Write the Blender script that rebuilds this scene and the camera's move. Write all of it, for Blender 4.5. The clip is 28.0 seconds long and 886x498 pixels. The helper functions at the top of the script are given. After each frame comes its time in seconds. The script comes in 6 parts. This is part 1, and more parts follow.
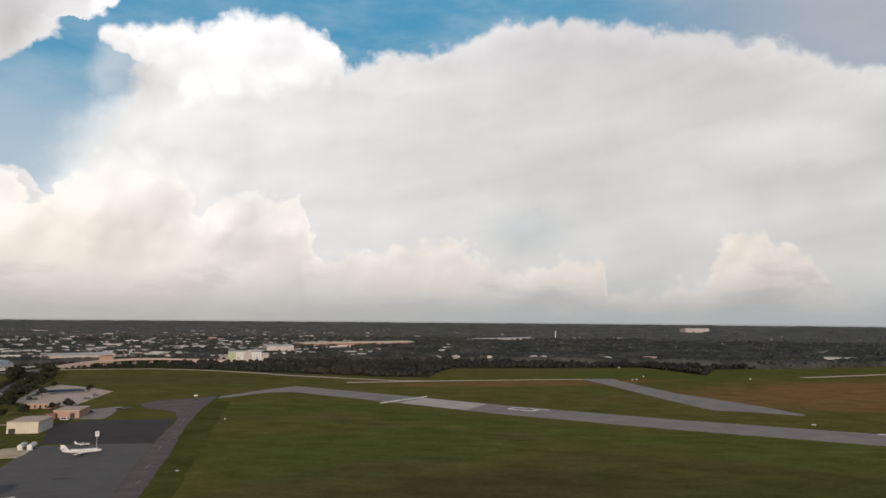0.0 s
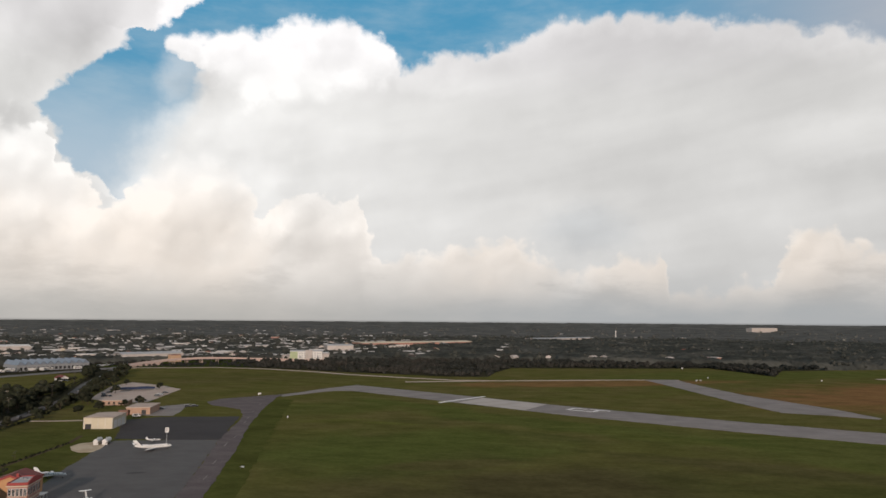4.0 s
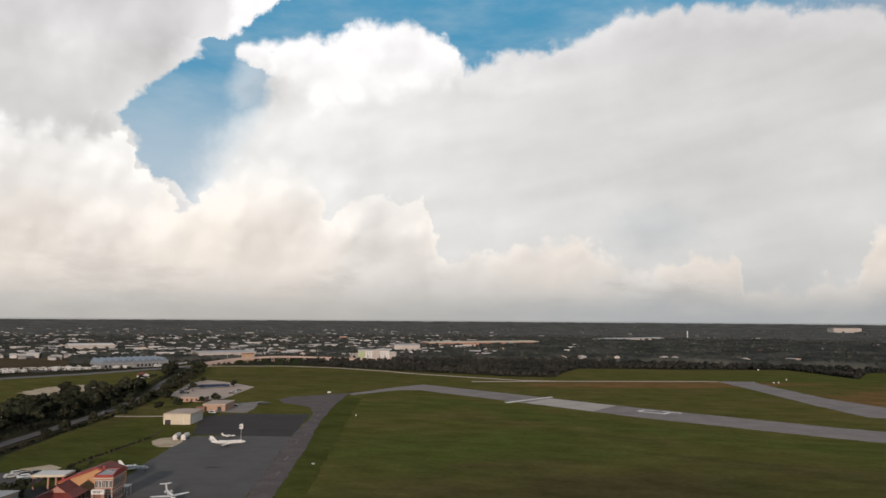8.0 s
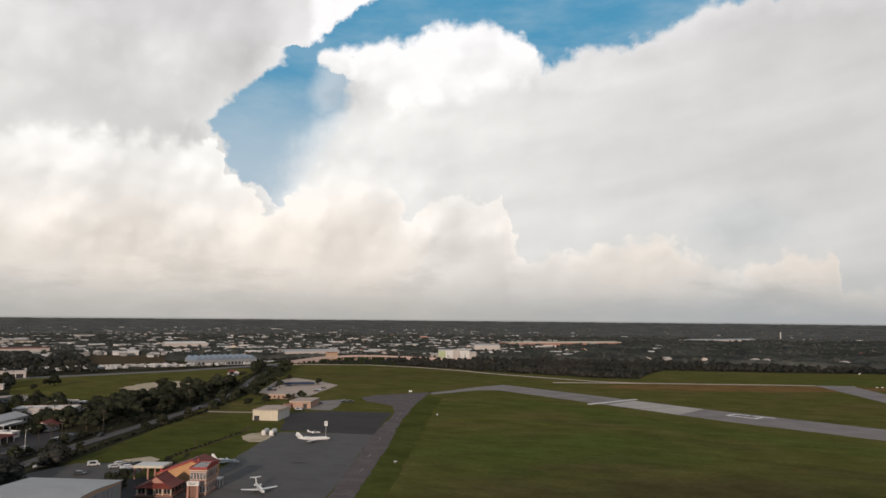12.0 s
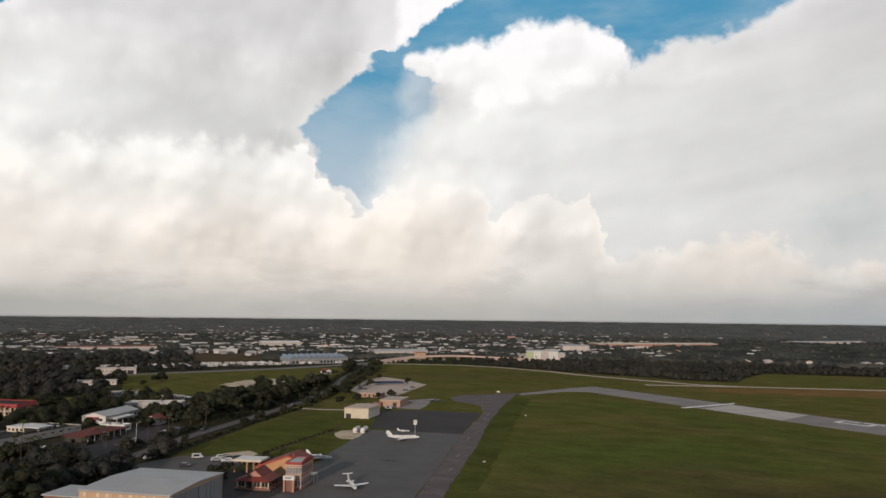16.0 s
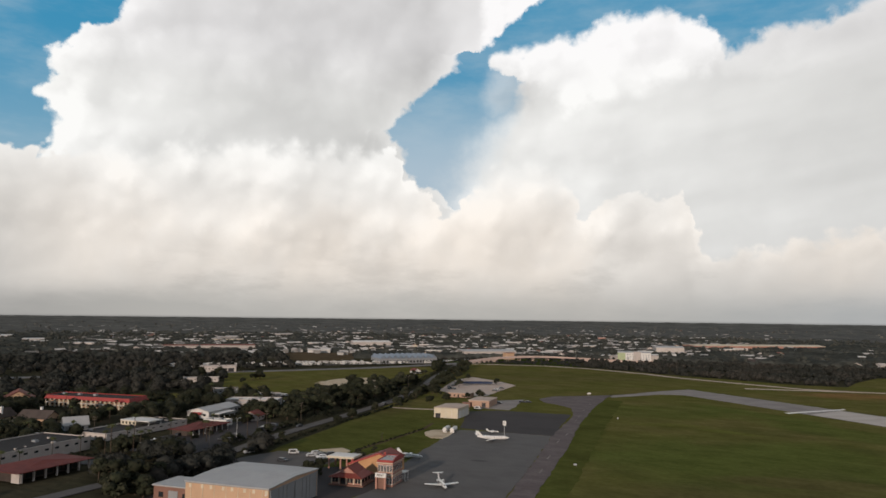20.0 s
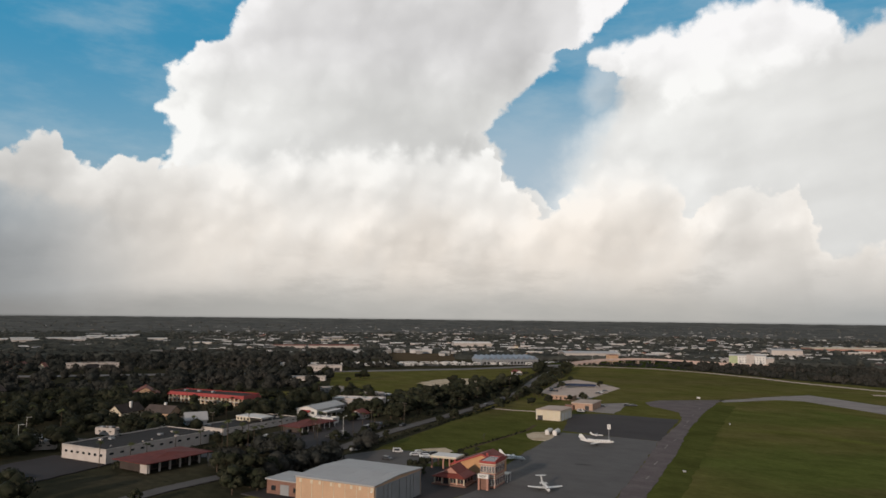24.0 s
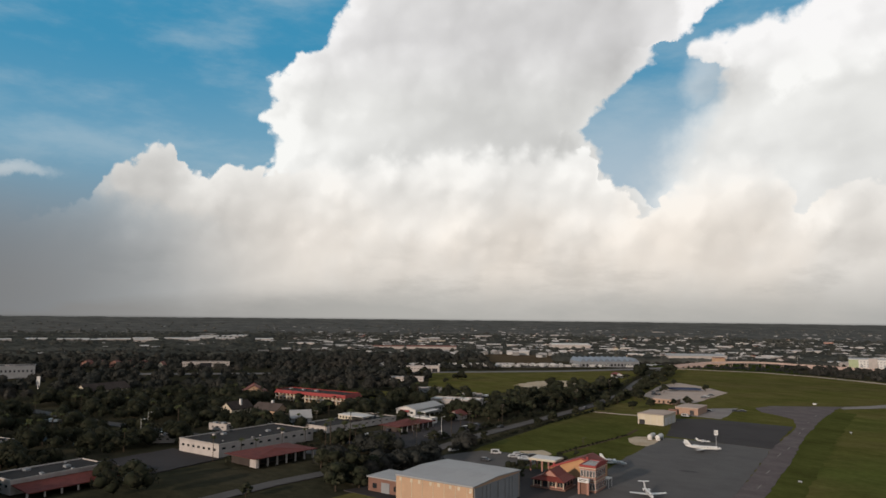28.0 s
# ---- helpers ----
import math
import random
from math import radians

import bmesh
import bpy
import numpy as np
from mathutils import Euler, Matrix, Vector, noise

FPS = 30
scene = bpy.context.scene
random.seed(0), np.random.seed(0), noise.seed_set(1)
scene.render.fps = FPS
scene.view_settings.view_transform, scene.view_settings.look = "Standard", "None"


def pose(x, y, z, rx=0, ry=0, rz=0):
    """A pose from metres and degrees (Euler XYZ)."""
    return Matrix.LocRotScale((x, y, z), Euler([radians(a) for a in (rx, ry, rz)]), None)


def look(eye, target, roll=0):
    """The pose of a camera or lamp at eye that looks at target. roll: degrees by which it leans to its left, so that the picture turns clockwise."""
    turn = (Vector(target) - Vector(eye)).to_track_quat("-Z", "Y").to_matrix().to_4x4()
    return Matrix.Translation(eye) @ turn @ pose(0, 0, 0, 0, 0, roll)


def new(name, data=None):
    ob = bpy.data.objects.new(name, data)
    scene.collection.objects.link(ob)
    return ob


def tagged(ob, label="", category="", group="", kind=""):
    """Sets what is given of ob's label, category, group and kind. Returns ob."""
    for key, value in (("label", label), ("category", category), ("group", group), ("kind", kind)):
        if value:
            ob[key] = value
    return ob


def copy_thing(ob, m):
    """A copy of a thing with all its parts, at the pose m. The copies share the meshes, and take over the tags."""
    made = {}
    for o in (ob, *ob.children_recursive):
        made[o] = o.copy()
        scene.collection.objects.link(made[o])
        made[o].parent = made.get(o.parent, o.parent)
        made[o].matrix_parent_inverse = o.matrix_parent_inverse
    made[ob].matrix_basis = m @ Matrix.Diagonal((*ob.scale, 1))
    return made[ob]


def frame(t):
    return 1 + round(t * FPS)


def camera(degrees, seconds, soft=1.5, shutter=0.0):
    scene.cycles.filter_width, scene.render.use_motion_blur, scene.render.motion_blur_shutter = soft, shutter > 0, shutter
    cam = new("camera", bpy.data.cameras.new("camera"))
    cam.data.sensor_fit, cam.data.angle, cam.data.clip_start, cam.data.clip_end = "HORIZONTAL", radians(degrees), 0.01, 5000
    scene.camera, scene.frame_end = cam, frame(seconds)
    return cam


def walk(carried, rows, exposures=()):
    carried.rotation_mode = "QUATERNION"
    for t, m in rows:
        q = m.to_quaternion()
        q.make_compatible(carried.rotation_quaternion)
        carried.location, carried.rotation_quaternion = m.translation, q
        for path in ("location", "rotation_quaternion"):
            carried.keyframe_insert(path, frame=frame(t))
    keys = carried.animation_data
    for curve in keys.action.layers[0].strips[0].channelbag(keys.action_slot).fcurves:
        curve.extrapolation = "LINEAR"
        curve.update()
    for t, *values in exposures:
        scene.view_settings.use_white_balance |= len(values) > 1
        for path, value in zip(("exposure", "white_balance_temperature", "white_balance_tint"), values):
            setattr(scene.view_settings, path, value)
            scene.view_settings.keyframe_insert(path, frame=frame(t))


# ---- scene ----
EYE = 60.0
cam = camera(64.0, 28.0, soft=1.6)
YAW = [(0, 0.0), (1, 1.15), (2, 2.31), (3, 3.46), (3.5, 4.05), (5.5, 6.39), (6, 7.0), (7, 8.42), (8, 9.93), (9, 11.41),
       (10, 12.91), (11, 14.58), (12, 16.35), (12.5, 17.22), (14.5, 20.7), (15, 21.6), (16, 23.37), (17, 25.13), (18, 26.9),
       (19, 28.66), (20, 30.45), (21, 32.29), (21.5, 33.21), (23.5, 37.39), (24, 38.51), (25, 40.64), (26, 42.68), (27, 44.44), (28, 46.25)]
TILT = [(0, 5.68), (7, 5.58), (14, 5.50), (21, 5.42), (28, 5.45)]
ROLL = [(0, 0.50), (7, 0.38), (14, 0.60), (21, 0.69), (28, 0.64)]


def between(t, rows):
    return float(np.interp(t, [r[0] for r in rows], [r[1] for r in rows]))


walk(cam, [(t, pose(0, 0, EYE, 90 + between(t, TILT), 0, yaw) @ pose(0, 0, 0, 0, 0, between(t, ROLL))) for t, yaw in YAW],
     exposures=((0, 0.06, 6560, 11), (12, 0.05, 6560, 10.5), (20, 0.0, 6540, 10), (28, -0.04, 6540, 9.5)))

# ---- sky and sun ----
SUN_FROM = Vector((0.12, -1.0, 0.0)).normalized()
SUN_UP = 13.0
world = bpy.data.worlds.new("world")
scene.world = world
world.use_nodes = True
wt = world.node_tree
wt.nodes.clear()


def wnode(kind, **props):
    n = wt.nodes.new(kind)
    for k, v in props.items():
        if k == "operation":
            n.operation = v
        elif k == "blend_type":
            n.blend_type = v
        elif k == "data_type":
            n.data_type = v
        elif k == "interpolation_type":
            n.interpolation_type = v
    return n


def feed(sock, v):
    if isinstance(v, bpy.types.NodeSocket):
        wt.links.new(v, sock)
    else:
        sock.default_value = v


def calc(op, a, b=0.0, c=0.0):
    n = wnode("ShaderNodeMath", operation=op)
    for i, v in enumerate((a, b, c)):
        feed(n.inputs[i], v)
    return n.outputs[0]


def ease(v, lo, hi, a=0.0, b=1.0):
    n = wnode("ShaderNodeMapRange", interpolation_type="SMOOTHSTEP")
    for i, q in enumerate((v, lo, hi, a, b)):
        feed(n.inputs[i], q)
    return n.outputs[0]


def blend(f, a, b):
    n = wnode("ShaderNodeMix", data_type="RGBA")
    feed(n.inputs[0], f)
    for i, v in ((6, a), (7, b)):
        feed(n.inputs[i], v if isinstance(v, bpy.types.NodeSocket) else (*v, 1.0))
    return n.outputs[2]


def profile(v, points, lo, hi):
    """A height over a bearing (or a bearing over a height), straight from point to point; heights between lo and hi."""
    points = sorted(points)
    a, b = points[0][0], points[-1][0]
    ramp = wnode("ShaderNodeValToRGB")
    e = ramp.color_ramp.elements
    while len(e) < len(points):
        e.new(0.5)
    for i, (x, y) in enumerate(points):
        g = (y - lo) / (hi - lo)
        e[i].position, e[i].color = (x - a) / (b - a), (g, g, g, 1)
    pos = calc("DIVIDE", calc("SUBTRACT", v, a), b - a)
    feed(ramp.inputs[0], pos)
    return calc("MULTIPLY_ADD", ramp.outputs[0], hi - lo, lo)


def grain(vec, scale, detail=4.0, rough=0.55):
    n = wnode("ShaderNodeTexNoise")
    feed(n.inputs["Vector"], vec)
    n.inputs["Scale"].default_value, n.inputs["Detail"].default_value, n.inputs["Roughness"].default_value = scale, detail, rough
    return n.outputs[0], n.outputs[1]


coord = wnode("ShaderNodeTexCoord").outputs["Generated"]
sep = wnode("ShaderNodeSeparateXYZ")
feed(sep.inputs[0], coord)
bearing0 = calc("MULTIPLY", calc("ARCTAN2", sep.outputs[0], sep.outputs[1]), 180 / math.pi)
height0 = calc("MULTIPLY", calc("ARCSINE", sep.outputs[2]), 180 / math.pi)

# wind-torn outlines: two sizes of curl and rounded billows
curl_f, curl_c = grain(coord, 16.0, 6.0, 0.62)
sepc = wnode("ShaderNodeSeparateColor")
feed(sepc.inputs[0], curl_c)
billow = wnode("ShaderNodeTexVoronoi")
billow.feature = "SMOOTH_F1"
warped = wnode("ShaderNodeVectorMath", operation="MULTIPLY_ADD")
feed(warped.inputs[0], curl_c)
warped.inputs[1].default_value = (0.035, 0.035, 0.035)
feed(warped.inputs[2], coord)
feed(billow.inputs["Vector"], warped.outputs[0])
billow.inputs["Scale"].default_value = 30.0
billow.inputs["Detail"].default_value = 2.0
billow.inputs["Roughness"].default_value = 0.5
billow.inputs["Smoothness"].default_value = 0.35
puff = calc("SUBTRACT", 0.45, billow.outputs["Distance"])
bearing = calc("ADD", bearing0, calc("MULTIPLY", calc("SUBTRACT", sepc.outputs[0], 0.5), 3.0))
height = calc("ADD", height0, calc("MULTIPLY", calc("SUBTRACT", sepc.outputs[1], 0.5), 3.0))

east_left = profile(height, [(0, -34), (8.8, -30), (9.9, -29.5), (12.6, -28.3), (14.3, -27.3), (16.2, -25.3), (17.3, -24.6), (18.8, -24.5),
                             (19.5, -26.2), (20.7, -26.5), (22, -25), (30, -18)], -40, 0)
east_top = profile(bearing, [(-26.5, 20.8), (-22, 22.0), (-18.6, 22.2), (-17.6, 23.1), (-14.7, 23.3), (-11.6, 22.9), (-9.2, 21.6), (-8.4, 20.3),
                             (-4.6, 21.1), (-1.3, 21.4), (1.5, 21.9), (4.4, 23.4), (11.8, 23.3), (15.4, 22.7), (21.3, 21.7), (26.8, 20.0),
                             (29.3, 18.4), (33, 17.0), (60, 16)], 10, 30)
west_right = profile(height, [(0, 40), (8.0, 10), (8.8, -29.8), (10.0, -31.3), (10.8, -32.8), (11.7, -33.4), (13.3, -33.6), (14.4, -34.9), (15.3, -34.1),
                              (16.7, -32.8), (17.7, -31.6), (18.7, -30.5), (19.6, -29.5), (20.7, -29.2), (21.0, -27.2), (22.2, -25.9), (22.9, -24.6), (30, -15)], -40, 40)
west_left = profile(height, [(3, -62), (5.5, -62), (7.3, -62), (10.5, -61.5), (12.7, -59.7), (14.2, -60.2), (15.2, -61.1), (16.6, -59.8), (17.9, -60.1),
                             (18.8, -59.0), (20.6, -57.2), (22.6, -55.4), (24.5, -54.6), (34, -50)], -100, -40)
# the flank towards the gap is thin and frayed below, firm above
fray = ease(height0, 14.5, 19.0, 3.0, 0.4)
flank = calc("ADD", calc("SUBTRACT", bearing, east_left), calc("MULTIPLY_ADD", puff, 0.9, 0.2))
c_flank = ease(flank, calc("MULTIPLY", fray, -1.0), fray)
d_top = calc("ADD", calc("SUBTRACT", east_top, height), calc("MULTIPLY_ADD", puff, 0.9, 0.38))
c_east = calc("MULTIPLY", c_flank, ease(d_top, -0.3, 0.7))
d_west = calc("MINIMUM", calc("SUBTRACT", west_right, bearing), calc("SUBTRACT", bearing, west_left))
d_west = calc("ADD", d_west, calc("MULTIPLY_ADD", puff, 0.9, 0.38))
strip = calc("ADD", calc("POWER", calc("DIVIDE", calc("ADD", bearing, 79.0), 4.0), 2.0), calc("POWER", calc("DIVIDE", calc("SUBTRACT", height, 10.0), 0.7), 2.0))
c_strip = calc("MULTIPLY", ease(calc("ADD", strip, calc("MULTIPLY", curl_f, 0.8)), 0.3, 1.7, 1.0, 0.0), 0.42)
c_west = ease(d_west, -0.2, 0.45)
high_cover = calc("MAXIMUM", calc("MAXIMUM", c_east, c_west), c_strip)
depth_in = calc("MAXIMUM", calc("MINIMUM", flank, d_top), d_west)

# the bank of cumulus that stands before the great clouds
bank_west = profile(bearing, [(-76, 7.0), (-73.2, 9.0), (-72.1, 10.4), (-70.3, 11.9), (-69.3, 12.4), (-67.8, 12.6), (-67.0, 11.6), (-65.6, 10.8), (-64.6, 11.1), (-63.6, 12.6), (-62.2, 11.7), (-58.3, 11.8),
                              (-52.5, 12.7), (-50.6, 13.2), (-46.7, 13.2), (-42.2, 13.8), (-39.2, 12.9), (-36.3, 13.8), (-34.0, 13.3), (-33.5, 11.4), (-31.8, 10.3), (-31.0, 8.2), (-29.8, 8.4), (-28.9, 9.8),
                              (-26.4, 11.5), (-23.9, 12.3), (-22.0, 11.4), (-20.2, 9.6), (-18.9, 7.7), (-18.1, 9.5), (-15.3, 10.3), (-11.0, 9.5)], 0, 20)
bank_east = profile(bearing, [(-12.0, 9.6), (-11.4, 9.3), (-10.8, 6.6), (-9.2, 4.8), (-7.2, 5.6), (-4.8, 6.0), (-0.5, 6.2), (2.7, 5.8), (4.3, 4.6), (6.4, 3.9), (8.7, 4.3), (9.6, 5.0), (12.5, 5.0), (13.0, 2.6),
                              (17.2, 2.4), (18.9, 3.6), (20.6, 3.2), (21.3, 5.9), (22.9, 7.2), (24.7, 7.1), (25.2, 5.6), (27.3, 4.9), (28.6, 3.6), (32, 1.5), (60, 1.0)], 0, 20)
east_side = calc("GREATER_THAN", bearing, -11.5)
bank_top = calc("ADD", calc("MULTIPLY", bank_east, east_side), calc("MULTIPLY", bank_west, calc("SUBTRACT", 1.0, east_side)))


def lumps(vec, scale, detail=0.0):
    n = wnode("ShaderNodeTexVoronoi")
    n.feature = "SMOOTH_F1"
    feed(n.inputs["Vector"], vec)
    n.inputs["Scale"].default_value, n.inputs["Detail"].default_value = scale, detail
    n.inputs["Roughness"].default_value, n.inputs["Smoothness"].default_value = 0.5, 0.7
    return n.outputs["Distance"]


def moved(vec, by):
    n = wnode("ShaderNodeVectorMath", operation="ADD")
    feed(n.inputs[0], vec)
    n.inputs[1].default_value = by
    return n.outputs[0]


# heaped billows of three sizes, lit from above and from the left
sunward = (-0.0065, -0.004, 0.010)
big_a, big_b = lumps(warped.outputs[0], 13.0), lumps(moved(warped.outputs[0], tuple(1.8 * q for q in sunward)), 13.0)
mid_a, mid_b = lumps(warped.outputs[0], 34.0), lumps(moved(warped.outputs[0], tuple(0.7 * q for q in sunward)), 34.0)
tiny = lumps(warped.outputs[0], 85.0)
relief = calc("ADD", calc("MULTIPLY", calc("SUBTRACT", big_b, big_a), 0.34), calc("MULTIPLY", calc("SUBTRACT", mid_b, mid_a), 0.15))
creases = calc("ADD", calc("MULTIPLY", calc("SUBTRACT", 0.36, big_a), 0.16), calc("MULTIPLY", calc("SUBTRACT", 0.36, mid_a), 0.09))
creases = calc("ADD", creases, calc("MULTIPLY", calc("SUBTRACT", 0.36, tiny), 0.03))
d_bank = calc("ADD", calc("SUBTRACT", bank_top, height), calc("MULTIPLY", calc("SUBTRACT", 0.36, mid_a), 1.7))
d_bank = calc("ADD", d_bank, calc("MULTIPLY", calc("SUBTRACT", 0.36, tiny), 0.8))
# the part below the bright dome melts into it
melt = calc("MULTIPLY", ease(bearing, -29.0, -26.5), ease(bearing, -21.5, -19.8, 1.0, 0.0))
melt = calc("MAXIMUM", melt, calc("MULTIPLY", ease(bearing, -59.5, -56.0), ease(bearing, -37.0, -35.0, 0.42, 0.0)))
melt = calc("MAXIMUM", melt, ease(bearing, -11.0, -7.0, 0.0, 0.18))
c_bank = ease(d_bank, calc("MULTIPLY_ADD", melt, -1.6, -0.14), calc("MULTIPLY_ADD", melt, 2.2, 0.34))
c_bank = calc("MULTIPLY", c_bank, ease(bearing, calc("MULTIPLY_ADD", ease(height, 6.5, 9.5), 5.5, -80.0), calc("MULTIPLY_ADD", ease(height, 6.5, 9.5), -11.0, -60.0)))

broad_f, _ = grain(coord, 4.5, 4.0, 0.5)
mid_f, _ = grain(warped.outputs[0], 11.0, 5.0, 0.55)
fine_f, _ = grain(warped.outputs[0], 30.0, 4.0, 0.55)
stretch = wnode("ShaderNodeMapping")
feed(stretch.inputs["Vector"], coord)
stretch.inputs["Scale"].default_value = (2.4, 2.4, 8.0)
wisp_f, _ = grain(stretch.outputs[0], 2.2, 6.0, 0.6)


def spot(u, v, ru, rv, soft=1.0):
    """A soft oval about a bearing and a height, 1 in its middle."""
    du = calc("POWER", calc("DIVIDE", calc("SUBTRACT", bearing, u), ru), 2.0)
    dv = calc("POWER", calc("DIVIDE", calc("SUBTRACT", height, v), rv), 2.0)
    d = calc("ADD", calc("SQRT", calc("ADD", du, dv)), calc("MULTIPLY", calc("SUBTRACT", mid_f, 0.5), 0.7))
    return ease(d, 1.0 - 0.5 * soft, 1.0 + 0.35 * soft, 1.0, 0.0)


high_cover = calc("MAXIMUM", high_cover, calc("MULTIPLY", spot(-25.4, 18.0, 1.7, 1.9, 1.4), 0.45))

sky = wnode("ShaderNodeTexSky")
sky.sky_type = "NISHITA"
sky.sun_disc = False
sky.sun_elevation = radians(SUN_UP)
sky.sun_rotation = math.atan2(SUN_FROM.x, SUN_FROM.y)
sky.altitude = 60.0
sky_gain = wnode("ShaderNodeMix", data_type="RGBA", blend_type="MULTIPLY")
sky_gain.inputs[0].default_value = 1.0
feed(sky_gain.inputs[6], sky.outputs[0])
sky_gain.inputs[7].default_value = (0.050, 0.053, 0.056, 1.0)
blue = blend(ease(height0, 26.0, 55.0, 1.0, 0.0), sky_gain.outputs[2], (0.050, 0.275, 0.47))
blue = blend(calc("MULTIPLY", ease(height0, 9.0, 21.0, 0.85, 0.0), ease(bearing0, -75.0, -45.0, 0.6, 1.0)), blue, (0.30, 0.46, 0.56))
blue = blend(ease(wisp_f, 0.40, 0.78, 0.0, 0.5), blue, (0.42, 0.54, 0.62))
blue = blend(ease(height0, 4.0, 12.0, 0.9, 0.0), blue, (0.22, 0.29, 0.36))
lav = calc("MULTIPLY", ease(bearing0, -44.0, -33.0), ease(height0, 11.0, 19.0, 0.8, 0.06))
blue = blend(lav, blue, (0.44, 0.54, 0.63))
blue = blend(ease(height0, 34.0, 62.0, 0.0, 0.6), blue, (0.22, 0.205, 0.18))
veil = calc("MULTIPLY", ease(bearing0, 8.0, 32.0), ease(height0, 12.0, 22.0, 0.5, 0.85))
blue = blend(veil, blue, (0.43, 0.44, 0.48))

# the great clouds: a grey western deck, the eastern body with its drawn-out streaks, and the white dome on top of it
slant = wnode("ShaderNodeCombineXYZ")
feed(slant.inputs[0], calc("MULTIPLY", bearing0, 0.045))
feed(slant.inputs[1], calc("MULTIPLY", calc("MULTIPLY_ADD", bearing0, -0.16, height0), 0.26))
streak_f, _ = grain(slant.outputs[0], 0.8, 3.5, 0.5)
bright = profile(bearing0, [(-90, 0.74), (-60, 0.90), (-52, 0.79), (-42, 0.69), (-32, 0.68), (-29, 0.83), (-24, 0.84), (-14, 0.79), (-4, 0.70), (8, 0.64), (30, 0.62), (60, 0.5)], 0, 1)
bright = calc("ADD", bright, ease(depth_in, 0.1, 2.6, 0.08, 0.0))
bright = calc("ADD", bright, calc("MULTIPLY", calc("SUBTRACT", broad_f, 0.5), 0.22))
bright = calc("ADD", bright, calc("MULTIPLY", calc("SUBTRACT", mid_f, 0.5), 0.12))
bright = calc("ADD", bright, calc("MULTIPLY", calc("SUBTRACT", streak_f, 0.5), ease(bearing0, -34.0, -14.0, 0.14, 0.32)))
bright = calc("ADD", bright, calc("MULTIPLY", calc("ADD", creases, relief), calc("MULTIPLY", ease(bearing0, -60.0, -50.0, 1.1, 0.5), ease(bearing0, -24.0, -6.0, 1.0, 0.15))))
bright = calc("ADD", bright, calc("MULTIPLY", ease(depth_in, 0.3, 6.0, 0.10, 0.0), ease(bearing0, -57.0, -50.0, 1.0, 0.0)))
dome_low = profile(bearing, [(-27.4, 20.9), (-26.9, 19.6), (-24.5, 19.2), (-22.4, 17.9), (-20.2, 16.3), (-17.1, 16.6), (-13.0, 17.6), (-9.4, 18.9), (-8.0, 20.6)], 10, 30)
dome = ease(calc("ADD", calc("SUBTRACT", height, dome_low), calc("MULTIPLY", calc("SUBTRACT", 0.36, mid_a), 1.2)), -0.8, 1.1)
dome = calc("MULTIPLY", dome, calc("MULTIPLY", ease(bearing, -28.0, -26.6), ease(bearing, -9.0, -7.6, 1.0, 0.0)))
bright = calc("ADD", bright, calc("MULTIPLY", dome, calc("ADD", 0.17, calc("MULTIPLY", calc("ADD", creases, relief), 0.5))))
bright = calc("ADD", bright, calc("MULTIPLY", spot(-24.6, 17.6, 1.7, 1.5), -0.14))
bright = calc("ADD", bright, calc("MULTIPLY", spot(-16.5, 14.3, 6.5, 1.7), 0.05))
bright = calc("ADD", bright, calc("MULTIPLY", spot(-4.0, 19.0, 4.0, 1.3), 0.06))
bright = calc("ADD", bright, calc("MULTIPLY", spot(26.5, 13.0, 5.5, 1.8), 0.08))
shadow_spot = spot(6.8, 7.0, 3.6, 2.1, 1.5)
bright = calc("ADD", bright, calc("MULTIPLY", shadow_spot, -0.075))
bright = calc("MINIMUM", bright, 0.97)
# the bank: brightest along its heads, warmer and duller towards its foot
b_bank = profile(bearing0, [(-90, 0.60), (-74, 0.62), (-66, 0.80), (-56, 0.90), (-45, 0.91), (-30, 0.91), (-20, 0.87), (-11, 0.81), (0, 0.75), (14, 0.73), (30, 0.71)], 0, 1)
b_bank = calc("ADD", b_bank, ease(d_bank, 0.0, 1.6, 0.07, 0.0))
b_bank = calc("ADD", b_bank, calc("MULTIPLY", calc("ADD", creases, relief), ease(height0, 2.0, 7.0, 0.35, 0.95)))
b_bank = calc("ADD", b_bank, calc("MULTIPLY", calc("SUBTRACT", mid_f, 0.5), 0.14))
b_bank = calc("ADD", b_bank, calc("MULTIPLY", calc("SUBTRACT", broad_f, 0.5), 0.16))
b_bank = calc("SUBTRACT", b_bank, ease(d_bank, 1.5, 7.5, 0.0, 0.09))
b_bank = calc("SUBTRACT", b_bank, calc("MULTIPLY", ease(wisp_f, 0.50, 0.66), ease(height0, 2.5, 6.5, 0.13, 0.0)))
b_bank = calc("MINIMUM", b_bank, 0.97)
warm = calc("MULTIPLY", ease(height0, 5.0, 15.0, 1.0, 0.0), ease(bearing0, -72.0, -50.0, 0.3, 1.0))
warm = calc("MULTIPLY", warm, ease(broad_f, 0.35, 0.6, 0.55, 1.0))
cool = blend(shadow_spot, (1.0, 1.0, 0.982), (0.975, 1.0, 1.008))
cool = blend(ease(height0, 16.0, 22.0), cool, (1.0, 0.99, 0.995))


def lit(level, tone):
    grey = wnode("ShaderNodeCombineColor")
    for i in range(3):
        feed(grey.inputs[i], level)
    n = wnode("ShaderNodeMix", data_type="RGBA", blend_type="MULTIPLY")
    n.inputs[0].default_value = 1.0
    feed(n.inputs[6], tone)
    feed(n.inputs[7], grey.outputs[0])
    return n.outputs[2]


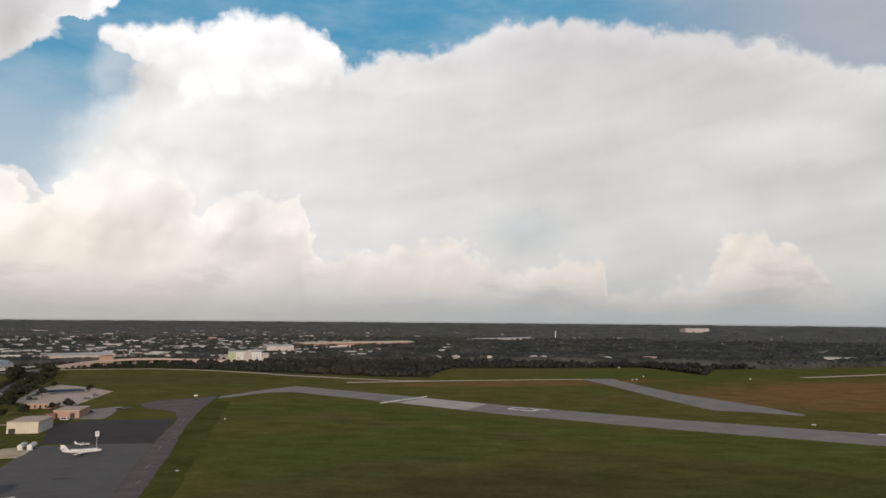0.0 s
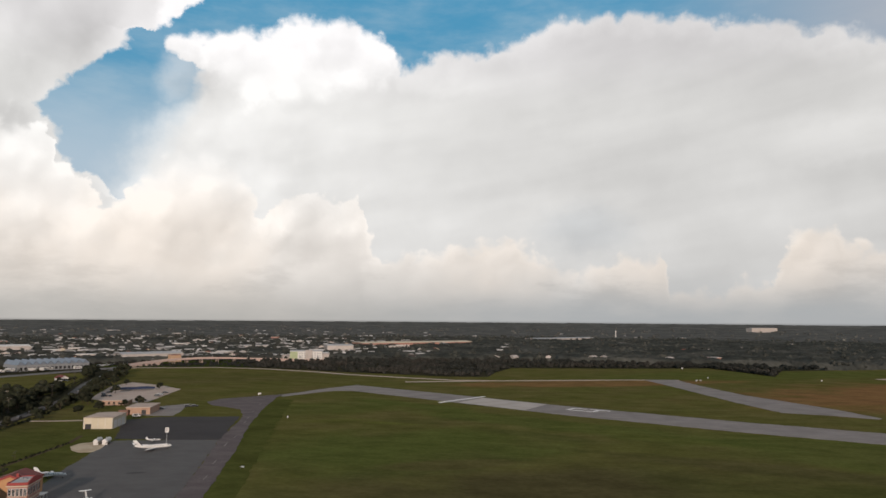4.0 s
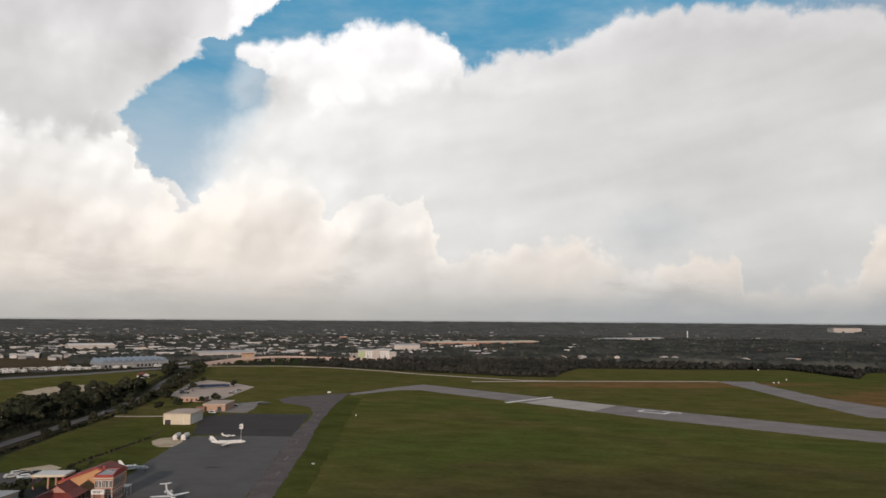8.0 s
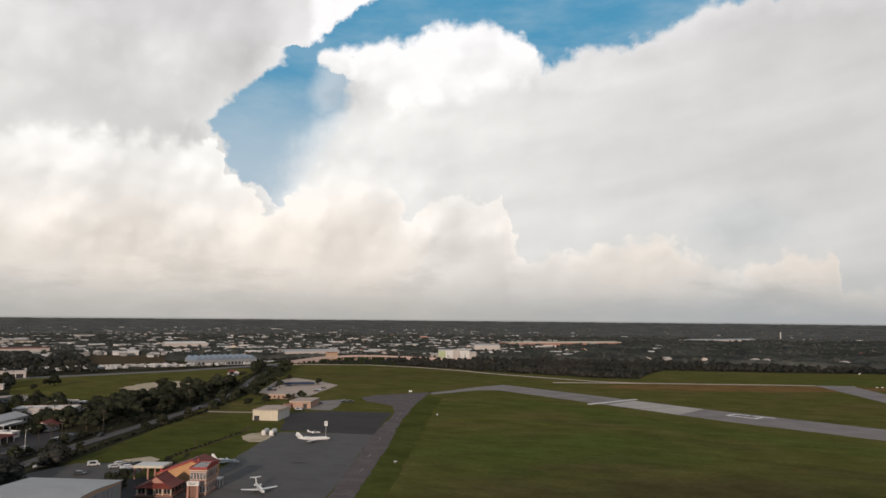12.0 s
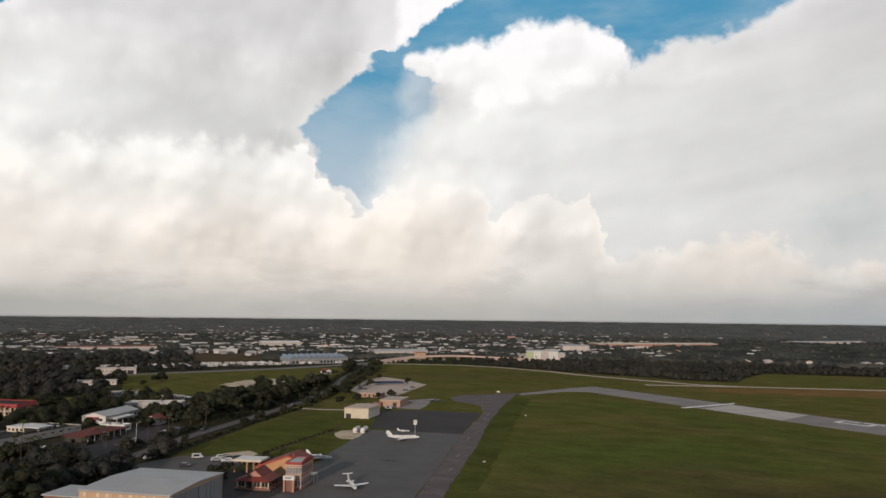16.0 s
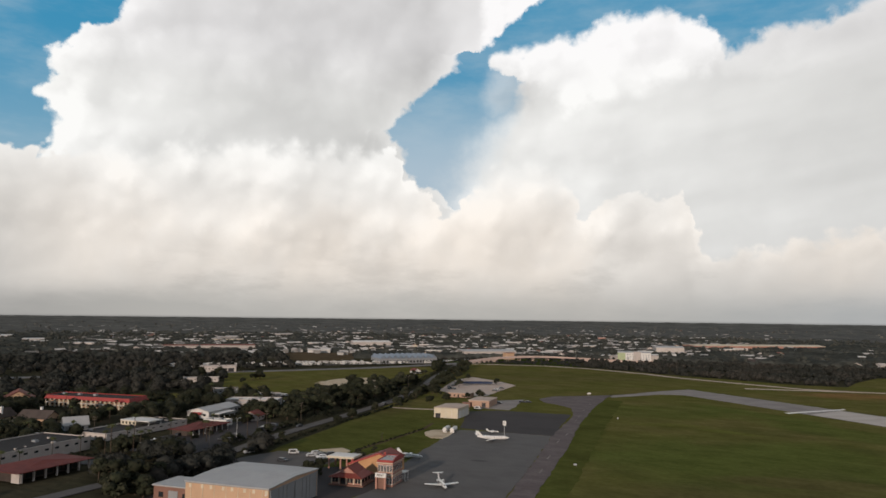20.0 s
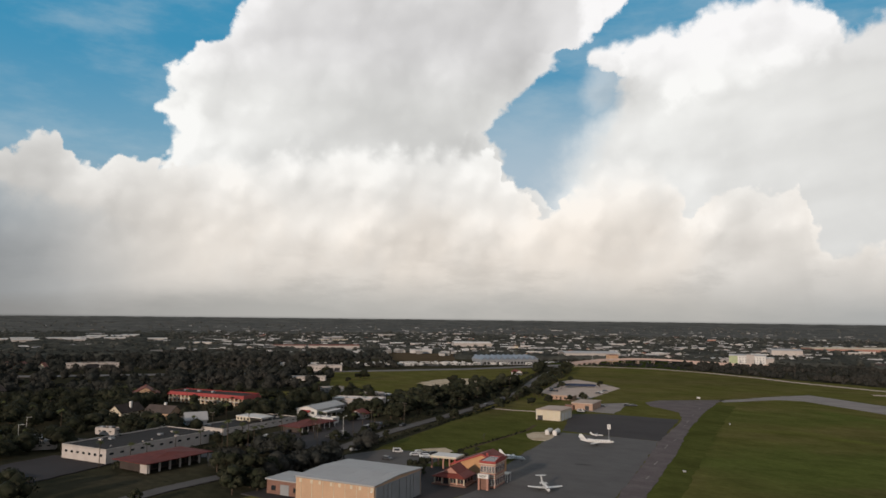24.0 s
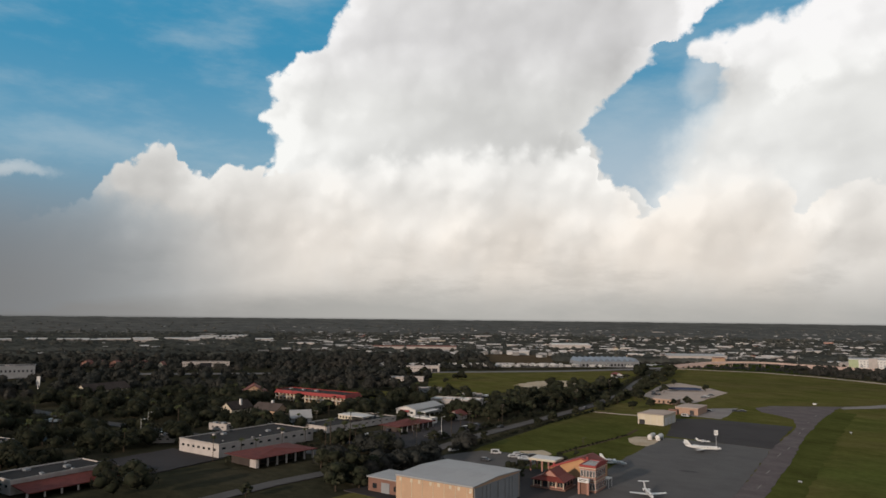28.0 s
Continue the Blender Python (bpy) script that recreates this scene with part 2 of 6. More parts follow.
heaven = blend(high_cover, blue, lit(bright, cool))
heaven = blend(c_bank, heaven, lit(b_bank, blend(warm, (1.0, 0.998, 0.98), (1.03, 0.945, 0.855))))
# grey haze over the horizon, heavier and darker westward, and the dim land below it
haze = calc("ADD", ease(height0, -0.2, 5.8, 1.0, 0.0), calc("MULTIPLY", calc("SUBTRACT", wisp_f, 0.5), 0.7))
haze = calc("MULTIPLY", haze, ease(height0, 0.0, 6.5, 1.0, 0.0))
murk = calc("MULTIPLY", ease(bearing0, -80.0, -50.0, 1.0, 0.0), ease(height0, 1.0, 13.5, 1.0, 0.0))
haze = calc("MINIMUM", calc("MAXIMUM", haze, calc("MULTIPLY", murk, 0.95)), 1.0)
heaven = blend(haze, heaven, blend(ease(bearing0, -84.0, -48.0), (0.195, 0.198, 0.203), blend(ease(bearing0, -22.0, 8.0), (0.448, 0.438, 0.415), (0.395, 0.412, 0.42))))
heaven = blend(ease(calc("ADD", height0, calc("MULTIPLY", curl_f, 0.05)), -0.36, -0.08, 1.0, 0.0), heaven, (0.125, 0.127, 0.123))
back = wnode("ShaderNodeBackground")
feed(back.inputs[0], heaven)
back.inputs[1].default_value = 1.0
wout = wnode("ShaderNodeOutputWorld")
feed(wout.inputs[0], back.outputs[0])

sun = new("sun", bpy.data.lights.new("sun", "SUN"))
sun.data.energy, sun.data.angle, sun.data.color = 3.35, radians(1.0), (1.0, 0.83, 0.70)
sun.matrix_world = look(Vector((0, 0, 400)), Vector((0, 0, 400)) - (SUN_FROM * math.cos(radians(SUN_UP)) + Vector((0, 0, math.sin(radians(SUN_UP))))))


# ---- materials ----
def paint(name, color, rough=0.8, metal=0.0, vary=0.18, size=4.0, fine=0.3, bump=0.15, second=None, spread=(0.45, 0.62), own=0.0, island=False, spec=0.3, patches=(), mottle=None):
    """A surface with stains of `size` metres, grain of `fine` metres and, if given, a second colour in patches. own: difference from piece to piece."""
    m = bpy.data.materials.new(name)
    m.use_nodes = True
    nt = m.node_tree
    bs = nt.nodes["Principled BSDF"]
    bs.inputs["Roughness"].default_value, bs.inputs["Metallic"].default_value = rough, metal
    bs.inputs["Specular IOR Level"].default_value = spec
    geo = nt.nodes.new("ShaderNodeNewGeometry")

    def noise_of(metres, detail):
        n = nt.nodes.new("ShaderNodeTexNoise")
        n.inputs["Scale"].default_value, n.inputs["Detail"].default_value = 1.0 / metres, detail
        nt.links.new(geo.outputs["Position"], n.inputs["Vector"])
        return n

    a, b = noise_of(size, 4.0), noise_of(fine, 3.0)
    mix = nt.nodes.new("ShaderNodeMix")
    mix.data_type = "RGBA"
    ramp = nt.nodes.new("ShaderNodeMapRange")
    ramp.inputs[1].default_value, ramp.inputs[2].default_value = spread
    nt.links.new(a.outputs[0], ramp.inputs[0])
    nt.links.new(ramp.outputs[0], mix.inputs[0])
    mix.inputs[6].default_value = (*color, 1)
    mix.inputs[7].default_value = (*(second or [c * (1 - vary) for c in color]), 1)
    val = nt.nodes.new("ShaderNodeMath")
    val.operation = "MULTIPLY_ADD"
    nt.links.new(b.outputs[0], val.inputs[0])
    val.inputs[1].default_value, val.inputs[2].default_value = 2 * vary, 1.0 - vary
    level = val.outputs[0]
    if mottle:
        # tufts and bare spots of a size between stains and grain, a little drawn out along the mowing
        mp = nt.nodes.new("ShaderNodeMapping")
        mp.inputs["Rotation"].default_value, mp.inputs["Scale"].default_value = (0, 0, radians(33)), (0.55, 1.0, 1.0)
        nt.links.new(geo.outputs["Position"], mp.inputs["Vector"])
        c = noise_of(mottle[0], 5.0)
        c.inputs["Roughness"].default_value = 0.7
        nt.links.new(mp.outputs[0], c.inputs["Vector"])
        q = nt.nodes.new("ShaderNodeMapRange")
        for i, v in ((1, 0.32), (2, 0.68), (3, 1.0 - mottle[1]), (4, 1.0 + mottle[1])):
            q.inputs[i].default_value = v
        nt.links.new(c.outputs[0], q.inputs[0])
        w = nt.nodes.new("ShaderNodeMath")
        w.operation = "MULTIPLY"
        nt.links.new(level, w.inputs[0])
        nt.links.new(q.outputs[0], w.inputs[1])
        level = w.outputs[0]
    if own:
        who = geo.outputs["Random Per Island"] if island else nt.nodes.new("ShaderNodeObjectInfo").outputs["Random"]
        o = nt.nodes.new("ShaderNodeMath")
        o.operation = "MULTIPLY_ADD"
        nt.links.new(who, o.inputs[0])
        o.inputs[1].default_value, o.inputs[2].default_value = 2 * own, 1.0 - own
        p = nt.nodes.new("ShaderNodeMath")
        p.operation = "MULTIPLY"
        nt.links.new(level, p.inputs[0])
        nt.links.new(o.outputs[0], p.inputs[1])
        level = p.outputs[0]
    hue = mix.outputs[2]
    torn = noise_of(38.0, 5.0) if patches else None
    for cx, cy, rx, ry, deg, tone, power in patches:
        # a soft oval patch with a torn edge
        mp = nt.nodes.new("ShaderNodeMapping")
        mp.vector_type = "TEXTURE"
        mp.inputs["Location"].default_value, mp.inputs["Rotation"].default_value, mp.inputs["Scale"].default_value = (cx, cy, 0), (0, 0, radians(deg)), (rx, ry, 1e6)
        nt.links.new(geo.outputs["Position"], mp.inputs["Vector"])
        ln = nt.nodes.new("ShaderNodeVectorMath")
        ln.operation = "LENGTH"
        nt.links.new(mp.outputs[0], ln.inputs[0])
        ad = nt.nodes.new("ShaderNodeMath")
        ad.operation = "MULTIPLY_ADD"
        nt.links.new(torn.outputs[0], ad.inputs[0])
        ad.inputs[1].default_value = 1.1
        nt.links.new(ln.outputs["Value"], ad.inputs[2])
        mr = nt.nodes.new("ShaderNodeMapRange")
        mr.interpolation_type = "SMOOTHSTEP"
        for i, q in ((1, 1.15), (2, 1.75), (3, power), (4, 0.0)):
            mr.inputs[i].default_value = q
        nt.links.new(ad.outputs[0], mr.inputs[0])
        mx = nt.nodes.new("ShaderNodeMix")
        mx.data_type = "RGBA"
        nt.links.new(mr.outputs[0], mx.inputs[0])
        nt.links.new(hue, mx.inputs[6])
        mx.inputs[7].default_value = (*tone, 1)
        hue = mx.outputs[2]
    mul = nt.nodes.new("ShaderNodeVectorMath")
    mul.operation = "SCALE"
    nt.links.new(hue, mul.inputs[0])
    nt.links.new(level, mul.inputs["Scale"])
    nt.links.new(mul.outputs[0], bs.inputs["Base Color"])
    if bump:
        bp = nt.nodes.new("ShaderNodeBump")
        bp.inputs["Strength"].default_value, bp.inputs["Distance"].default_value = bump, fine * 0.3
        nt.links.new(b.outputs[0], bp.inputs["Height"])
        nt.links.new(bp.outputs[0], bs.inputs["Normal"])
    return m


RUST, BROWN, GREEN = (0.185, 0.102, 0.046), (0.070, 0.060, 0.027), (0.074, 0.090, 0.023)
M_WILD = paint("undergrowth", (0.040, 0.038, 0.024), 0.95, size=60, fine=5, vary=0.3, second=(0.050, 0.045, 0.030), bump=0.5, spec=0.0)
M_GRASS = paint("mown_grass", (0.089, 0.088, 0.026), 0.95, mottle=(13.0, 0.24), size=45, fine=2.4, vary=0.25, second=(0.110, 0.095, 0.035), spread=(0.4, 0.7), bump=0.3, spec=0.0, patches=(
    (-40, 335, 80, 60, 20, GREEN, 0.8), (30, 420, 130, 22, -32, GREEN, 0.7), (190, 330, 120, 50, -30, GREEN, 0.6), (110, 235, 170, 60, -20, BROWN, 0.4), (-30, 230, 70, 40, 0, BROWN, 0.5), (-122, 345, 178, 9, 103, (0.056, 0.068, 0.017), 0.8), (-60, 500, 60, 14, -35, GREEN, 0.7), (120, 300, 90, 14, -25, BROWN, 0.6),
    # last patch: cloud shade over the western strip, put into the grass colour
    (-260, 700, 150, 60, 30, BROWN, 0.25), (95, 694, 150, 34, 17, RUST, 0.75), (400, 625, 230, 115, 25, RUST, 0.85), (420, 690, 160, 30, 20, RUST, 0.6), (380, 560, 190, 16, 12, (0.12, 0.105, 0.03), 0.6), (300, 545, 120, 60, -20, RUST, 0.4), (20, 262, 60, 34, 10, BROWN, 0.8), (175, 225, 120, 60, -25, (0.062, 0.068, 0.019), 0.75), (60, 190, 120, 30, 0, BROWN, 0.5), (-50, 420, 22, 8, -10, (0.066, 0.066, 0.022), 0.55), (-30, 432, 20, 7, 10, (0.064, 0.066, 0.022), 0.5), (-62, 412, 20, 5, -14, (0.100, 0.106, 0.026), 0.7), (-95, 420, 24, 8, 20, (0.100, 0.104, 0.026), 0.5), (20, 380, 40, 9, -30, (0.066, 0.070, 0.022), 0.6), (-20, 300, 36, 10, 15, (0.088, 0.072, 0.030), 0.6), (80, 380, 40, 9, -35, (0.094, 0.100, 0.026), 0.5), (300, 830, 260, 60, 20, GREEN, 0.6), (-120, 480, 60, 40, 40, GREEN, 0.5), (-240, 300, 14, 95, 12, (0.086, 0.074, 0.030), 0.7), (-262, 380, 12, 60, 14, (0.086, 0.074, 0.030), 0.6), (-215, 300, 45, 90, 12, (0.066, 0.072, 0.020), 0.9)))
M_VERGE = paint("unmown_grass", (0.072, 0.078, 0.022), 0.95, mottle=(6.0, 0.2), size=25, fine=1.5, vary=0.2, bump=0.3, spec=0.0)
M_DARKVERGE = paint("dark_verge_grass", (0.046, 0.058, 0.017), 0.95, size=25, fine=1.5, vary=0.2, bump=0.3, spec=0.0)
M_DRYFIELD = paint("dry_field_grass", (0.088, 0.066, 0.042), 0.95, size=30, fine=2.0, vary=0.18, bump=0.3, spec=0.0)
M_APRON = paint("apron_concrete", (0.098, 0.092, 0.089), 0.85, mottle=(7.0, 0.10), size=14, fine=0.8, vary=0.10, bump=0.1, patches=((-140.1, 270.4, 4.0, 1.6, 20, (0.04, 0.038, 0.037), 0.8), (-150, 250, 9, 3, 60, (0.085, 0.08, 0.08), 0.6), (-128, 280, 12, 5, 100, (0.100, 0.095, 0.092), 0.6)), spec=0.12)
M_DARKTOP = paint("dark_asphalt", (0.046, 0.041, 0.041), 0.9, size=16, fine=0.8, vary=0.12, bump=0.15, spec=0.1)
M_TAXI = paint("old_taxiway_asphalt", (0.098, 0.079, 0.078), 0.9, mottle=(5.0, 0.16), size=9, fine=1.1, vary=0.22, second=(0.118, 0.097, 0.094), bump=0.15, spec=0.1)
M_RUNWAY = paint("runway_asphalt", (0.215, 0.192, 0.180), 0.85, mottle=(9.0, 0.12), size=18, fine=1.6, vary=0.14, bump=0.1, spec=0.1)
M_PALE = paint("pale_concrete", (0.413, 0.330, 0.277), 0.85, size=12, fine=0.9, vary=0.1, bump=0.1, spec=0.1)
M_PALER = paint("new_pale_concrete", (0.40, 0.36, 0.325), 0.85, size=12, fine=1.2, vary=0.12, bump=0.1, spec=0.1)
M_MARK = paint("marking_paint", (0.72, 0.70, 0.67), 0.7, size=5, fine=0.4, vary=0.15, bump=0.05, spec=0.1)
M_ROAD = paint("road_asphalt", (0.094, 0.087, 0.083), 0.9, size=9, fine=0.8, vary=0.12, bump=0.1, spec=0.1)
M_HIGHWAY = paint("worn_highway_asphalt", (0.150, 0.140, 0.134), 0.9, size=12, fine=0.8, vary=0.12, bump=0.1, spec=0.1)
# distance haze is mixed into this base colour: paler and greyer than near leaves
M_HAZEDWOODS = paint("far_hazed_treetops", (0.084, 0.085, 0.079), 0.9, mottle=(45.0, 0.22), size=130, fine=22, vary=0.25, second=(0.117, 0.115, 0.105), spread=(0.42, 0.65), bump=0, spec=0.0)
M_LIME = paint("pale_lime_plaster", (0.304, 0.344, 0.208), 0.85, size=4, fine=0.6, vary=0.1, bump=0.05)
M_SAND = paint("pale_sand", (0.46, 0.38, 0.28), 0.95, size=7, fine=1.2, vary=0.25, second=(0.38, 0.305, 0.215), bump=0.2, spec=0.0)
M_LEAF = paint("oak_leaves", (0.022, 0.025, 0.015), 0.75, size=3, fine=0.5, vary=0.3, second=(0.033, 0.033, 0.021), own=0.28, bump=0, spec=0.05)
# woods and mid treetops sit paler than the oaks: some haze mixed in
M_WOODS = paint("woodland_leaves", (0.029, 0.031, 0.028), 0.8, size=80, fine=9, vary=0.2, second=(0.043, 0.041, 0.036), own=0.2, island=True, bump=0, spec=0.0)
M_CANOPY = paint("lightly_hazed_treetops", (0.045, 0.047, 0.041), 0.9, mottle=(16.0, 0.3), size=90, fine=5, vary=0.4, second=(0.073, 0.073, 0.064), spread=(0.42, 0.65), bump=0, spec=0.0)
M_TOWN = paint("pale_town_walls", (0.326, 0.312, 0.298), 0.85, size=9, fine=1.5, vary=0.12, own=0.6, island=True, bump=0.0, spec=0.1)
M_PALM = paint("palm_fronds", (0.060, 0.066, 0.026), 0.7, size=2, fine=0.4, vary=0.25, own=0.25, bump=0, spec=0.1)
M_BARK = paint("bark", (0.072, 0.055, 0.041), 0.95, size=1.5, fine=0.2, vary=0.25, bump=0.5, spec=0.05)
M_SHOP = paint("dull_white_stucco", (0.38, 0.34, 0.312), 0.85, size=5, fine=0.6, vary=0.12, own=0.12, bump=0.1)
M_WHITE = paint("white_paint", (0.528, 0.512, 0.488), 0.7, size=5, fine=0.6, vary=0.07, own=0.1, bump=0.05)
M_CREAM = paint("cream_stucco", (0.488, 0.429, 0.326), 0.85, size=4, fine=0.5, vary=0.08, bump=0.15)
M_TAN = paint("tan_metal_siding", (0.420, 0.275, 0.176), 0.6, size=5, fine=0.6, vary=0.08, bump=0.06)
M_ORANGE = paint("orange_stucco", (0.400, 0.220, 0.108), 0.85, size=4, fine=0.5, vary=0.08, bump=0.15)
M_CLAY = paint("clay_stucco", (0.336, 0.220, 0.160), 0.85, size=4, fine=0.5, vary=0.12, bump=0.15)
M_PINK = paint("salmon_stucco", (0.320, 0.172, 0.132), 0.85, size=4, fine=0.5, vary=0.1, bump=0.15)
M_REDROOF = paint("red_roof", (0.149, 0.031, 0.022), 0.7, size=3, fine=0.5, vary=0.15, bump=0.2)
M_OLDTILE = paint("weathered_red_tile", (0.118, 0.026, 0.020), 0.85, size=3, fine=0.5, vary=0.22, bump=0.3)
M_TILE = paint("terracotta_tile", (0.158, 0.050, 0.032), 0.8, size=3, fine=0.4, vary=0.2, bump=0.3)
M_REDTRIM = paint("red_trim", (0.254, 0.040, 0.035), 0.6, size=3, fine=0.4, vary=0.1, bump=0.05)
M_GREYROOF = paint("grey_metal_roof", (0.306, 0.306, 0.306), 0.55, size=7, fine=0.7, vary=0.07, bump=0.06)
M_FLATROOF = paint("flat_roof_gravel", (0.034, 0.031, 0.030), 0.9, size=6, fine=0.6, vary=0.14, own=0.2, bump=0.2, spec=0.1)
M_DARKROOF = paint("dark_shingles", (0.066, 0.052, 0.046), 0.9, size=4, fine=0.4, vary=0.18, own=0.2, bump=0.3, spec=0.1)
M_GREYWALL = paint("grey_metal_wall", (0.22, 0.225, 0.23), 0.6, size=5, fine=0.6, vary=0.1, bump=0.06)
# near-black for doors and print; on hollows it stands for the shade inside
M_DARK = paint("dark_doors_and_inner_shade", (0.018, 0.018, 0.020), 0.5, size=3, fine=0.5, vary=0.2, bump=0.0)
M_GLASS = paint("window_glass", (0.020, 0.024, 0.028), 0.12, size=3, fine=0.5, vary=0.2, bump=0.0, spec=0.6)
M_STEEL = paint("galvanised_steel", (0.45, 0.45, 0.44), 0.45, metal=0.8, size=2, fine=0.3, vary=0.1, bump=0.05)
M_BLUE = paint("blue_metal_roof", (0.168, 0.199, 0.238), 0.5, size=8, fine=0.8, vary=0.1, bump=0.05)
M_NAVY = paint("navy_canvas", (0.013, 0.023, 0.058), 0.7, size=5, fine=0.6, vary=0.15, bump=0.1)
M_JET = paint("aircraft_enamel", (0.578, 0.570, 0.552), 0.3, size=4, fine=0.5, vary=0.04, bump=0.0, spec=0.5)
M_RUBBER = paint("tyre_rubber", (0.03, 0.03, 0.03), 0.85, size=1, fine=0.1, vary=0.2, bump=0.1)
M_BRICK = paint("brown_brick", (0.184, 0.100, 0.076), 0.9, size=3, fine=0.4, vary=0.18, bump=0.3)
M_CONC = paint("bridge_concrete", (0.426, 0.319, 0.274), 0.85, size=7, fine=0.6, vary=0.12, bump=0.15)
M_SILVERCAR = paint("car_paint_pale", (0.527, 0.527, 0.527), 0.3, metal=0.3, size=2, fine=0.3, vary=0.05, own=0.2, bump=0.0, spec=0.5)
M_DARKCAR = paint("car_paint_dark", (0.045, 0.048, 0.055), 0.3, metal=0.3, size=2, fine=0.3, vary=0.05, own=0.3, bump=0.0, spec=0.5)
M_WOOD = paint("weathered_pole_wood", (0.096, 0.078, 0.060), 0.9, size=2, fine=0.2, vary=0.2, bump=0.3)


# ---- helpers ----
def link(name, bm, material, parent=None, label="", smooth=False):
    me = bpy.data.meshes.new(name)
    bm.normal_update()
    bm.to_mesh(me)
    bm.free()
    me.materials.append(material)
    if smooth:
        me.polygons.foreach_set("use_smooth", [True] * len(me.polygons))
    ob = new(name, me)
    if parent is not None:
        ob.parent = parent
    if label:
        ob["label"] = label
    return ob


def part(name, bm, material, parent, label="", smooth=False):
    return link(name, bm, material, parent, label, smooth)


def thing(name, x, y, rz, label, category, group="", z=0.0, kind=""):
    ob = new(name)
    ob.empty_display_size = 1.0
    ob.matrix_world = pose(x, y, z, 0, 0, rz)
    return tagged(ob, label, category, group, kind)


def block(x0, x1, y0, y1, z0, z1, bevel=0.0, bm=None):
    own = bmesh.new()
    vs = [own.verts.new(p) for p in ((x0, y0, z0), (x1, y0, z0), (x1, y1, z0), (x0, y1, z0), (x0, y0, z1), (x1, y0, z1), (x1, y1, z1), (x0, y1, z1))]
    for f in ((3, 2, 1, 0), (4, 5, 6, 7), (0, 1, 5, 4), (1, 2, 6, 5), (2, 3, 7, 6), (3, 0, 4, 7)):
        own.faces.new([vs[i] for i in f])
    if bevel:
        bmesh.ops.bevel(own, geom=own.edges[:], offset=bevel, segments=1, affect="EDGES")
    if bm is None:
        return own
    return merge(bm, own)


def merge(bm, other):
    me = bpy.data.meshes.new("tmp")
    other.to_mesh(me)
    other.free()
    bm.from_mesh(me)
    bpy.data.meshes.remove(me)
    return bm


def rod(p, q, r0, r1=None, n=8, bm=None):
    """A tapered round bar from p to q."""
    p, q = Vector(p), Vector(q)
    r1 = r0 if r1 is None else r1
    own = bm or bmesh.new()
    d = (q - p).normalized()
    a = d.orthogonal().normalized()
    b = d.cross(a)
    rings = []
    for c, r in ((p, r0), (q, r1)):
        rings.append([own.verts.new(c + r * (math.cos(2 * math.pi * i / n) * a + math.sin(2 * math.pi * i / n) * b)) for i in range(n)])
    for i in range(n):
        j = (i + 1) % n
        own.faces.new((rings[0][i], rings[0][j], rings[1][j], rings[1][i]))
    own.faces.new(rings[0][::-1])
    own.faces.new(rings[1])
    return own


def lathe(stations, n=14, bm=None):
    """A round body along x: stations of x, radius, centre height, and flattening."""
    own = bm or bmesh.new()
    rings = []
    for x, r, z, k in stations:
        rings.append([own.verts.new((x, r * math.cos(2 * math.pi * i / n), z + k * r * math.sin(2 * math.pi * i / n))) for i in range(n)])
    for a, b in zip(rings, rings[1:]):
        for i in range(n):
            j = (i + 1) % n
            own.faces.new((a[i], a[j], b[j], b[i]))
    own.faces.new(rings[0][::-1])
    own.faces.new(rings[-1])
    bmesh.ops.recalc_face_normals(own, faces=own.faces[:])
    return own


def plate(corners, thick, axis=(0, 0, 1)):
    """A flat piece over its corners, `thick` along axis."""
    own = bmesh.new()
    ax = Vector(axis).normalized() * thick * 0.5
    lo = [own.verts.new(Vector(c) - ax) for c in corners]
    hi = [own.verts.new(Vector(c) + ax) for c in corners]
    own.faces.new(lo[::-1])
    own.faces.new(hi)
    n = len(corners)
    for i in range(n):
        j = (i + 1) % n
        own.faces.new((lo[i], lo[j], hi[j], hi[i]))
    bmesh.ops.recalc_face_normals(own, faces=own.faces[:])
    return own


def sheet(name, corners, z, material, label, category, thick=0.3, ragged=0.0):
    """A flat paved or grown area whose top lies at z."""
    if ragged:
        rnd, out = random.Random(len(corners) * 31 + int(corners[0][0])), []
        for p, q in zip(corners, corners[1:] + corners[:1]):
            p, q = Vector(p), Vector(q)
            n = max(1, int((q - p).length / 5.0))
            side = Vector((p.y - q.y, q.x - p.x)).normalized() if (q - p).length else Vector((0, 0))
            out += [tuple(p.lerp(q, i / n) + side * (rnd.uniform(-ragged, ragged) if i else 0)) for i in range(n)]
        corners = out
    bm = plate([(x, y, z - thick / 2) for x, y in corners], thick)
    bmesh.ops.triangulate(bm, faces=[f for f in bm.faces if len(f.verts) > 4])
    return tagged(link(name, bm, material), label, category, kind="structure")


def ribbon(points, width):
    """Both sides of a way along points, as one outline."""
    pts = [Vector((x, y)) for x, y in points]
    left, right = [], []
    for i, p in enumerate(pts):
        d = (pts[min(i + 1, len(pts) - 1)] - pts[max(i - 1, 0)]).normalized()
        n = Vector((-d.y, d.x)) * width / 2
        left.append(p + n)
        right.append(p - n)
    return left, right


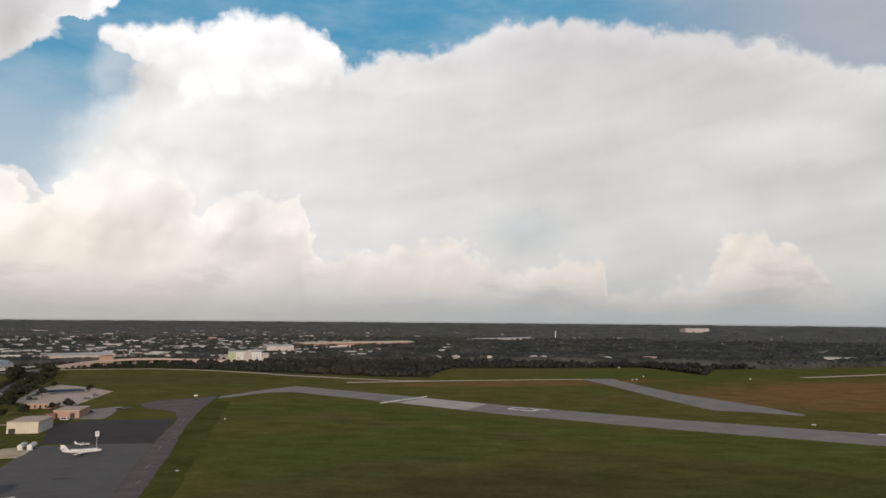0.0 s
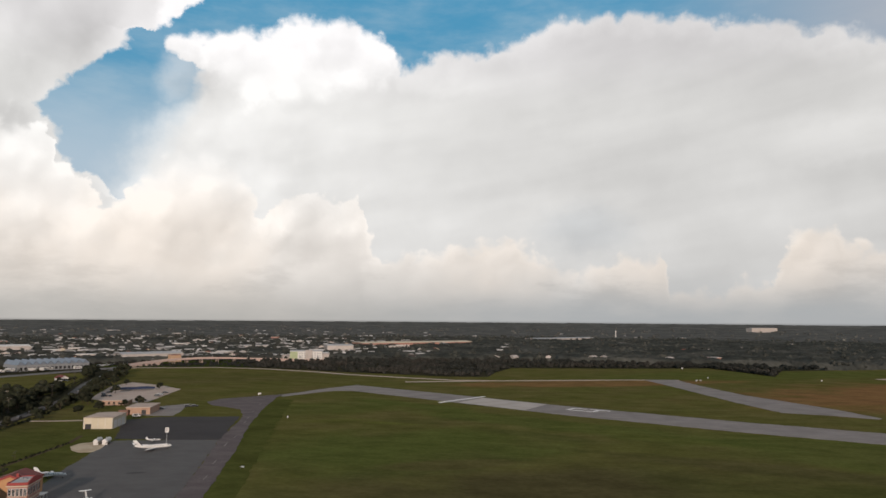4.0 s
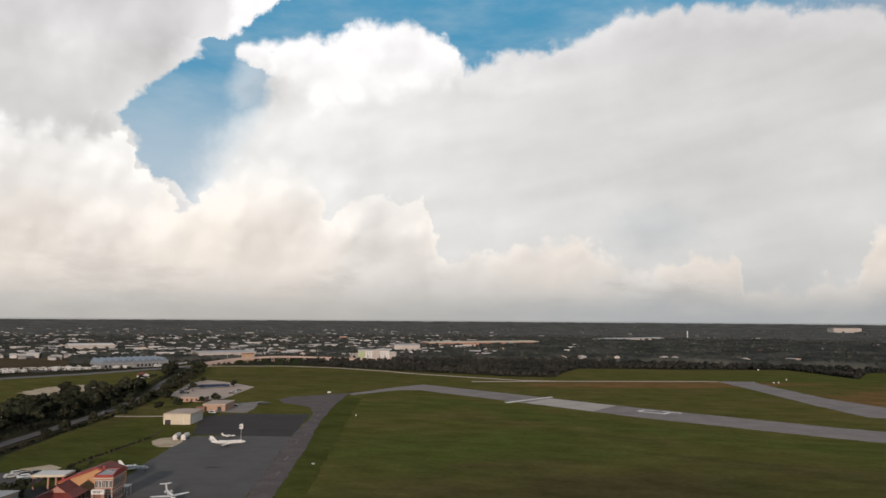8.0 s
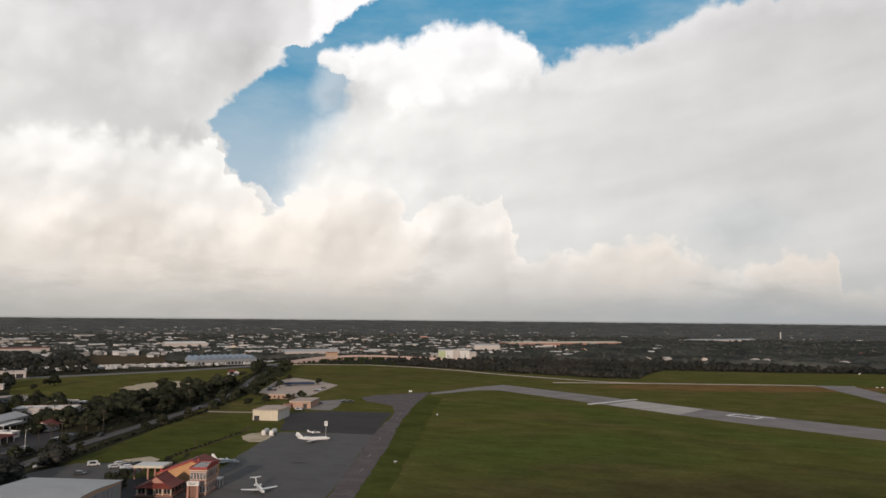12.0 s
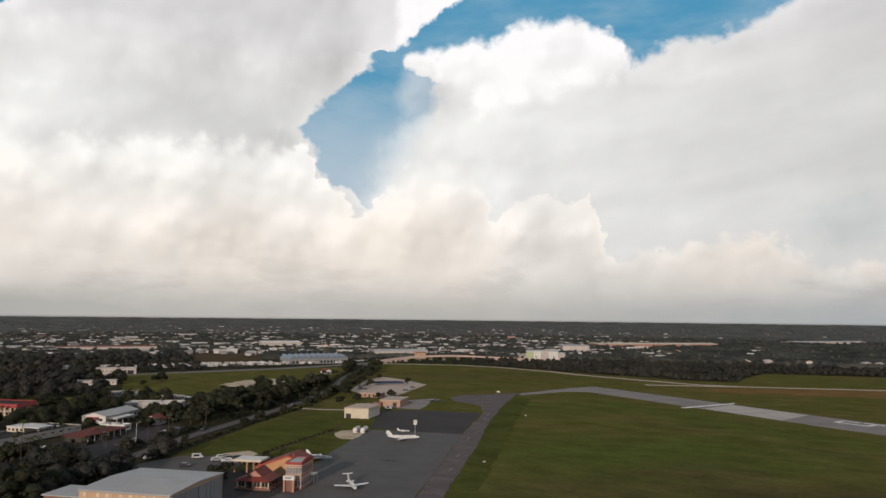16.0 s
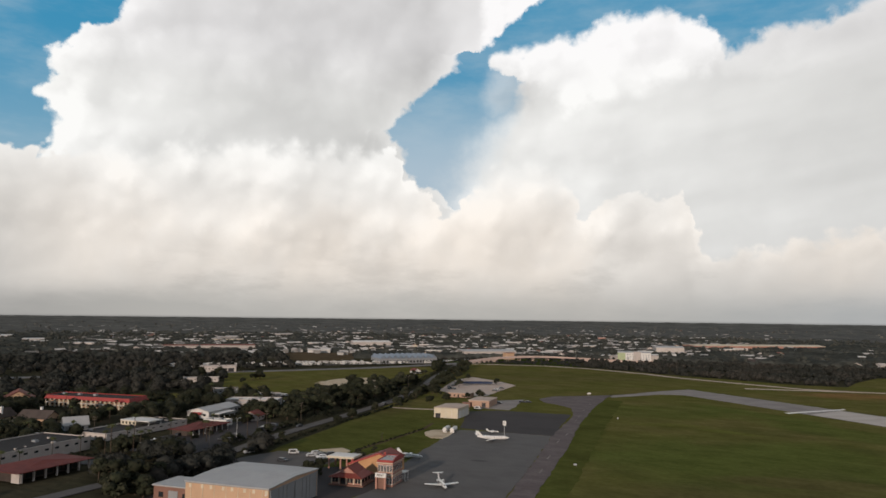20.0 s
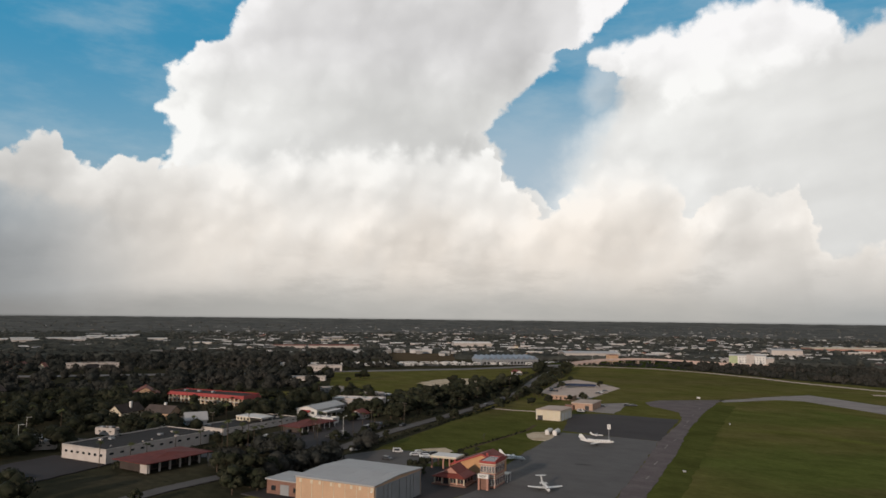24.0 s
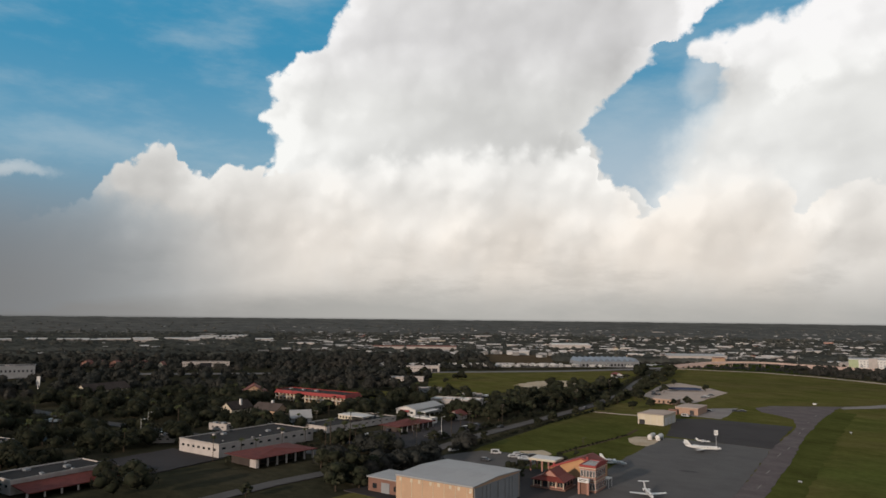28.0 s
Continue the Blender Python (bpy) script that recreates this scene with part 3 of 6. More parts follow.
def way_sheet(name, points, width, z, material, label, category):
    left, right = ribbon(points, width)
    bm = bmesh.new()
    va = [bm.verts.new((p.x, p.y, z)) for p in left]
    vb = [bm.verts.new((p.x, p.y, z)) for p in right]
    for i in range(len(va) - 1):
        bm.faces.new((vb[i], vb[i + 1], va[i + 1], va[i]))
    g = bmesh.ops.extrude_face_region(bm, geom=bm.faces[:])
    bmesh.ops.translate(bm, verts=[v for v in g["geom"] if isinstance(v, bmesh.types.BMVert)], vec=(0, 0, -0.3))
    bmesh.ops.recalc_face_normals(bm, faces=bm.faces[:])
    return tagged(link(name, bm, material), label, category, kind="structure")


def inside(x, y, poly):
    hit = False
    j = len(poly) - 1
    for i in range(len(poly)):
        (xi, yi), (xj, yj) = poly[i], poly[j]
        if (yi > y) != (yj > y) and x < (xj - xi) * (y - yi) / (yj - yi) + xi:
            hit = not hit
        j = i
    return hit


# ---- ground ----
bm = bmesh.new()
RINGS = [0, 150, 400, 900, 1800, 3000, 3900, 4300, 4600, 4940]
RISE = [0, 0, 0, 0, 0, 0, 0, 7, 17, 31]
prev = None
for r, h in zip(RINGS, RISE):
    if r == 0:
        ring = [bm.verts.new((0, 0, -0.5))] * 96
    else:
        ring = [bm.verts.new((r * math.sin(2 * math.pi * i / 96), r * math.cos(2 * math.pi * i / 96), h - 0.5)) for i in range(96)]
    if prev:
        for i in range(96):
            j = (i + 1) % 96
            if prev[0] is prev[1]:
                bm.faces.new((prev[0], ring[j], ring[i]))
            else:
                bm.faces.new((prev[i], prev[j], ring[j], ring[i]))
    prev = ring
bmesh.ops.recalc_face_normals(bm, faces=bm.faces[:])
tagged(link("ground", bm, M_WILD, smooth=True), "dark scrubby land that runs out to a low wooded rise", "ground", kind="structure")

FIELD = [(-150, -400), (-190, 60), (-205, 190), (-231, 247), (-249, 312), (-265, 358), (-282, 414), (-300, 490), (-345, 572), (-376, 660), (-425, 750), (-436, 800),
         (-392, 835), (-340, 850), (-276, 834), (-174, 790), (-110, 769), (-54, 748), (-13, 752), (-5, 815), (13, 890), (156, 908), (263, 933), (284, 866), (297, 806),
         (340, 900), (620, 1002), (1100, 1150), (1300, 300), (900, -400)]
SHOPFRONT = [(-320, 140), (-282, 148), (-270, 100), (-312, 94)]
FORECOURT = [(-284, 136), (-294, 196), (-264, 190), (-246, 168), (-234, 150), (-222, 100), (-275, 100)]
SHOPYARD = [(-289, 207), (-303, 262), (-292, 300), (-266, 300), (-254, 250), (-247, 210)]
sheet("airfield_grass", FIELD, -0.14, M_GRASS, "mown olive-green airfield grass with browner patches", "grass")
WESTFIELD = [(-396, 362), (-440, 405), (-500, 462), (-560, 518), (-578, 540), (-540, 602), (-478, 690), (-440, 742), (-392, 650), (-352, 560), (-345, 505), (-372, 452), (-384, 405)]
sheet("field", WESTFIELD, -0.14, M_GRASS, "rough green field beyond the tree line", "grass")
BACKLAWN = [(-474, 340), (-440, 374), (-404, 349), (-434, 318)]
sheet("lawn", BACKLAWN, -0.14, M_GRASS, "strip of lawn behind the motel", "grass", ragged=1.5)
sheet("unmown_strip", [(-88, 190), (-96, 225), (-103, 252), (-117, 309), (-140, 395), (-157, 469), (-166, 520), (-152, 520), (-138, 455), (-121, 375), (-104, 305), (-92, 254), (-78, 190)], -0.09, M_VERGE, "unmown darker grass strip beside the taxiway", "grass", ragged=0.9)
way_sheet("ditch", [(-197, 262), (-199, 281), (-201, 300), (-204.5, 330), (-211, 350)], 2.2, -0.11, M_DRYFIELD, "shallow ditch of dry grass across the lawn", "ditch")
sheet("dry_field", [(-652, 706), (-588, 768), (-705, 920), (-817, 868)], -0.10, M_DRYFIELD, "flat brown field behind the motorhome lot", "field")

# ---- paving ----
RW = Vector((0.837, -0.547))
RN = Vector((0.547, 0.837))


def on_runway(along, across):
    p = RW * along + RN * across
    return (p.x, p.y)


sheet("runway", [(-122, 590), (-131, 641), (-50, 582), (47, 508), (145.5, 443.5), (236.5, 394.5), (700, 146), (660, 124), (215.5, 358.5), (131.3, 404), (42.6, 460.5), (-45, 530)], -0.04, M_RUNWAY,
      "long grey asphalt runway", "runway", ragged=0.55)
sheet("runway_end", [(-30, 519.5), (-14, 552.5), (33, 517.5), (16, 482.5)], -0.02, M_PALER, "paler concrete section of the runway", "runway")
sheet("marking", [(-45, 519), (-13, 564), (-11, 562), (-42.5, 517)], -0.005, M_MARK, "white painted threshold bar", "marking")
for a, b, c, d in ((-231, -213, 434, 436), (-231, -229, 436, 446), (-231, -221, 444, 446), (-213, -211, 434, 444), (-219, -205, 445, 447)):
    sheet("marking", [on_runway(a, c), on_runway(b, c), on_runway(b, d), on_runway(a, d)], -0.005, M_MARK, "worn white painted runway marking", "marking")
for y0, y1 in ((392, 395.5), (364, 368)):
    sheet("marking", [(237, y0 - 0.5), (275, y0 - 20.5), (276, y1 - 20.5), (238, y1 - 0.5)], -0.005, M_MARK, "white painted runway bar", "marking")
for a, c in ((-6, 424), (-6, 453)):
    sheet("marking", [on_runway(a, c), on_runway(a + 45, c), on_runway(a + 45, c + 4), on_runway(a, c + 4)], -0.005, M_MARK, "white painted touchdown bar", "marking")
sheet("taxiway", [(-173, 550), (-162, 570), (-151, 600), (-142, 618), (-131, 637), (-118, 612), (-122, 590), (-134, 588), (-142, 583), (-157, 555), (-166, 540)], -0.05, M_RUNWAY, "pale connector from taxiway to runway", "taxiway", ragged=0.55)
sheet("taxiway", [(-88, 190), (-96, 225), (-103, 252), (-117, 309), (-140, 395), (-157, 469), (-169, 536), (-170, 556), (-206, 517), (-208, 498), (-197, 480), (-184, 472), (-170, 461), (-156, 428),
                  (-138, 346), (-126, 303), (-111, 247), (-104, 220), (-98, 190)], -0.05, M_TAXI, "worn reddish asphalt taxiway with a turning stub", "taxiway", ragged=0.55)
sheet("crosswind_runway", [(145, 743), (178, 747), (185, 678), (198, 602), (221, 542), (231, 509), (238, 472), (234, 468), (211, 483), (185, 493), (173, 554), (161, 642)], -0.05, M_RUNWAY,
      "grey paved runway end that narrows to a point", "runway", ragged=0.55)
for k, (x, y) in enumerate(((-110, 262), (-118, 290), (-129, 330), (-133, 352), (-146, 402), (-150, 418), (-158, 450), (-166, 486))):
    sheet("marking", [(x, y), (x + 0.35, y + 0.1), (x - 1.0 - 0.3 * (k % 3), y + 7 + k % 3), (x - 1.35 - 0.3 * (k % 3), y + 6.9 + k % 3)], -0.03, M_RUNWAY, "worn pale dash on the taxiway", "marking")
sheet("apron", [(-187, 337), (-161, 343), (-138, 346), (-126, 303), (-111, 247), (-98, 195), (-128, 150), (-146, 158), (-148, 206), (-163, 246), (-171, 273), (-180, 306)], -0.03, M_APRON,
      "smooth grey apron with stains", "apron", ragged=0.55)
sheet("apron_extension", [(-190, 343), (-218, 405), (-204, 419), (-158, 428), (-138, 347), (-161, 344)], -0.03, M_DARKTOP, "dark fresh asphalt apron", "apron", ragged=0.55)
sheet("apron_extension", [(-148, 206), (-146, 158), (-205, 150), (-206, 190), (-190, 220), (-170, 240), (-163, 246)], -0.035, M_DARKTOP, "dark asphalt yard round the terminal", "apron", ragged=0.55)
sheet("ramp", [(-222, 425), (-228, 468), (-215, 487), (-202, 440), (-199, 426)], -0.03, M_RUNWAY, "pale concrete ramp beside the orange building", "ramp", ragged=0.55)
sheet("car_park", [(-300, 505), (-336, 600), (-336, 634), (-300, 612), (-266, 582), (-249, 494), (-262, 480)], -0.03, M_PALE, "wide pale concrete car park", "car park", ragged=0.55)
sheet("sand_pad", [(-192.5, 312), (-198, 320), (-198.5, 328), (-194, 333), (-187, 331), (-183, 322), (-180.5, 309), (-186, 307)], -0.02, M_SAND, "pale sand pad beside the fuel tanks", "sand", ragged=0.55)
sheet("sand_patch", [(-420, 492), (-428, 530), (-424, 562), (-398, 566), (-378, 524), (-366, 494), (-390, 480)], -0.02, M_SAND, "bare pale sand in the field", "sand", ragged=3.5)
sheet("sand_patch", [(-212, 252), (-206, 262), (-198, 258), (-196, 250)], -0.02, M_SAND, "bare sandy ground behind the car park", "sand", ragged=0.55)
sheet("car_park", [(-228, 214), (-224, 240), (-202, 250), (-190, 240), (-188, 222), (-205, 190), (-222, 186)], -0.025, M_ROAD, "small asphalt car park", "car park", ragged=0.55)
sheet("shop_lot", [(-288, 205), (-300, 246), (-304, 300), (-274, 302), (-262, 268), (-252, 228), (-250, 206)], -0.06, M_DARKTOP, "worn asphalt lot before the shops", "car park", ragged=0.8)
sheet("shop_lot", [(-318, 138), (-284, 145), (-274, 112), (-310, 104)], -0.06, M_DARKTOP, "dark asphalt lot at the end of the shops", "car park", ragged=0.8)
way_sheet("perimeter_road", [(-440, 800), (-431, 813), (-392, 822), (-342, 838), (-276, 824), (-206, 790), (-169, 763), (-105, 732), (-45, 706), (-7, 706)], 7, -0.05, M_PALE, "narrow pale perimeter road", "road")
way_sheet("perimeter_road", [(-90, 680), (-7, 706), (60, 722), (127, 738), (180, 744)], 7, -0.06, M_PALE, "narrow pale perimeter road", "road")
way_sheet("perimeter_road", [(396, 788), (524, 847), (700, 930)], 9, -0.06, M_PALE, "narrow pale perimeter road", "road")
way_sheet("path", [(-272, 393), (-255, 396), (-236, 402)], 3, -0.06, M_PALE, "thin pale path across the grass", "path")
ROAD = [(-190, -60), (-214, 60), (-230, 138), (-234, 190), (-240, 225), (-255, 275), (-263, 310), (-271, 348), (-287, 415), (-315, 500), (-341, 555), (-367, 610), (-404, 705), (-438, 780), (-455, 815)]
way_sheet("road", ROAD, 6.8, -0.05, M_ROAD, "grey asphalt road lined with trees", "road")
HIGHWAY = [(-900, 20), (-692, 325), (-608, 462), (-548, 566), (-492, 666), (-460, 770), (-445, 830)]
way_sheet("highway", HIGHWAY, 18, -0.02, M_HIGHWAY, "wide pale grey highway", "road")
way_sheet("side_road", [(-233, 190), (-330, 165), (-420, 140), (-560, 110)], 8, -0.045, M_ROAD, "asphalt side road between the trees", "road")
way_sheet("side_road", [(-205, 186), (-222, 196), (-236, 204)], 7, -0.04, M_ROAD, "asphalt drive to the terminal", "road")

# ---- the place's large buildings ----
def windows(par, x0, x1, y, z0, z1, count, name="window", depth=0.12, mat=None, fill=0.6):
    """A row of panes in a wall that faces -y."""
    step = (x1 - x0) / count
    for i in range(count):
        c = x0 + (i + 0.5) * step
        w = step * fill / 2
        part(name, block(c - w, c + w, y - depth, y + 0.02, z0, z1), mat or M_GLASS, par)


def gable_roof(w, d, h, rise, over=0.5, thick=0.25, along="y"):
    """Two slopes over a plan of w by d, with the ridge along y or x."""
    own = bmesh.new()
    if along == "y":
        prof = [(-w / 2 - over, h - over * 2 * rise / w), (0, h + rise), (w / 2 + over, h - over * 2 * rise / w)]
        lo, hi = -d / 2 - over, d / 2 + over
        pt = lambda a, b, z: (a, b, z)
    else:
        prof = [(-d / 2 - over, h - over * 2 * rise / d), (0, h + rise), (d / 2 + over, h - over * 2 * rise / d)]
        lo, hi = -w / 2 - over, w / 2 + over
        pt = lambda a, b, z: (b, a, z)
    rows = []
    for e in (lo, hi):
        rows.append([own.verts.new(pt(a, e, z)) for a, z in prof] + [own.verts.new(pt(a, e, z + thick)) for a, z in reversed(prof)])
    n = 6
    for i in range(n):
        j = (i + 1) % n
        own.faces.new((rows[0][i], rows[0][j], rows[1][j], rows[1][i]))
    own.faces.new(rows[0][::-1])
    own.faces.new(rows[1])
    bmesh.ops.recalc_face_normals(own, faces=own.faces[:])
    return own


def gable_walls(w, d, h, rise, along="y"):
    own = bmesh.new()
    if along == "y":
        prof = [(-w / 2, 0), (w / 2, 0), (w / 2, h), (0, h + rise), (-w / 2, h)]
        ends, pt = (-d / 2, d / 2), (lambda a, b, z: (a, b, z))
    else:
        prof = [(-d / 2, 0), (d / 2, 0), (d / 2, h), (0, h + rise), (-d / 2, h)]
        ends, pt = (-w / 2, w / 2), (lambda a, b, z: (b, a, z))
    rows = [[own.verts.new(pt(a, e, z)) for a, z in prof] for e in ends]
    for i in range(5):
        j = (i + 1) % 5
        own.faces.new((rows[0][i], rows[0][j], rows[1][j], rows[1][i]))
    own.faces.new(rows[0][::-1])
    own.faces.new(rows[1])
    bmesh.ops.recalc_face_normals(own, faces=own.faces[:])
    return own


def hip_roof(w, d, h, rise, over=0.6, ridge=0.4, curl=0.0):
    own = bmesh.new()
    a, b = w / 2 + over, d / 2 + over
    base = [own.verts.new(p) for p in ((-a, -b, h), (a, -b, h), (a, b, h), (-a, b, h))]
    eave = [own.verts.new(p) for p in ((-a, -b, h + 0.2), (a, -b, h + 0.2), (a, b, h + 0.2), (-a, b, h + 0.2))]
    mid = [own.verts.new(p) for p in ((-a * 0.55, -b * 0.5, h + rise * (0.5 - curl)), (a * 0.55, -b * 0.5, h + rise * (0.5 - curl)), (a * 0.55, b * 0.5, h + rise * (0.5 - curl)), (-a * 0.55, b * 0.5, h + rise * (0.5 - curl)))]
    top = [own.verts.new((-w / 2 * ridge, 0, h + rise)), own.verts.new((w / 2 * ridge, 0, h + rise))]
    own.faces.new(base[::-1])
    for lo, hi in ((base, eave), (eave, mid)):
        for i in range(4):
            j = (i + 1) % 4
            own.faces.new((lo[i], lo[j], hi[j], hi[i]))
    own.faces.new((mid[0], mid[1], top[1], top[0]))
    own.faces.new((mid[1], mid[2], top[1]))
    own.faces.new((mid[2], mid[3], top[0], top[1]))
    own.faces.new((mid[3], mid[0], top[0]))
    bmesh.ops.recalc_face_normals(own, faces=own.faces[:])
    return own


# hangar
hangar = thing("hangar", -170.2, 171.5, 12.0, "large tan metal hangar with a pale grey low-pitched roof", "hangar")
part("wall", gable_walls(29.4, 30.0, 8.4, 0.7, "x"), M_TAN, hangar, "tan ribbed metal walls")
part("roof", gable_roof(29.4, 30.0, 8.5, 0.7, 0.35, 0.3, "x"), M_GREYROOF, hangar, "pale grey metal roof")
for i in range(7):
    x = -12.6 + i * 4.2
    part("rib", block(x - 0.07, x + 0.07, -15.1, -14.98, 0, 8.4), M_CREAM, hangar)
for i in range(8):
    x = -12.9 + i * 3.75 + (0.6 if i % 2 else 0)
    part("light_panel", block(x - 0.45, x + 0.45, -15.06, -14.98, 6.9, 8.0), M_CREAM, hangar, "pale translucent wall light panel")
for i in range(6):
    y = -14.2 + i * 4.75
    part("hangar_door", block(14.68, 14.86, y, y + 4.5, 0.05, 7.6, 0.04), M_GREYWALL, hangar, "grey sliding hangar door leaf")
part("door_rail", block(14.68, 15.0, -14.6, 14.6, 7.65, 8.0), M_GREYWALL, hangar, "steel door rail")
for i in range(11):
    x = -13.4 + i * 2.68
    for s in (-1, 1):
        part("roof_seam", plate([(x - 0.05, s * 15.2, 8.78), (x + 0.05, s * 15.2, 8.78), (x + 0.05, 0, 9.5), (x - 0.05, 0, 9.5)], 0.08), M_GREYROOF, hangar)
part("gutter", block(-14.9, 14.9, -15.5, -15.3, 8.3, 8.5), M_GREYWALL, hangar, "grey eaves gutter")
for i in range(5):
    y = -14.4 + i * 7.2
    part("downpipe", block(14.9, 15.05, y - 0.07, y + 0.07, 0, 8.2), M_GREYWALL, hangar)
part("wall_lamp", block(13.6, 14.1, -15.35, -15.0, 6.7, 7.0), M_WHITE, hangar, "small wall lamp")
annex = thing("annex", -193.6, 163.5, 12.0, "low brown brick annex with a grey roof beside the hangar", "annex")
part("wall", block(-7, 8, -6, 6, 0, 4.6), M_BRICK, annex)
part("roof", block(-7.5, 8.2, -6.5, 6.4, 4.6, 5.0, 0.05), M_GREYROOF, annex, "pale grey roof")
part("door", block(-1.2, 2.4, -6.12, -5.98, 0, 3.4), M_GREYWALL, annex, "dull grey roller door")
part("window", block(-5, -3.2, -6.1, -5.98, 1.2, 2.8), M_GLASS, annex)
part("window", block(4.2, 6.2, -6.1, -5.98, 1.2, 2.8), M_GLASS, annex)

# terminal: hall, tower, portal, pavilion, canopy
AX = 14.0
tower = thing("terminal_tower", -148.2, 216.4, AX, "two-storey salmon terminal block with a red parapet and white windows", "building")
part("wall", block(-2.8, 2.8, -5.0, 5.0, 0, 8.2), M_PINK, tower)
part("parapet", block(-3.05, 3.05, -5.3, -5.0, 8.3, 9.2, 0.06), M_REDTRIM, tower, "red front parapet")
part("parapet", block(-3.05, -2.75, -5.0, 5.3, 8.3, 9.2, 0.06), M_REDTRIM, tower, "red side parapet")
part("parapet", block(-2.75, 2.75, 5.0, 5.3, 8.3, 9.2, 0.06), M_REDTRIM, tower, "red back parapet")
part("parapet", plate([(2.95, -5.3, 8.3), (2.95, 5.3, 8.3), (2.95, 5.3, 9.2)] + [(2.95, 5.3 - 10.6 * k / 10, 9.2 + 1.0 * math.sin(math.pi * k / 10)) for k in range(1, 10)] + [(2.95, -5.3, 9.2)], 0.3, (1, 0, 0)),
     M_REDTRIM, tower, "arched red parapet towards the apron")
part("roof", block(-2.7, 2.7, -4.95, 4.95, 8.3, 8.95), M_GREYROOF, tower, "pale grey flat roof")
for k in range(3):
    part("roof_unit", block(-1.6 + 1.4 * k, -0.8 + 1.4 * k, 1.0 - k, 2.0 - k, 8.95, 9.5, 0.04), M_GREYWALL, tower, "small grey rooftop unit")
part("cornice", block(-3.15, 3.15, -5.4, 5.4, 8.0, 8.25), M_CREAM, tower, "cream cornice")
for z in (0.9, 4.45):
    part("balcony_rail", block(-2.9, 2.9, -5.5, -5.42, z, z + 0.12), M_WHITE, tower, "white balcony rail")
part("belt", block(-2.9, 2.9, -5.1, 5.1, 3.7, 4.0), M_CREAM, tower, "cream belt course")
for k in range(5):
    x = -2.2 + k * 1.1
    for z0, z1 in ((5.2, 7.3), (1.0, 3.0)):
        w = part("window", block(x - 0.36, x + 0.36, -5.1, -4.95, z0, z1), M_GLASS, tower)
        part("sill", block(x - 0.44, x + 0.44, -5.2, -5.0, z0 - 0.15, z0), M_CREAM, w)
        part("surround", block(x - 0.47, x + 0.47, -5.06, -4.98, z0 - 0.1, z1 + 0.12), M_WHITE, w)
        part("mullion", block(x - 0.04, x + 0.04, -5.14, -5.09, z0, z1), M_WHITE, w)
for k in range(5):
    y = -4.0 + k * 2.0
    for z0, z1 in ((5.2, 7.3), (1.0, 3.0)):
        w = part("window", block(2.76, 2.9, y - 0.5, y + 0.5, z0, z1), M_GLASS, tower)
        part("sill", block(2.8, 3.0, y - 0.6, y + 0.6, z0 - 0.15, z0), M_CREAM, w)
        part("surround", block(2.78, 2.86, y - 0.62, y + 0.62, z0 - 0.1, z1 + 0.12), M_WHITE, w)
        part("mullion", block(2.89, 2.94, y - 0.04, y + 0.04, z0, z1), M_WHITE, w)
portal = thing("entrance_portal", -146.2, 207.9, AX, "tall salmon entrance portal with a white sign panel", "portal")
for x in (-1.6, 1.6):
    part("pillar", block(x - 0.35, x + 0.35, -0.5, 0.5, 0, 4.0, 0.03), M_PINK, portal)
part("sign_panel", block(-2.0, 2.0, -0.55, 0.55, 4.0, 5.4, 0.05), M_WHITE, portal, "white sign panel")
for k in range(2):
    part("lettering", block(-1.4, 1.4 - 0.5 * k, -0.6, -0.55, 4.85 - 0.4 * k, 5.05 - 0.4 * k), M_DARK, portal, "dark lettering bar")
part("doorway", block(-1.2, 1.2, 0.35, 0.5, 0, 3.9), M_BRICK, portal, "shaded brown doorway")
hall = thing("terminal_hall", -165.0, 231.6, AX, "orange stucco terminal hall with a red-edged gable roof", "building")
HALL = [(-9.2, 3.0), (3.4, 7.6), (9.2, 5.3)]
part("wall", plate([(-9.2, 0, 0), (9.2, 0, 0)] + [(x, 0, z) for x, z in reversed(HALL)], 12.0, (0, 1, 0)), M_ORANGE, hall)
for (x0, z0), (x1, z1) in zip(HALL, HALL[1:]):
    d = Vector((x1 - x0, z1 - z0)).normalized() * 0.35
    a0, c0, a1, c1 = (x0 - d.x, z0 - d.y, x1, z1) if x0 < 0 else (x0, z0, x1 + d.x, z1 + d.y)
    part("roof", plate([(a0, -6.3, c0 + 0.18), (a1, -6.3, c1 + 0.18), (a1, 6.3, c1 + 0.18), (a0, 6.3, c0 + 0.18)], 0.26), M_REDROOF, hall, "dark red metal roof slope")
    part("verge", plate([(a0, -6.36, c0 - 0.25), (a1, -6.36, c1 - 0.25), (a1, -6.36, c1 + 0.4), (a0, -6.36, c0 + 0.4)], 0.1, (0, 1, 0)), M_REDTRIM, hall, "red verge board")
part("vent_box", block(-8.6, -7.8, -5.2, -4.4, 3.2, 4.6, 0.05), M_REDTRIM, hall, "small red roof box")
part("vent_box", block(5.0, 5.8, -5.4, -4.6, 6.6, 8.2, 0.05), M_REDTRIM, hall, "small red roof box")
part("wall_lamp", block(-6.2, -5.6, -6.3, -5.98, 3.0, 3.4), M_TAN, hall)
pavilion = thing("pavilion", -160.3, 209.6, AX, "small salmon pavilion with a curved dark red tile roof", "pavilion")
part("plinth", block(-6.6, 6.6, -5.4, 5.4, 0, 0.5, 0.05), M_BRICK, pavilion, "brick plinth")
part("wall", block(-5.5, 5.5, -4.3, 4.5, 0.5, 3.1), M_PINK, pavilion)
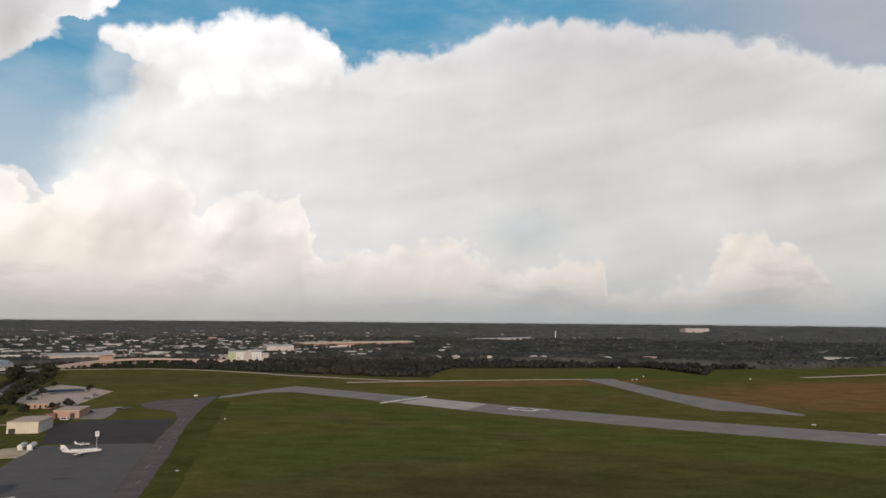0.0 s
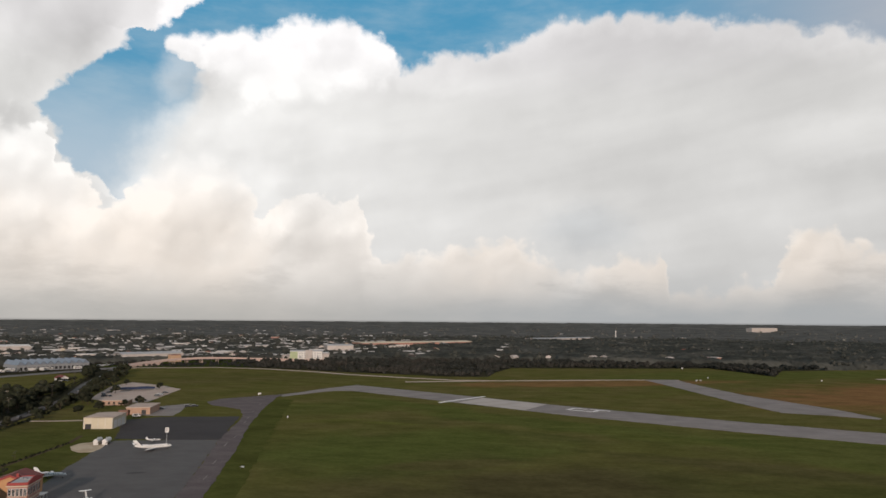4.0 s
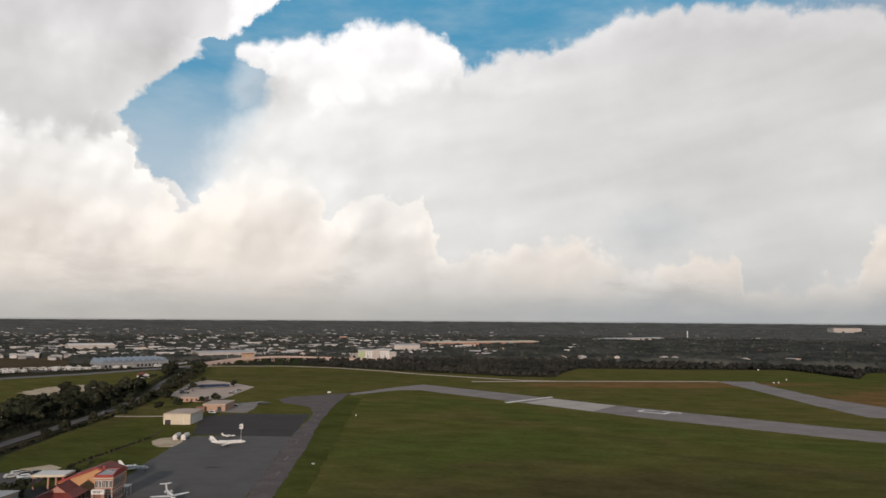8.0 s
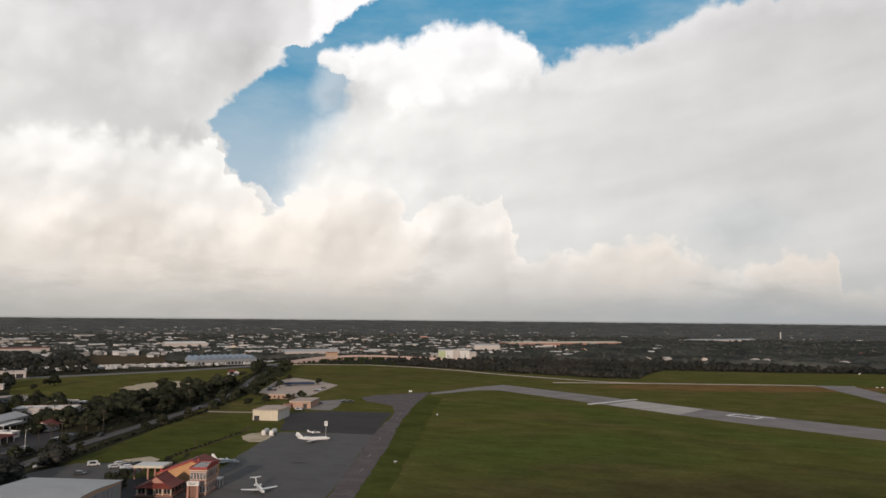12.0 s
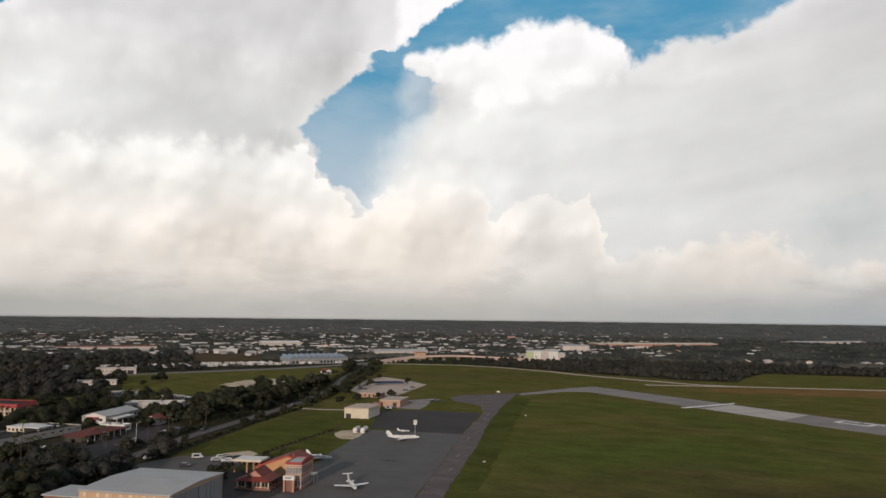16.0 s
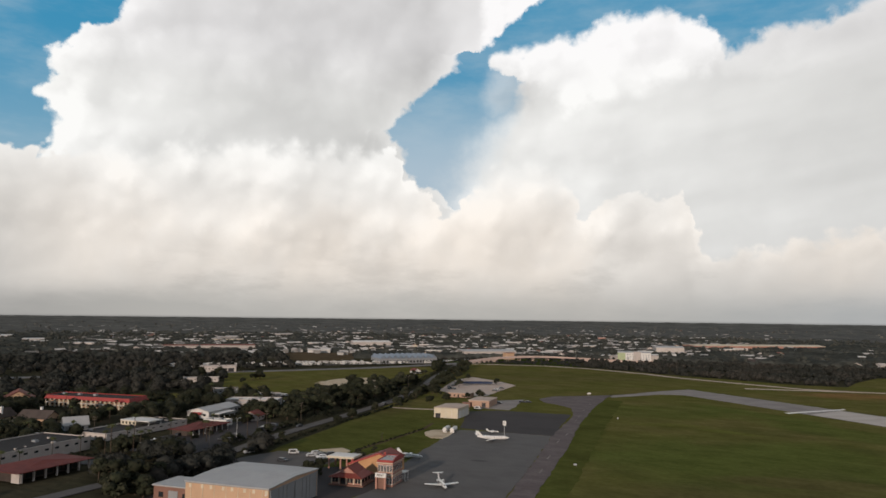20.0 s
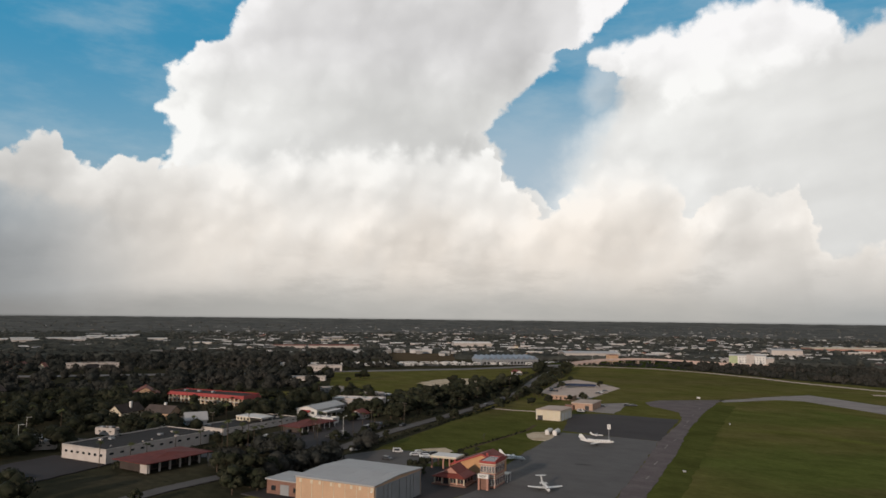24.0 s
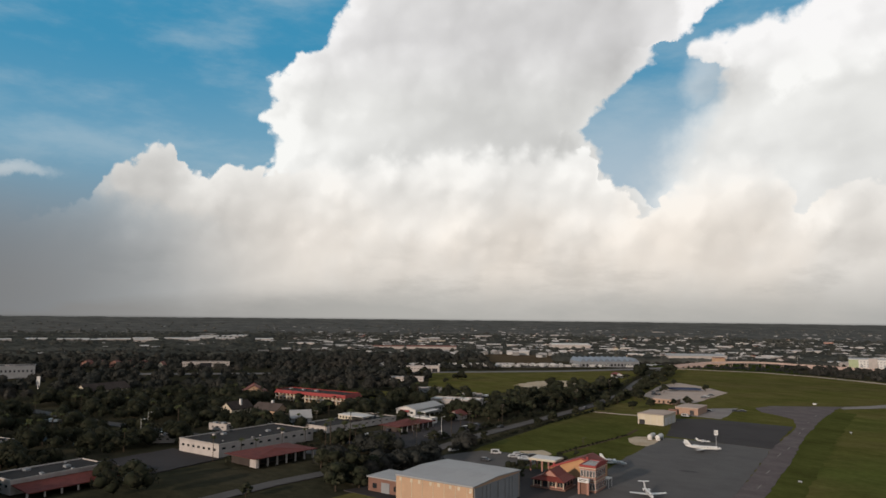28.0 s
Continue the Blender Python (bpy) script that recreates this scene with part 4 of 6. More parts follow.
for s in (-1, 1):
    for (x0, z0), (x1, z1) in (((6.4, 2.9), (3.0, 4.1)), ((3.0, 4.1), (0.0, 6.3))):
        part("roof_slope", plate([(s * x0, -5.6 if x0 > 4 else -3.6, z0), (s * x1, -3.6, z1), (s * x1, 5.2, z1), (s * x0, 5.4, z0)], 0.22, (s * 0.4, 0, 1)), M_REDROOF, pavilion, "curved dark red tile slope")
part("front_skirt", plate([(-6.4, -5.7, 2.9), (6.4, -5.7, 2.9), (3.0, -3.5, 4.1), (-3.0, -3.5, 4.1)], 0.22, (0, -0.4, 1)), M_REDROOF, pavilion, "red tile front skirt")
part("gable", plate([(-2.9, -3.4, 4.1), (2.9, -3.4, 4.1), (0, -3.4, 6.1)], 0.2, (0, 1, 0)), M_PINK, pavilion, "small lit salmon gable")
part("back_gable", plate([(-6.2, 5.1, 2.9), (6.2, 5.1, 2.9), (3.0, 5.1, 4.1), (0, 5.1, 6.2), (-3.0, 5.1, 4.1)], 0.2, (0, 1, 0)), M_PINK, pavilion)
part("ridge_cap", rod((0, -3.7, 6.4), (0, 5.4, 6.4), 0.2, n=8), M_TILE, pavilion)
for k in range(5):
    part("post", block(-5.7 + k * 2.85 - 0.16, -5.7 + k * 2.85 + 0.16, -4.75, -4.43, 0.5, 3.0), M_CREAM, pavilion)
for x in (-4.3, 1.4, 4.3):
    w = part("window", block(x - 1.0, x + 1.0, -4.42, -4.28, 1.0, 2.8), M_GLASS, pavilion)
    part("mullion", block(x - 0.05, x + 0.05, -4.47, -4.4, 1.0, 2.8), M_CREAM, w)
part("door", block(-2.3, -0.6, -4.42, -4.28, 0.5, 2.8), M_DARK, pavilion)
for y in (-2.6, 0.2, 3.0):
    part("window", block(5.48, 5.6, y - 0.8, y + 0.8, 1.1, 2.7), M_GLASS, pavilion)
canopy = thing("drive_canopy", -178.2, 228.4, AX, "flat white-roofed drive-through canopy on salmon columns", "canopy")
part("roof", block(-6.0, 5.5, -3.8, 4.4, 4.2, 4.9, 0.06), M_CREAM, canopy)
part("roof_top", block(-5.6, 5.1, -3.4, 4.0, 4.9, 5.0), M_WHITE, canopy, "pale grey roofing")
for x in (-5.4, -0.4, 4.6):
    for y in (-3.0, 3.0):
        part("column", block(x - 0.3, x + 0.3, y - 0.3, y + 0.3, 0, 4.2, 0.03), M_PINK, canopy)
porch = thing("apron_porch", -147.0, 223.6, AX, "small white flat porch on posts by the apron door", "porch")
part("roof", block(-1.2, 1.2, -2.0, 2.0, 2.9, 3.2, 0.04), M_WHITE, porch)
for x in (-1.0, 1.0):
    for y in (-1.7, 1.7):
        part("post", rod((x, y, 0), (x, y, 2.9), 0.09), M_WHITE, porch)

# cream shed and orange workshop
shed = thing("storage_shed", -216.4, 381.0, 10.0, "plain cream metal shed with a flat grey roof", "shed")
part("wall", block(-7.5, 7.5, -10.5, 10.5, 0, 5.7), M_CREAM, shed)
part("roof", gable_roof(15.0, 21.0, 5.7, 0.4, 0.3, 0.25), M_PALE, shed, "weathered grey roof")
part("door", block(-6.6, -3.4, -10.6, -10.45, 0, 2.6), M_DARK, shed, "dark low doorway")
for k in range(3):
    part("roller_door", block(7.46, 7.62, -8.5 + k * 6, -4.0 + k * 6, 0, 4.2), M_WHITE, shed, "pale roller door")
for k in range(5):
    part("rib", block(-7.4 + k * 3.7 - 0.06, -7.4 + k * 3.7 + 0.06, -10.56, -10.48, 0, 5.6), M_WHITE, shed)
shop = thing("workshop", -224.5, 438.5, 12.0, "low clay-coloured stucco workshop with a flat grey roof", "workshop")
part("wall", block(-7, 7, -11, 11, 0, 4.0), M_CLAY, shop)
part("roof", block(-7.4, 7.4, -11.4, 11.4, 4.0, 4.5, 0.05), M_PALE, shop)
part("porch_roof", hip_roof(7, 5, 3.0, 1.2, 0.3, 0.3), M_TILE, part("porch_wall", block(-10.5, -5, -14.6, -11.0, 0, 3.0), M_BRICK, shop, "shaded brick porch"))
part("door", block(2, 4.6, -11.12, -10.98, 0, 2.8), M_DARK, shop)
club = thing("club_building", -262.0, 474.0, 12.0, "low clay-coloured building with a pale roof beside the car park", "building")
part("wall", block(-9, 9, -5, 5, 0, 3.0), M_CLAY, club)
part("roof", block(-9.5, 9.5, -5.5, 5.5, 3.0, 3.4, 0.05), M_PALE, club, "pale flat roof")
windows(club, -8, 8, -5.0, 0.6, 2.2, 5, fill=0.35)
tent = thing("shade_roof", -297.0, 568.0, 32.0, "long dark blue shade canopy over parked cars", "canopy")
part("canvas", hip_roof(27, 6.5, 1.9, 0.9, 0.2, 0.9, -0.3), M_NAVY, tent)
part("valance", block(-13.6, 13.6, -3.5, -3.35, 1.0, 1.95), M_NAVY, tent, "hanging navy canvas edge")
for k in range(6):
    part("post", rod((-13 + k * 5.2, -2.7, 0), (-13 + k * 5.2, -2.7, 2.0), 0.1, n=6), M_STEEL, tent)
    part("post", rod((-13 + k * 5.2, 2.7, 0), (-13 + k * 5.2, 2.7, 2.0), 0.08, n=6), M_STEEL, tent)


# ---- fuel tanks, sign, small airfield things ----
def fuel_tank():
    t = thing("fuel_tank", 0, 0, 0, "white horizontal fuel tank on steel saddles", "fuel tank", "fuel tanks")
    part("tank", lathe([(-3.9, 0.8, 1.6, 1), (-3.7, 1.12, 1.6, 1), (3.7, 1.12, 1.6, 1), (3.9, 0.8, 1.6, 1)], 18), M_WHITE, t, smooth=False)
    for x in (-2.8, 2.8):
        part("saddle", block(x - 0.25, x + 0.25, -1.1, 1.1, 0, 1.0, 0.03), M_STEEL, t)
    part("manhole", rod((0, 0, 2.6), (0, 0, 3.0), 0.35, n=10), M_STEEL, t)
    part("pipe", rod((3.8, 0, 0.2), (3.8, 0, 1.2), 0.12, n=6), M_STEEL, t)
    return t


tank = fuel_tank()
tank.matrix_world = pose(-189.4, 328.0, 0, 0, 0, 104)
copy_thing(tank, pose(-185.5, 328.8, 0, 0, 0, 104))
sign = thing("pole_sign", -157.9, 332.2, 25.0, "white square pole sign with a grey letter mark", "sign")
part("pole", rod((0, 0, 0), (0, 0, 5.4), 0.16, 0.12, 8), M_STEEL, sign)
board = part("board", block(-0.85, 0.85, -0.15, 0.15, 5.3, 7.6, 0.04), M_WHITE, sign)
part("mark", block(-0.5, 0.5, -0.19, -0.15, 6.85, 7.1), M_GREYWALL, board)
part("mark", block(-0.5, 0.5, -0.19, -0.15, 6.1, 6.35), M_GREYWALL, board)
part("mark", block(-0.5, -0.25, -0.19, -0.15, 6.1, 7.1), M_GREYWALL, board)


def field_box(x, y, rz, w, h, label):
    b = thing("field_box", x, y, rz, label, "equipment box")
    w, h = w * 0.5, h * 0.6
    part("body", block(-w / 2, w / 2, -0.8, 0.8, 0.4, h, 0.05), M_WHITE, b)
    for k in (-w / 2 + 0.3, w / 2 - 0.3):
        part("leg", block(k - 0.1, k + 0.1, -0.3, 0.3, 0, 0.4), M_STEEL, b)
    return b


field_box(-187, 548, 15, 5.0, 2.2, "white airfield marker board on short legs in the grass")
field_box(-128, 427, 15, 1.6, 1.2, "small white equipment box in the grass")
field_box(226, 916, 0, 4.0, 2.4, "white equipment cabinet near the far woods")
field_box(195, 735, 0, 3.0, 1.6, "small white runway sign by the paving")
field_box(200, 738, 0, 3.0, 1.6, "small white runway sign by the paving")
field_box(324, 755, 0, 2.4, 1.6, "small pale sign in the dry grass")
field_box(218, 423, -30, 5.0, 1.2, "low pale runway sign in the grass")
field_box(-103, 284, 10, 2.6, 0.9, "low pale taxiway sign in the unmown grass")
field_box(217, 773, 0, 1.6, 2.4, "white weather box on the grass")


# ---- aircraft ----
def jet(length, span, sweep, cruciform, label):
    """A twin-engined business jet, nose to +x, standing on its wheels."""
    j = thing("business_jet", 0, 0, 0, label, "aircraft", "parked jets")
    L, r = length, length * 0.050
    z = r + 0.75
    body = part("fuselage", lathe([(L * 0.5, 0.04, z - 0.25 * r, 1), (L * 0.485, r * 0.3, z - 0.2 * r, 1), (L * 0.45, r * 0.62, z - 0.1 * r, 1), (L * 0.40, r * 0.86, z, 1.02), (L * 0.34, r, z, 1.05),
                                   (-L * 0.12, r, z, 1.05), (-L * 0.28, r * 0.8, z + 0.15 * r, 1.03), (-L * 0.42, r * 0.42, z + 0.4 * r, 1), (-L * 0.5, 0.08, z + 0.6 * r, 1)], 16), M_JET, j, smooth=True)
    part("windscreen", block(L * 0.375, L * 0.425, -r * 0.72, r * 0.72, z + r * 0.45, z + r * 0.80, 0.05), M_GLASS, body, "dark cockpit glass")
    for s in (-1, 1):
        for k in range(5):
            part("cabin_window", rod((L * (0.26 - 0.075 * k), s * r * 0.9, z + 0.35 * r), (L * (0.26 - 0.075 * k), s * r * 1.0, z + 0.35 * r), 0.2, n=8), M_GLASS, body)
    half = span / 2
    for s in (-1, 1):
        back = sweep * half
        part("wing", plate([(L * 0.10, s * r * 0.7, z - r * 0.75), (-L * 0.08, s * r * 0.7, z - r * 0.75), (-L * 0.06 - back, s * half, z - r * 0.75 + half * 0.06),
                            (L * 0.015 - back, s * half, z - r * 0.75 + half * 0.06)], 0.15), M_JET, j)
    fin = 4.0 if cruciform else 3.3
    tail = part("tail_fin", plate([(-L * 0.30, 0, z + r * 0.6), (-L * 0.49, 0, z + r * 0.6), (-L * 0.545, 0, z + r * fin), (-L * 0.455, 0, z + r * fin)], 0.2, (0, 1, 0)), M_JET, j)
    tz = z + (r * 2.2 if cruciform else r * fin)
    tx = -L * (0.44 if cruciform else 0.46)
    for s in (-1, 1):
        part("tailplane", plate([(tx, 0, tz), (tx - L * 0.10, 0, tz), (tx - L * 0.115, s * span * 0.155, tz), (tx - L * 0.055, s * span * 0.155, tz)], 0.13), M_JET, tail)
        e = part("engine", lathe([(-L * 0.10, r * 0.38, 0, 1), (-L * 0.11, r * 0.48, 0, 1), (-L * 0.2, r * 0.5, 0, 1), (-L * 0.28, r * 0.33, 0, 1)], 12), M_JET, j, smooth=True)
        e.location = (0, s * r * 1.5, z + r * 0.55)
        part("intake", rod((-L * 0.098, 0, 0), (-L * 0.106, 0, 0), r * 0.34, n=12), M_DARK, e, "dark engine intake")
        g = part("main_gear", rod((-L * 0.02, s * span * 0.14, 0.3), (-L * 0.02, s * span * 0.14, z - r * 0.7), 0.08, n=6), M_STEEL, j)
        part("tyre", rod((-L * 0.02, s * span * 0.14 - 0.12, 0.3), (-L * 0.02, s * span * 0.14 + 0.12, 0.3), 0.3, n=12), M_RUBBER, g)
    g = part("nose_gear", rod((L * 0.38, 0, 0.22), (L * 0.38, 0, z - r * 0.7), 0.07, n=6), M_STEEL, j)
    part("tyre", rod((L * 0.38, -0.1, 0.22), (L * 0.38, 0.1, 0.22), 0.22, n=12), M_RUBBER, g)
    return j


jet(13.2, 12.2, 0.03, False, "white straight-winged business jet parked on the grey apron").matrix_world = pose(-129.8, 222.0, 0, 0, 0, -47)
jet(15.8, 15.0, 0.42, True, "large white swept-wing business jet parked by the pole sign").matrix_world = pose(-156.8, 317.0, 0, 0, 0, 32)
jet(12.0, 11.0, 0.42, True, "white business jet with grey trim parked beside the terminal").matrix_world = pose(-167.0, 258.6, 0, 0, 0, 4)
jet(6.4, 7.4, 0.05, True, "small white aircraft parked behind the larger jet").matrix_world = pose(-166.5, 336.5, 0, 0, 0, 20)


# ---- vehicles ----
def car(label, pale=True, van=False):
    c = thing("car", 0, 0, 0, label, "van" if van else "car", "parked cars")
    m = M_SILVERCAR if pale else M_DARKCAR
    h = 1.95 if van else 1.45
    prof = [(-2.3, 0.35), (2.3, 0.35), (2.35, 0.8), (1.5 if not van else 2.0, 0.98), (0.75 if not van else 1.4, h), (-1.6 if not van else -2.15, h), (-2.25, 0.95)]
    b = part("body", plate([(x, 0, z) for x, z in prof], 1.75, (0, 1, 0)), m, c)
    part("side_glass", block(-1.5, 0.9, -0.89, 0.89, 1.0, h - 0.12), M_GLASS, b)
    part("windscreen", plate([(1.42 if not van else 1.95, -0.75, 1.02), (1.42 if not van else 1.95, 0.75, 1.02), (0.86 if not van else 1.48, 0.68, h - 0.08), (0.86 if not van else 1.48, -0.68, h - 0.08)], 0.04, (1, 0, 0.6)), M_GLASS, b)
    for x in (-1.45, 1.45):
        for s in (-1, 1):
            part("wheel", rod((x, s * 0.72, 0.33), (x, s * 0.92, 0.33), 0.33, n=12), M_RUBBER, c)
    return c


pale_car = car("pale silver car parked on asphalt")
dark_car = car("dark car parked on asphalt", pale=False)
white_van = car("white van parked at the edge of the grass", van=True)
pale_car.matrix_world = pose(-203.5, 238.0, 0, 0, 0, 50)
dark_car.matrix_world = pose(-207.0, 224.0, 0, 0, 0, 10)
white_van.matrix_world = pose(-214, 238.5, 0, 0, 0, 40)
for ob, x, y, rz in ((pale_car, -205.5, 243.5, 50), (dark_car, -201.3, 243.0, 50), (dark_car, -199.0, 246.0, 50), (white_van, -217.5, 417.0, 10), (pale_car, -231.0, 229.0, 75), (dark_car, -220.0, 453.0, 20),
                     (dark_car, -209.0, 468.0, 30), (dark_car, -205.0, 470.0, 30), (pale_car, -195.0, 236.0, 50), (dark_car, -192.5, 234.0, 50), (pale_car, -198.5, 238.5, 230)):
    copy_thing(ob, pose(x, y, 0, 0, 0, rz))
rng = random.Random(5)
for i in range(58):
    if i < 4:
        k = 5 + 2 * i
        p = Vector(ROAD[k]).lerp(Vector(ROAD[k + 1]), rng.random())
        d = (Vector(ROAD[k + 1]) - Vector(ROAD[k])).normalized()
        side = rng.choice((-1, 1))
        q = p + Vector((-d.y, d.x)) * 2.6 * side
        copy_thing(dark_car if i != 3 else pale_car, pose(q.x, q.y, 0, 0, 0, math.degrees(math.atan2(d.y, d.x)) + (180 if side > 0 else 0)))
    else:
        x, y = rng.choice(((-360, 150), (-350, 205), (-352, 268), (-325, 326), (-385, 398), (-365, 395), (-345, 345), (-345, 375), (-365, 105)))
        copy_thing(rng.choice((pale_car, dark_car, white_van)), pose(x + rng.uniform(-16, 16), y + rng.uniform(-8, 8), 0, 0, 0, rng.choice((14, 104, 194))))


for i in range(13):
    u = rng.random()
    p = Vector((-284, 212)).lerp(Vector((-293, 246)), u) if i % 2 else Vector((-258, 216)).lerp(Vector((-276, 292)), u)
    copy_thing(rng.choice((pale_car, dark_car, dark_car)), pose(p.x, p.y, 0, 0, 0, 14 + 90 * (i % 3) + rng.uniform(-5, 5)))
# a row in the lot north of the side road
for i in range(11):
    p = Vector((-441, 108)).lerp(Vector((-428, 131)), i / 10)
    copy_thing((pale_car, dark_car, white_van)[i * 7 % 3], pose(p.x, p.y, 0, 0, 0, 150 + i * 5 % 7))
for i in range(13):
    u, v = rng.uniform(0, 1), rng.choice((0, 1, 2))
    p = Vector((-262, 488)).lerp(Vector((-318, 545)), u) if v == 0 else Vector((-258, 520)).lerp(Vector((-268, 572)), u) if v == 1 else Vector((-292, 508)).lerp(Vector((-326, 590)), u)
    copy_thing(rng.choice((pale_car, dark_car, dark_car, dark_car)), pose(p.x, p.y, 0, 0, 0, (130, 20, 70)[v] + rng.uniform(-4, 4)))


# ---- buildings of the town beside the airfield ----
def strip_shop(x, y, rz, w, d, h, label, awning=True, skin=None, top=None):
    """A long flat-roofed row; its front (lit) end faces -y, its long side faces +x."""
    b = thing("shop_row", x, y, rz, label, "building")
    part("wall", block(-w / 2, w / 2, -d / 2, d / 2, 0, h), skin or M_SHOP, b)
    part("roof", block(-w / 2 + 0.3, w / 2 - 0.3, -d / 2 + 0.3, d / 2 - 0.3, h, h + 0.1), top or M_FLATROOF, b)
    for a0, a1, b0, b1 in ((-w / 2, w / 2, -d / 2 - 0.15, -d / 2 + 0.3), (-w / 2, w / 2, d / 2 - 0.3, d / 2), (-w / 2 - 0.15, -w / 2 + 0.3, -d / 2, d / 2), (w / 2 - 0.3, w / 2 + 0.15, -d / 2, d / 2)):
        part("parapet", block(a0, a1, b0, b1, h - 0.3, h + 0.5), skin or M_SHOP, b)
    windows(b, -w / 2 + 1, w / 2 - 1, -d / 2, h * 0.5, h * 0.68, max(3, int(w / 3.4)), fill=0.4)
    n = int(d / 5)
    for i in range(n):
        yy = -d / 2 + (i + 0.5) * d / n
        part("window", block(w / 2 - 0.02, w / 2 + 0.1, yy - 0.9, yy + 0.9, h * 0.62, h * 0.78), M_GLASS, b)
    if awning:
        y0 = -d / 2
        part("awning", plate([(w / 2 + 0.2, y0, h * 0.74), (w / 2 + 11.0, y0, h * 0.46), (w / 2 + 11.0, d / 2, h * 0.46), (w / 2 + 0.2, d / 2, h * 0.74)], 0.3), M_OLDTILE, b, "long dark red tile awning")
        for i in range(n + 1):
            yy = -d / 2 + i * d / n
            part("post", block(w / 2 + 10.1, w / 2 + 10.6, yy - 0.25, yy + 0.25, 0, h * 0.46), skin or M_SHOP, b)
    lay = random.Random(int(abs(x) + abs(y)))
    for i in range(int(w * d / 150)):
        xx, yy, s = lay.uniform(-0.42, 0.42) * w, lay.uniform(-0.42, 0.42) * d, lay.uniform(0.3, 0.8)
        part("roof_vent", block(xx - s, xx + s, yy - s, yy + s * 0.6, h + 0.1, h + 0.3 + s * 0.6, 0.04), lay.choice((M_GREYWALL, M_SHOP, M_DARK)), b)
    for i in range(2):
        xx, yy = -w / 4 + i * w / 3, -d / 6 + i * d / 3
        part("roof_unit", block(xx - 1, xx + 1, yy - 1.0, yy + 1.0, h + 0.1, h + 0.9, 0.05), M_GREYWALL, b, "grey rooftop unit")
    return b


strip_shop(-302.7, 167.3, 11.5, 27, 55, 5.2, "long white shop row with lit end wall", awning=False)
arcade = thing("shop_arcade", -266.0, 157.5, 8, "low shop arcade under a red tile hip roof on pale posts", "building")
# dark shingle paint on this wall imitates the shade behind the posts
part("wall", block(-8.5, 4.5, -13.5, 14.5, 0, 3.6), M_DARKROOF, arcade, "recessed shop fronts, arcade shade put into the dark colour")
part("roof", hip_roof(19, 31, 3.7, 1.7, 0.6, 0.25), M_OLDTILE, arcade, "long red tile hip roof")
part("end_wall", block(4.5, 8.6, -14.2, -13.5, 0, 3.4), M_SHOP, arcade, "pale end wall")
for k in range(7):
    part("post", block(8.2, 8.8, -13.6 + k * 4.7, -13.0 + k * 4.7, 0, 3.7), M_SHOP, arcade, "pale square post")
    part("window", block(4.45, 4.6, -12.6 + k * 4.0, -9.8 + k * 4.0, 0.6, 2.6), M_GLASS, arcade)
strip_shop(-320.9, 238.0, 9, 20, 54, 2.9, "long white flat-roofed shop row with dark roof", awning=False)
penthouse = thing("rooftop_block", -325.4, 243.0, 9, "small cream rooftop block with a white flat canopy", "building", z=2.98)
part("wall", block(-5, 5, -6, 8, 0, 2.2), M_CREAM, penthouse)
part("roof", block(-5.3, 13.5, -6.3, 3.5, 2.2, 2.6, 0.04), M_WHITE, penthouse, "white flat canopy roof")
windows(penthouse, -4.6, 4.6, -6.0, 0.6, 1.7, 4, fill=0.45)
for y in (-5.6, 2.8):
    part("post", rod((12.8, y, 0), (12.8, y, 2.2), 0.09), M_WHITE, penthouse)
strip_shop(-304.0, 277.5, 14, 14, 6, 2.6, "low white store with a flat roof behind the restaurant", awning=False, skin=M_WHITE, top=M_WHITE)
strip_shop(-352.0, 352.0, 30, 34, 14, 3.6, "pale greenish-white warehouse with a low roof", awning=False, top=M_WHITE)
strip_shop(-338.0, 342.0, 30, 26, 9, 3.0, "low store with a pale flat roof beside parked cars", awning=False, top=M_SHOP)
strip_shop(-372.0, 382.0, 44, 22, 10, 3.0, "low store with a pale flat roof behind a tree row", awning=False, top=M_SHOP)
strip_shop(-424.0, 388.0, 48, 26, 12, 3.0, "low grey warehouse at the edge of the field", awning=False, skin=M_GREYWALL, top=M_PALE)
strip_shop(-508.0, 441.0, 44, 32, 12, 3.4, "pale flat-roofed hall among trees", awning=False, top=M_SHOP)
open_hall = strip_shop(-583.0, 530.0, 45, 36, 16, 5.6, "white hall with dark open bays among trees", awning=False, top=M_SHOP)
# dark plates on the wall imitate the shade inside the bays
for k in range(3):
    part("opening", block(-3 + k * 6.6, 2.6 + k * 6.6, -8.2, -7.95, 0.1, 3.8), M_DARK, open_hall, "dark panel drawn as bay shade")
strip_shop(-372.0, 76.0, 20, 20, 14, 3.2, "pale low shop beside a parking lot", awning=False)
strip_shop(-282.0, 78.0, 14, 16, 34, 4.5, "low shop row with a red tile awning", awning=True)
far_hall = strip_shop(-785.0, 375.0, 66, 52, 14, 5.2, "long white building with a dark panel for the shaded central opening", awning=False)
# a dark plate stands for the shade within
part("opening", block(-6, 6, -7.3, -6.9, 0.2, 4.4), M_DARK, far_hall, "dark panel for the shaded central opening")
# grey skin also imitates the weaker sunlight on this far block
strip_shop(-748.0, 166.0, 75, 46, 20, 11.0, "pale grey three-storey block among trees, cloud shade in its wall tone", awning=False, skin=M_GREYWALL)
strip_shop(-336.0, 140.0, 60, 12, 6, 3.0, "small white flat-roofed pavilion in a parking lot", awning=False)
strip_shop(-352.0, 178.0, 20, 12, 5, 3.0, "small white flat-roofed store in a parking lot", awning=False)


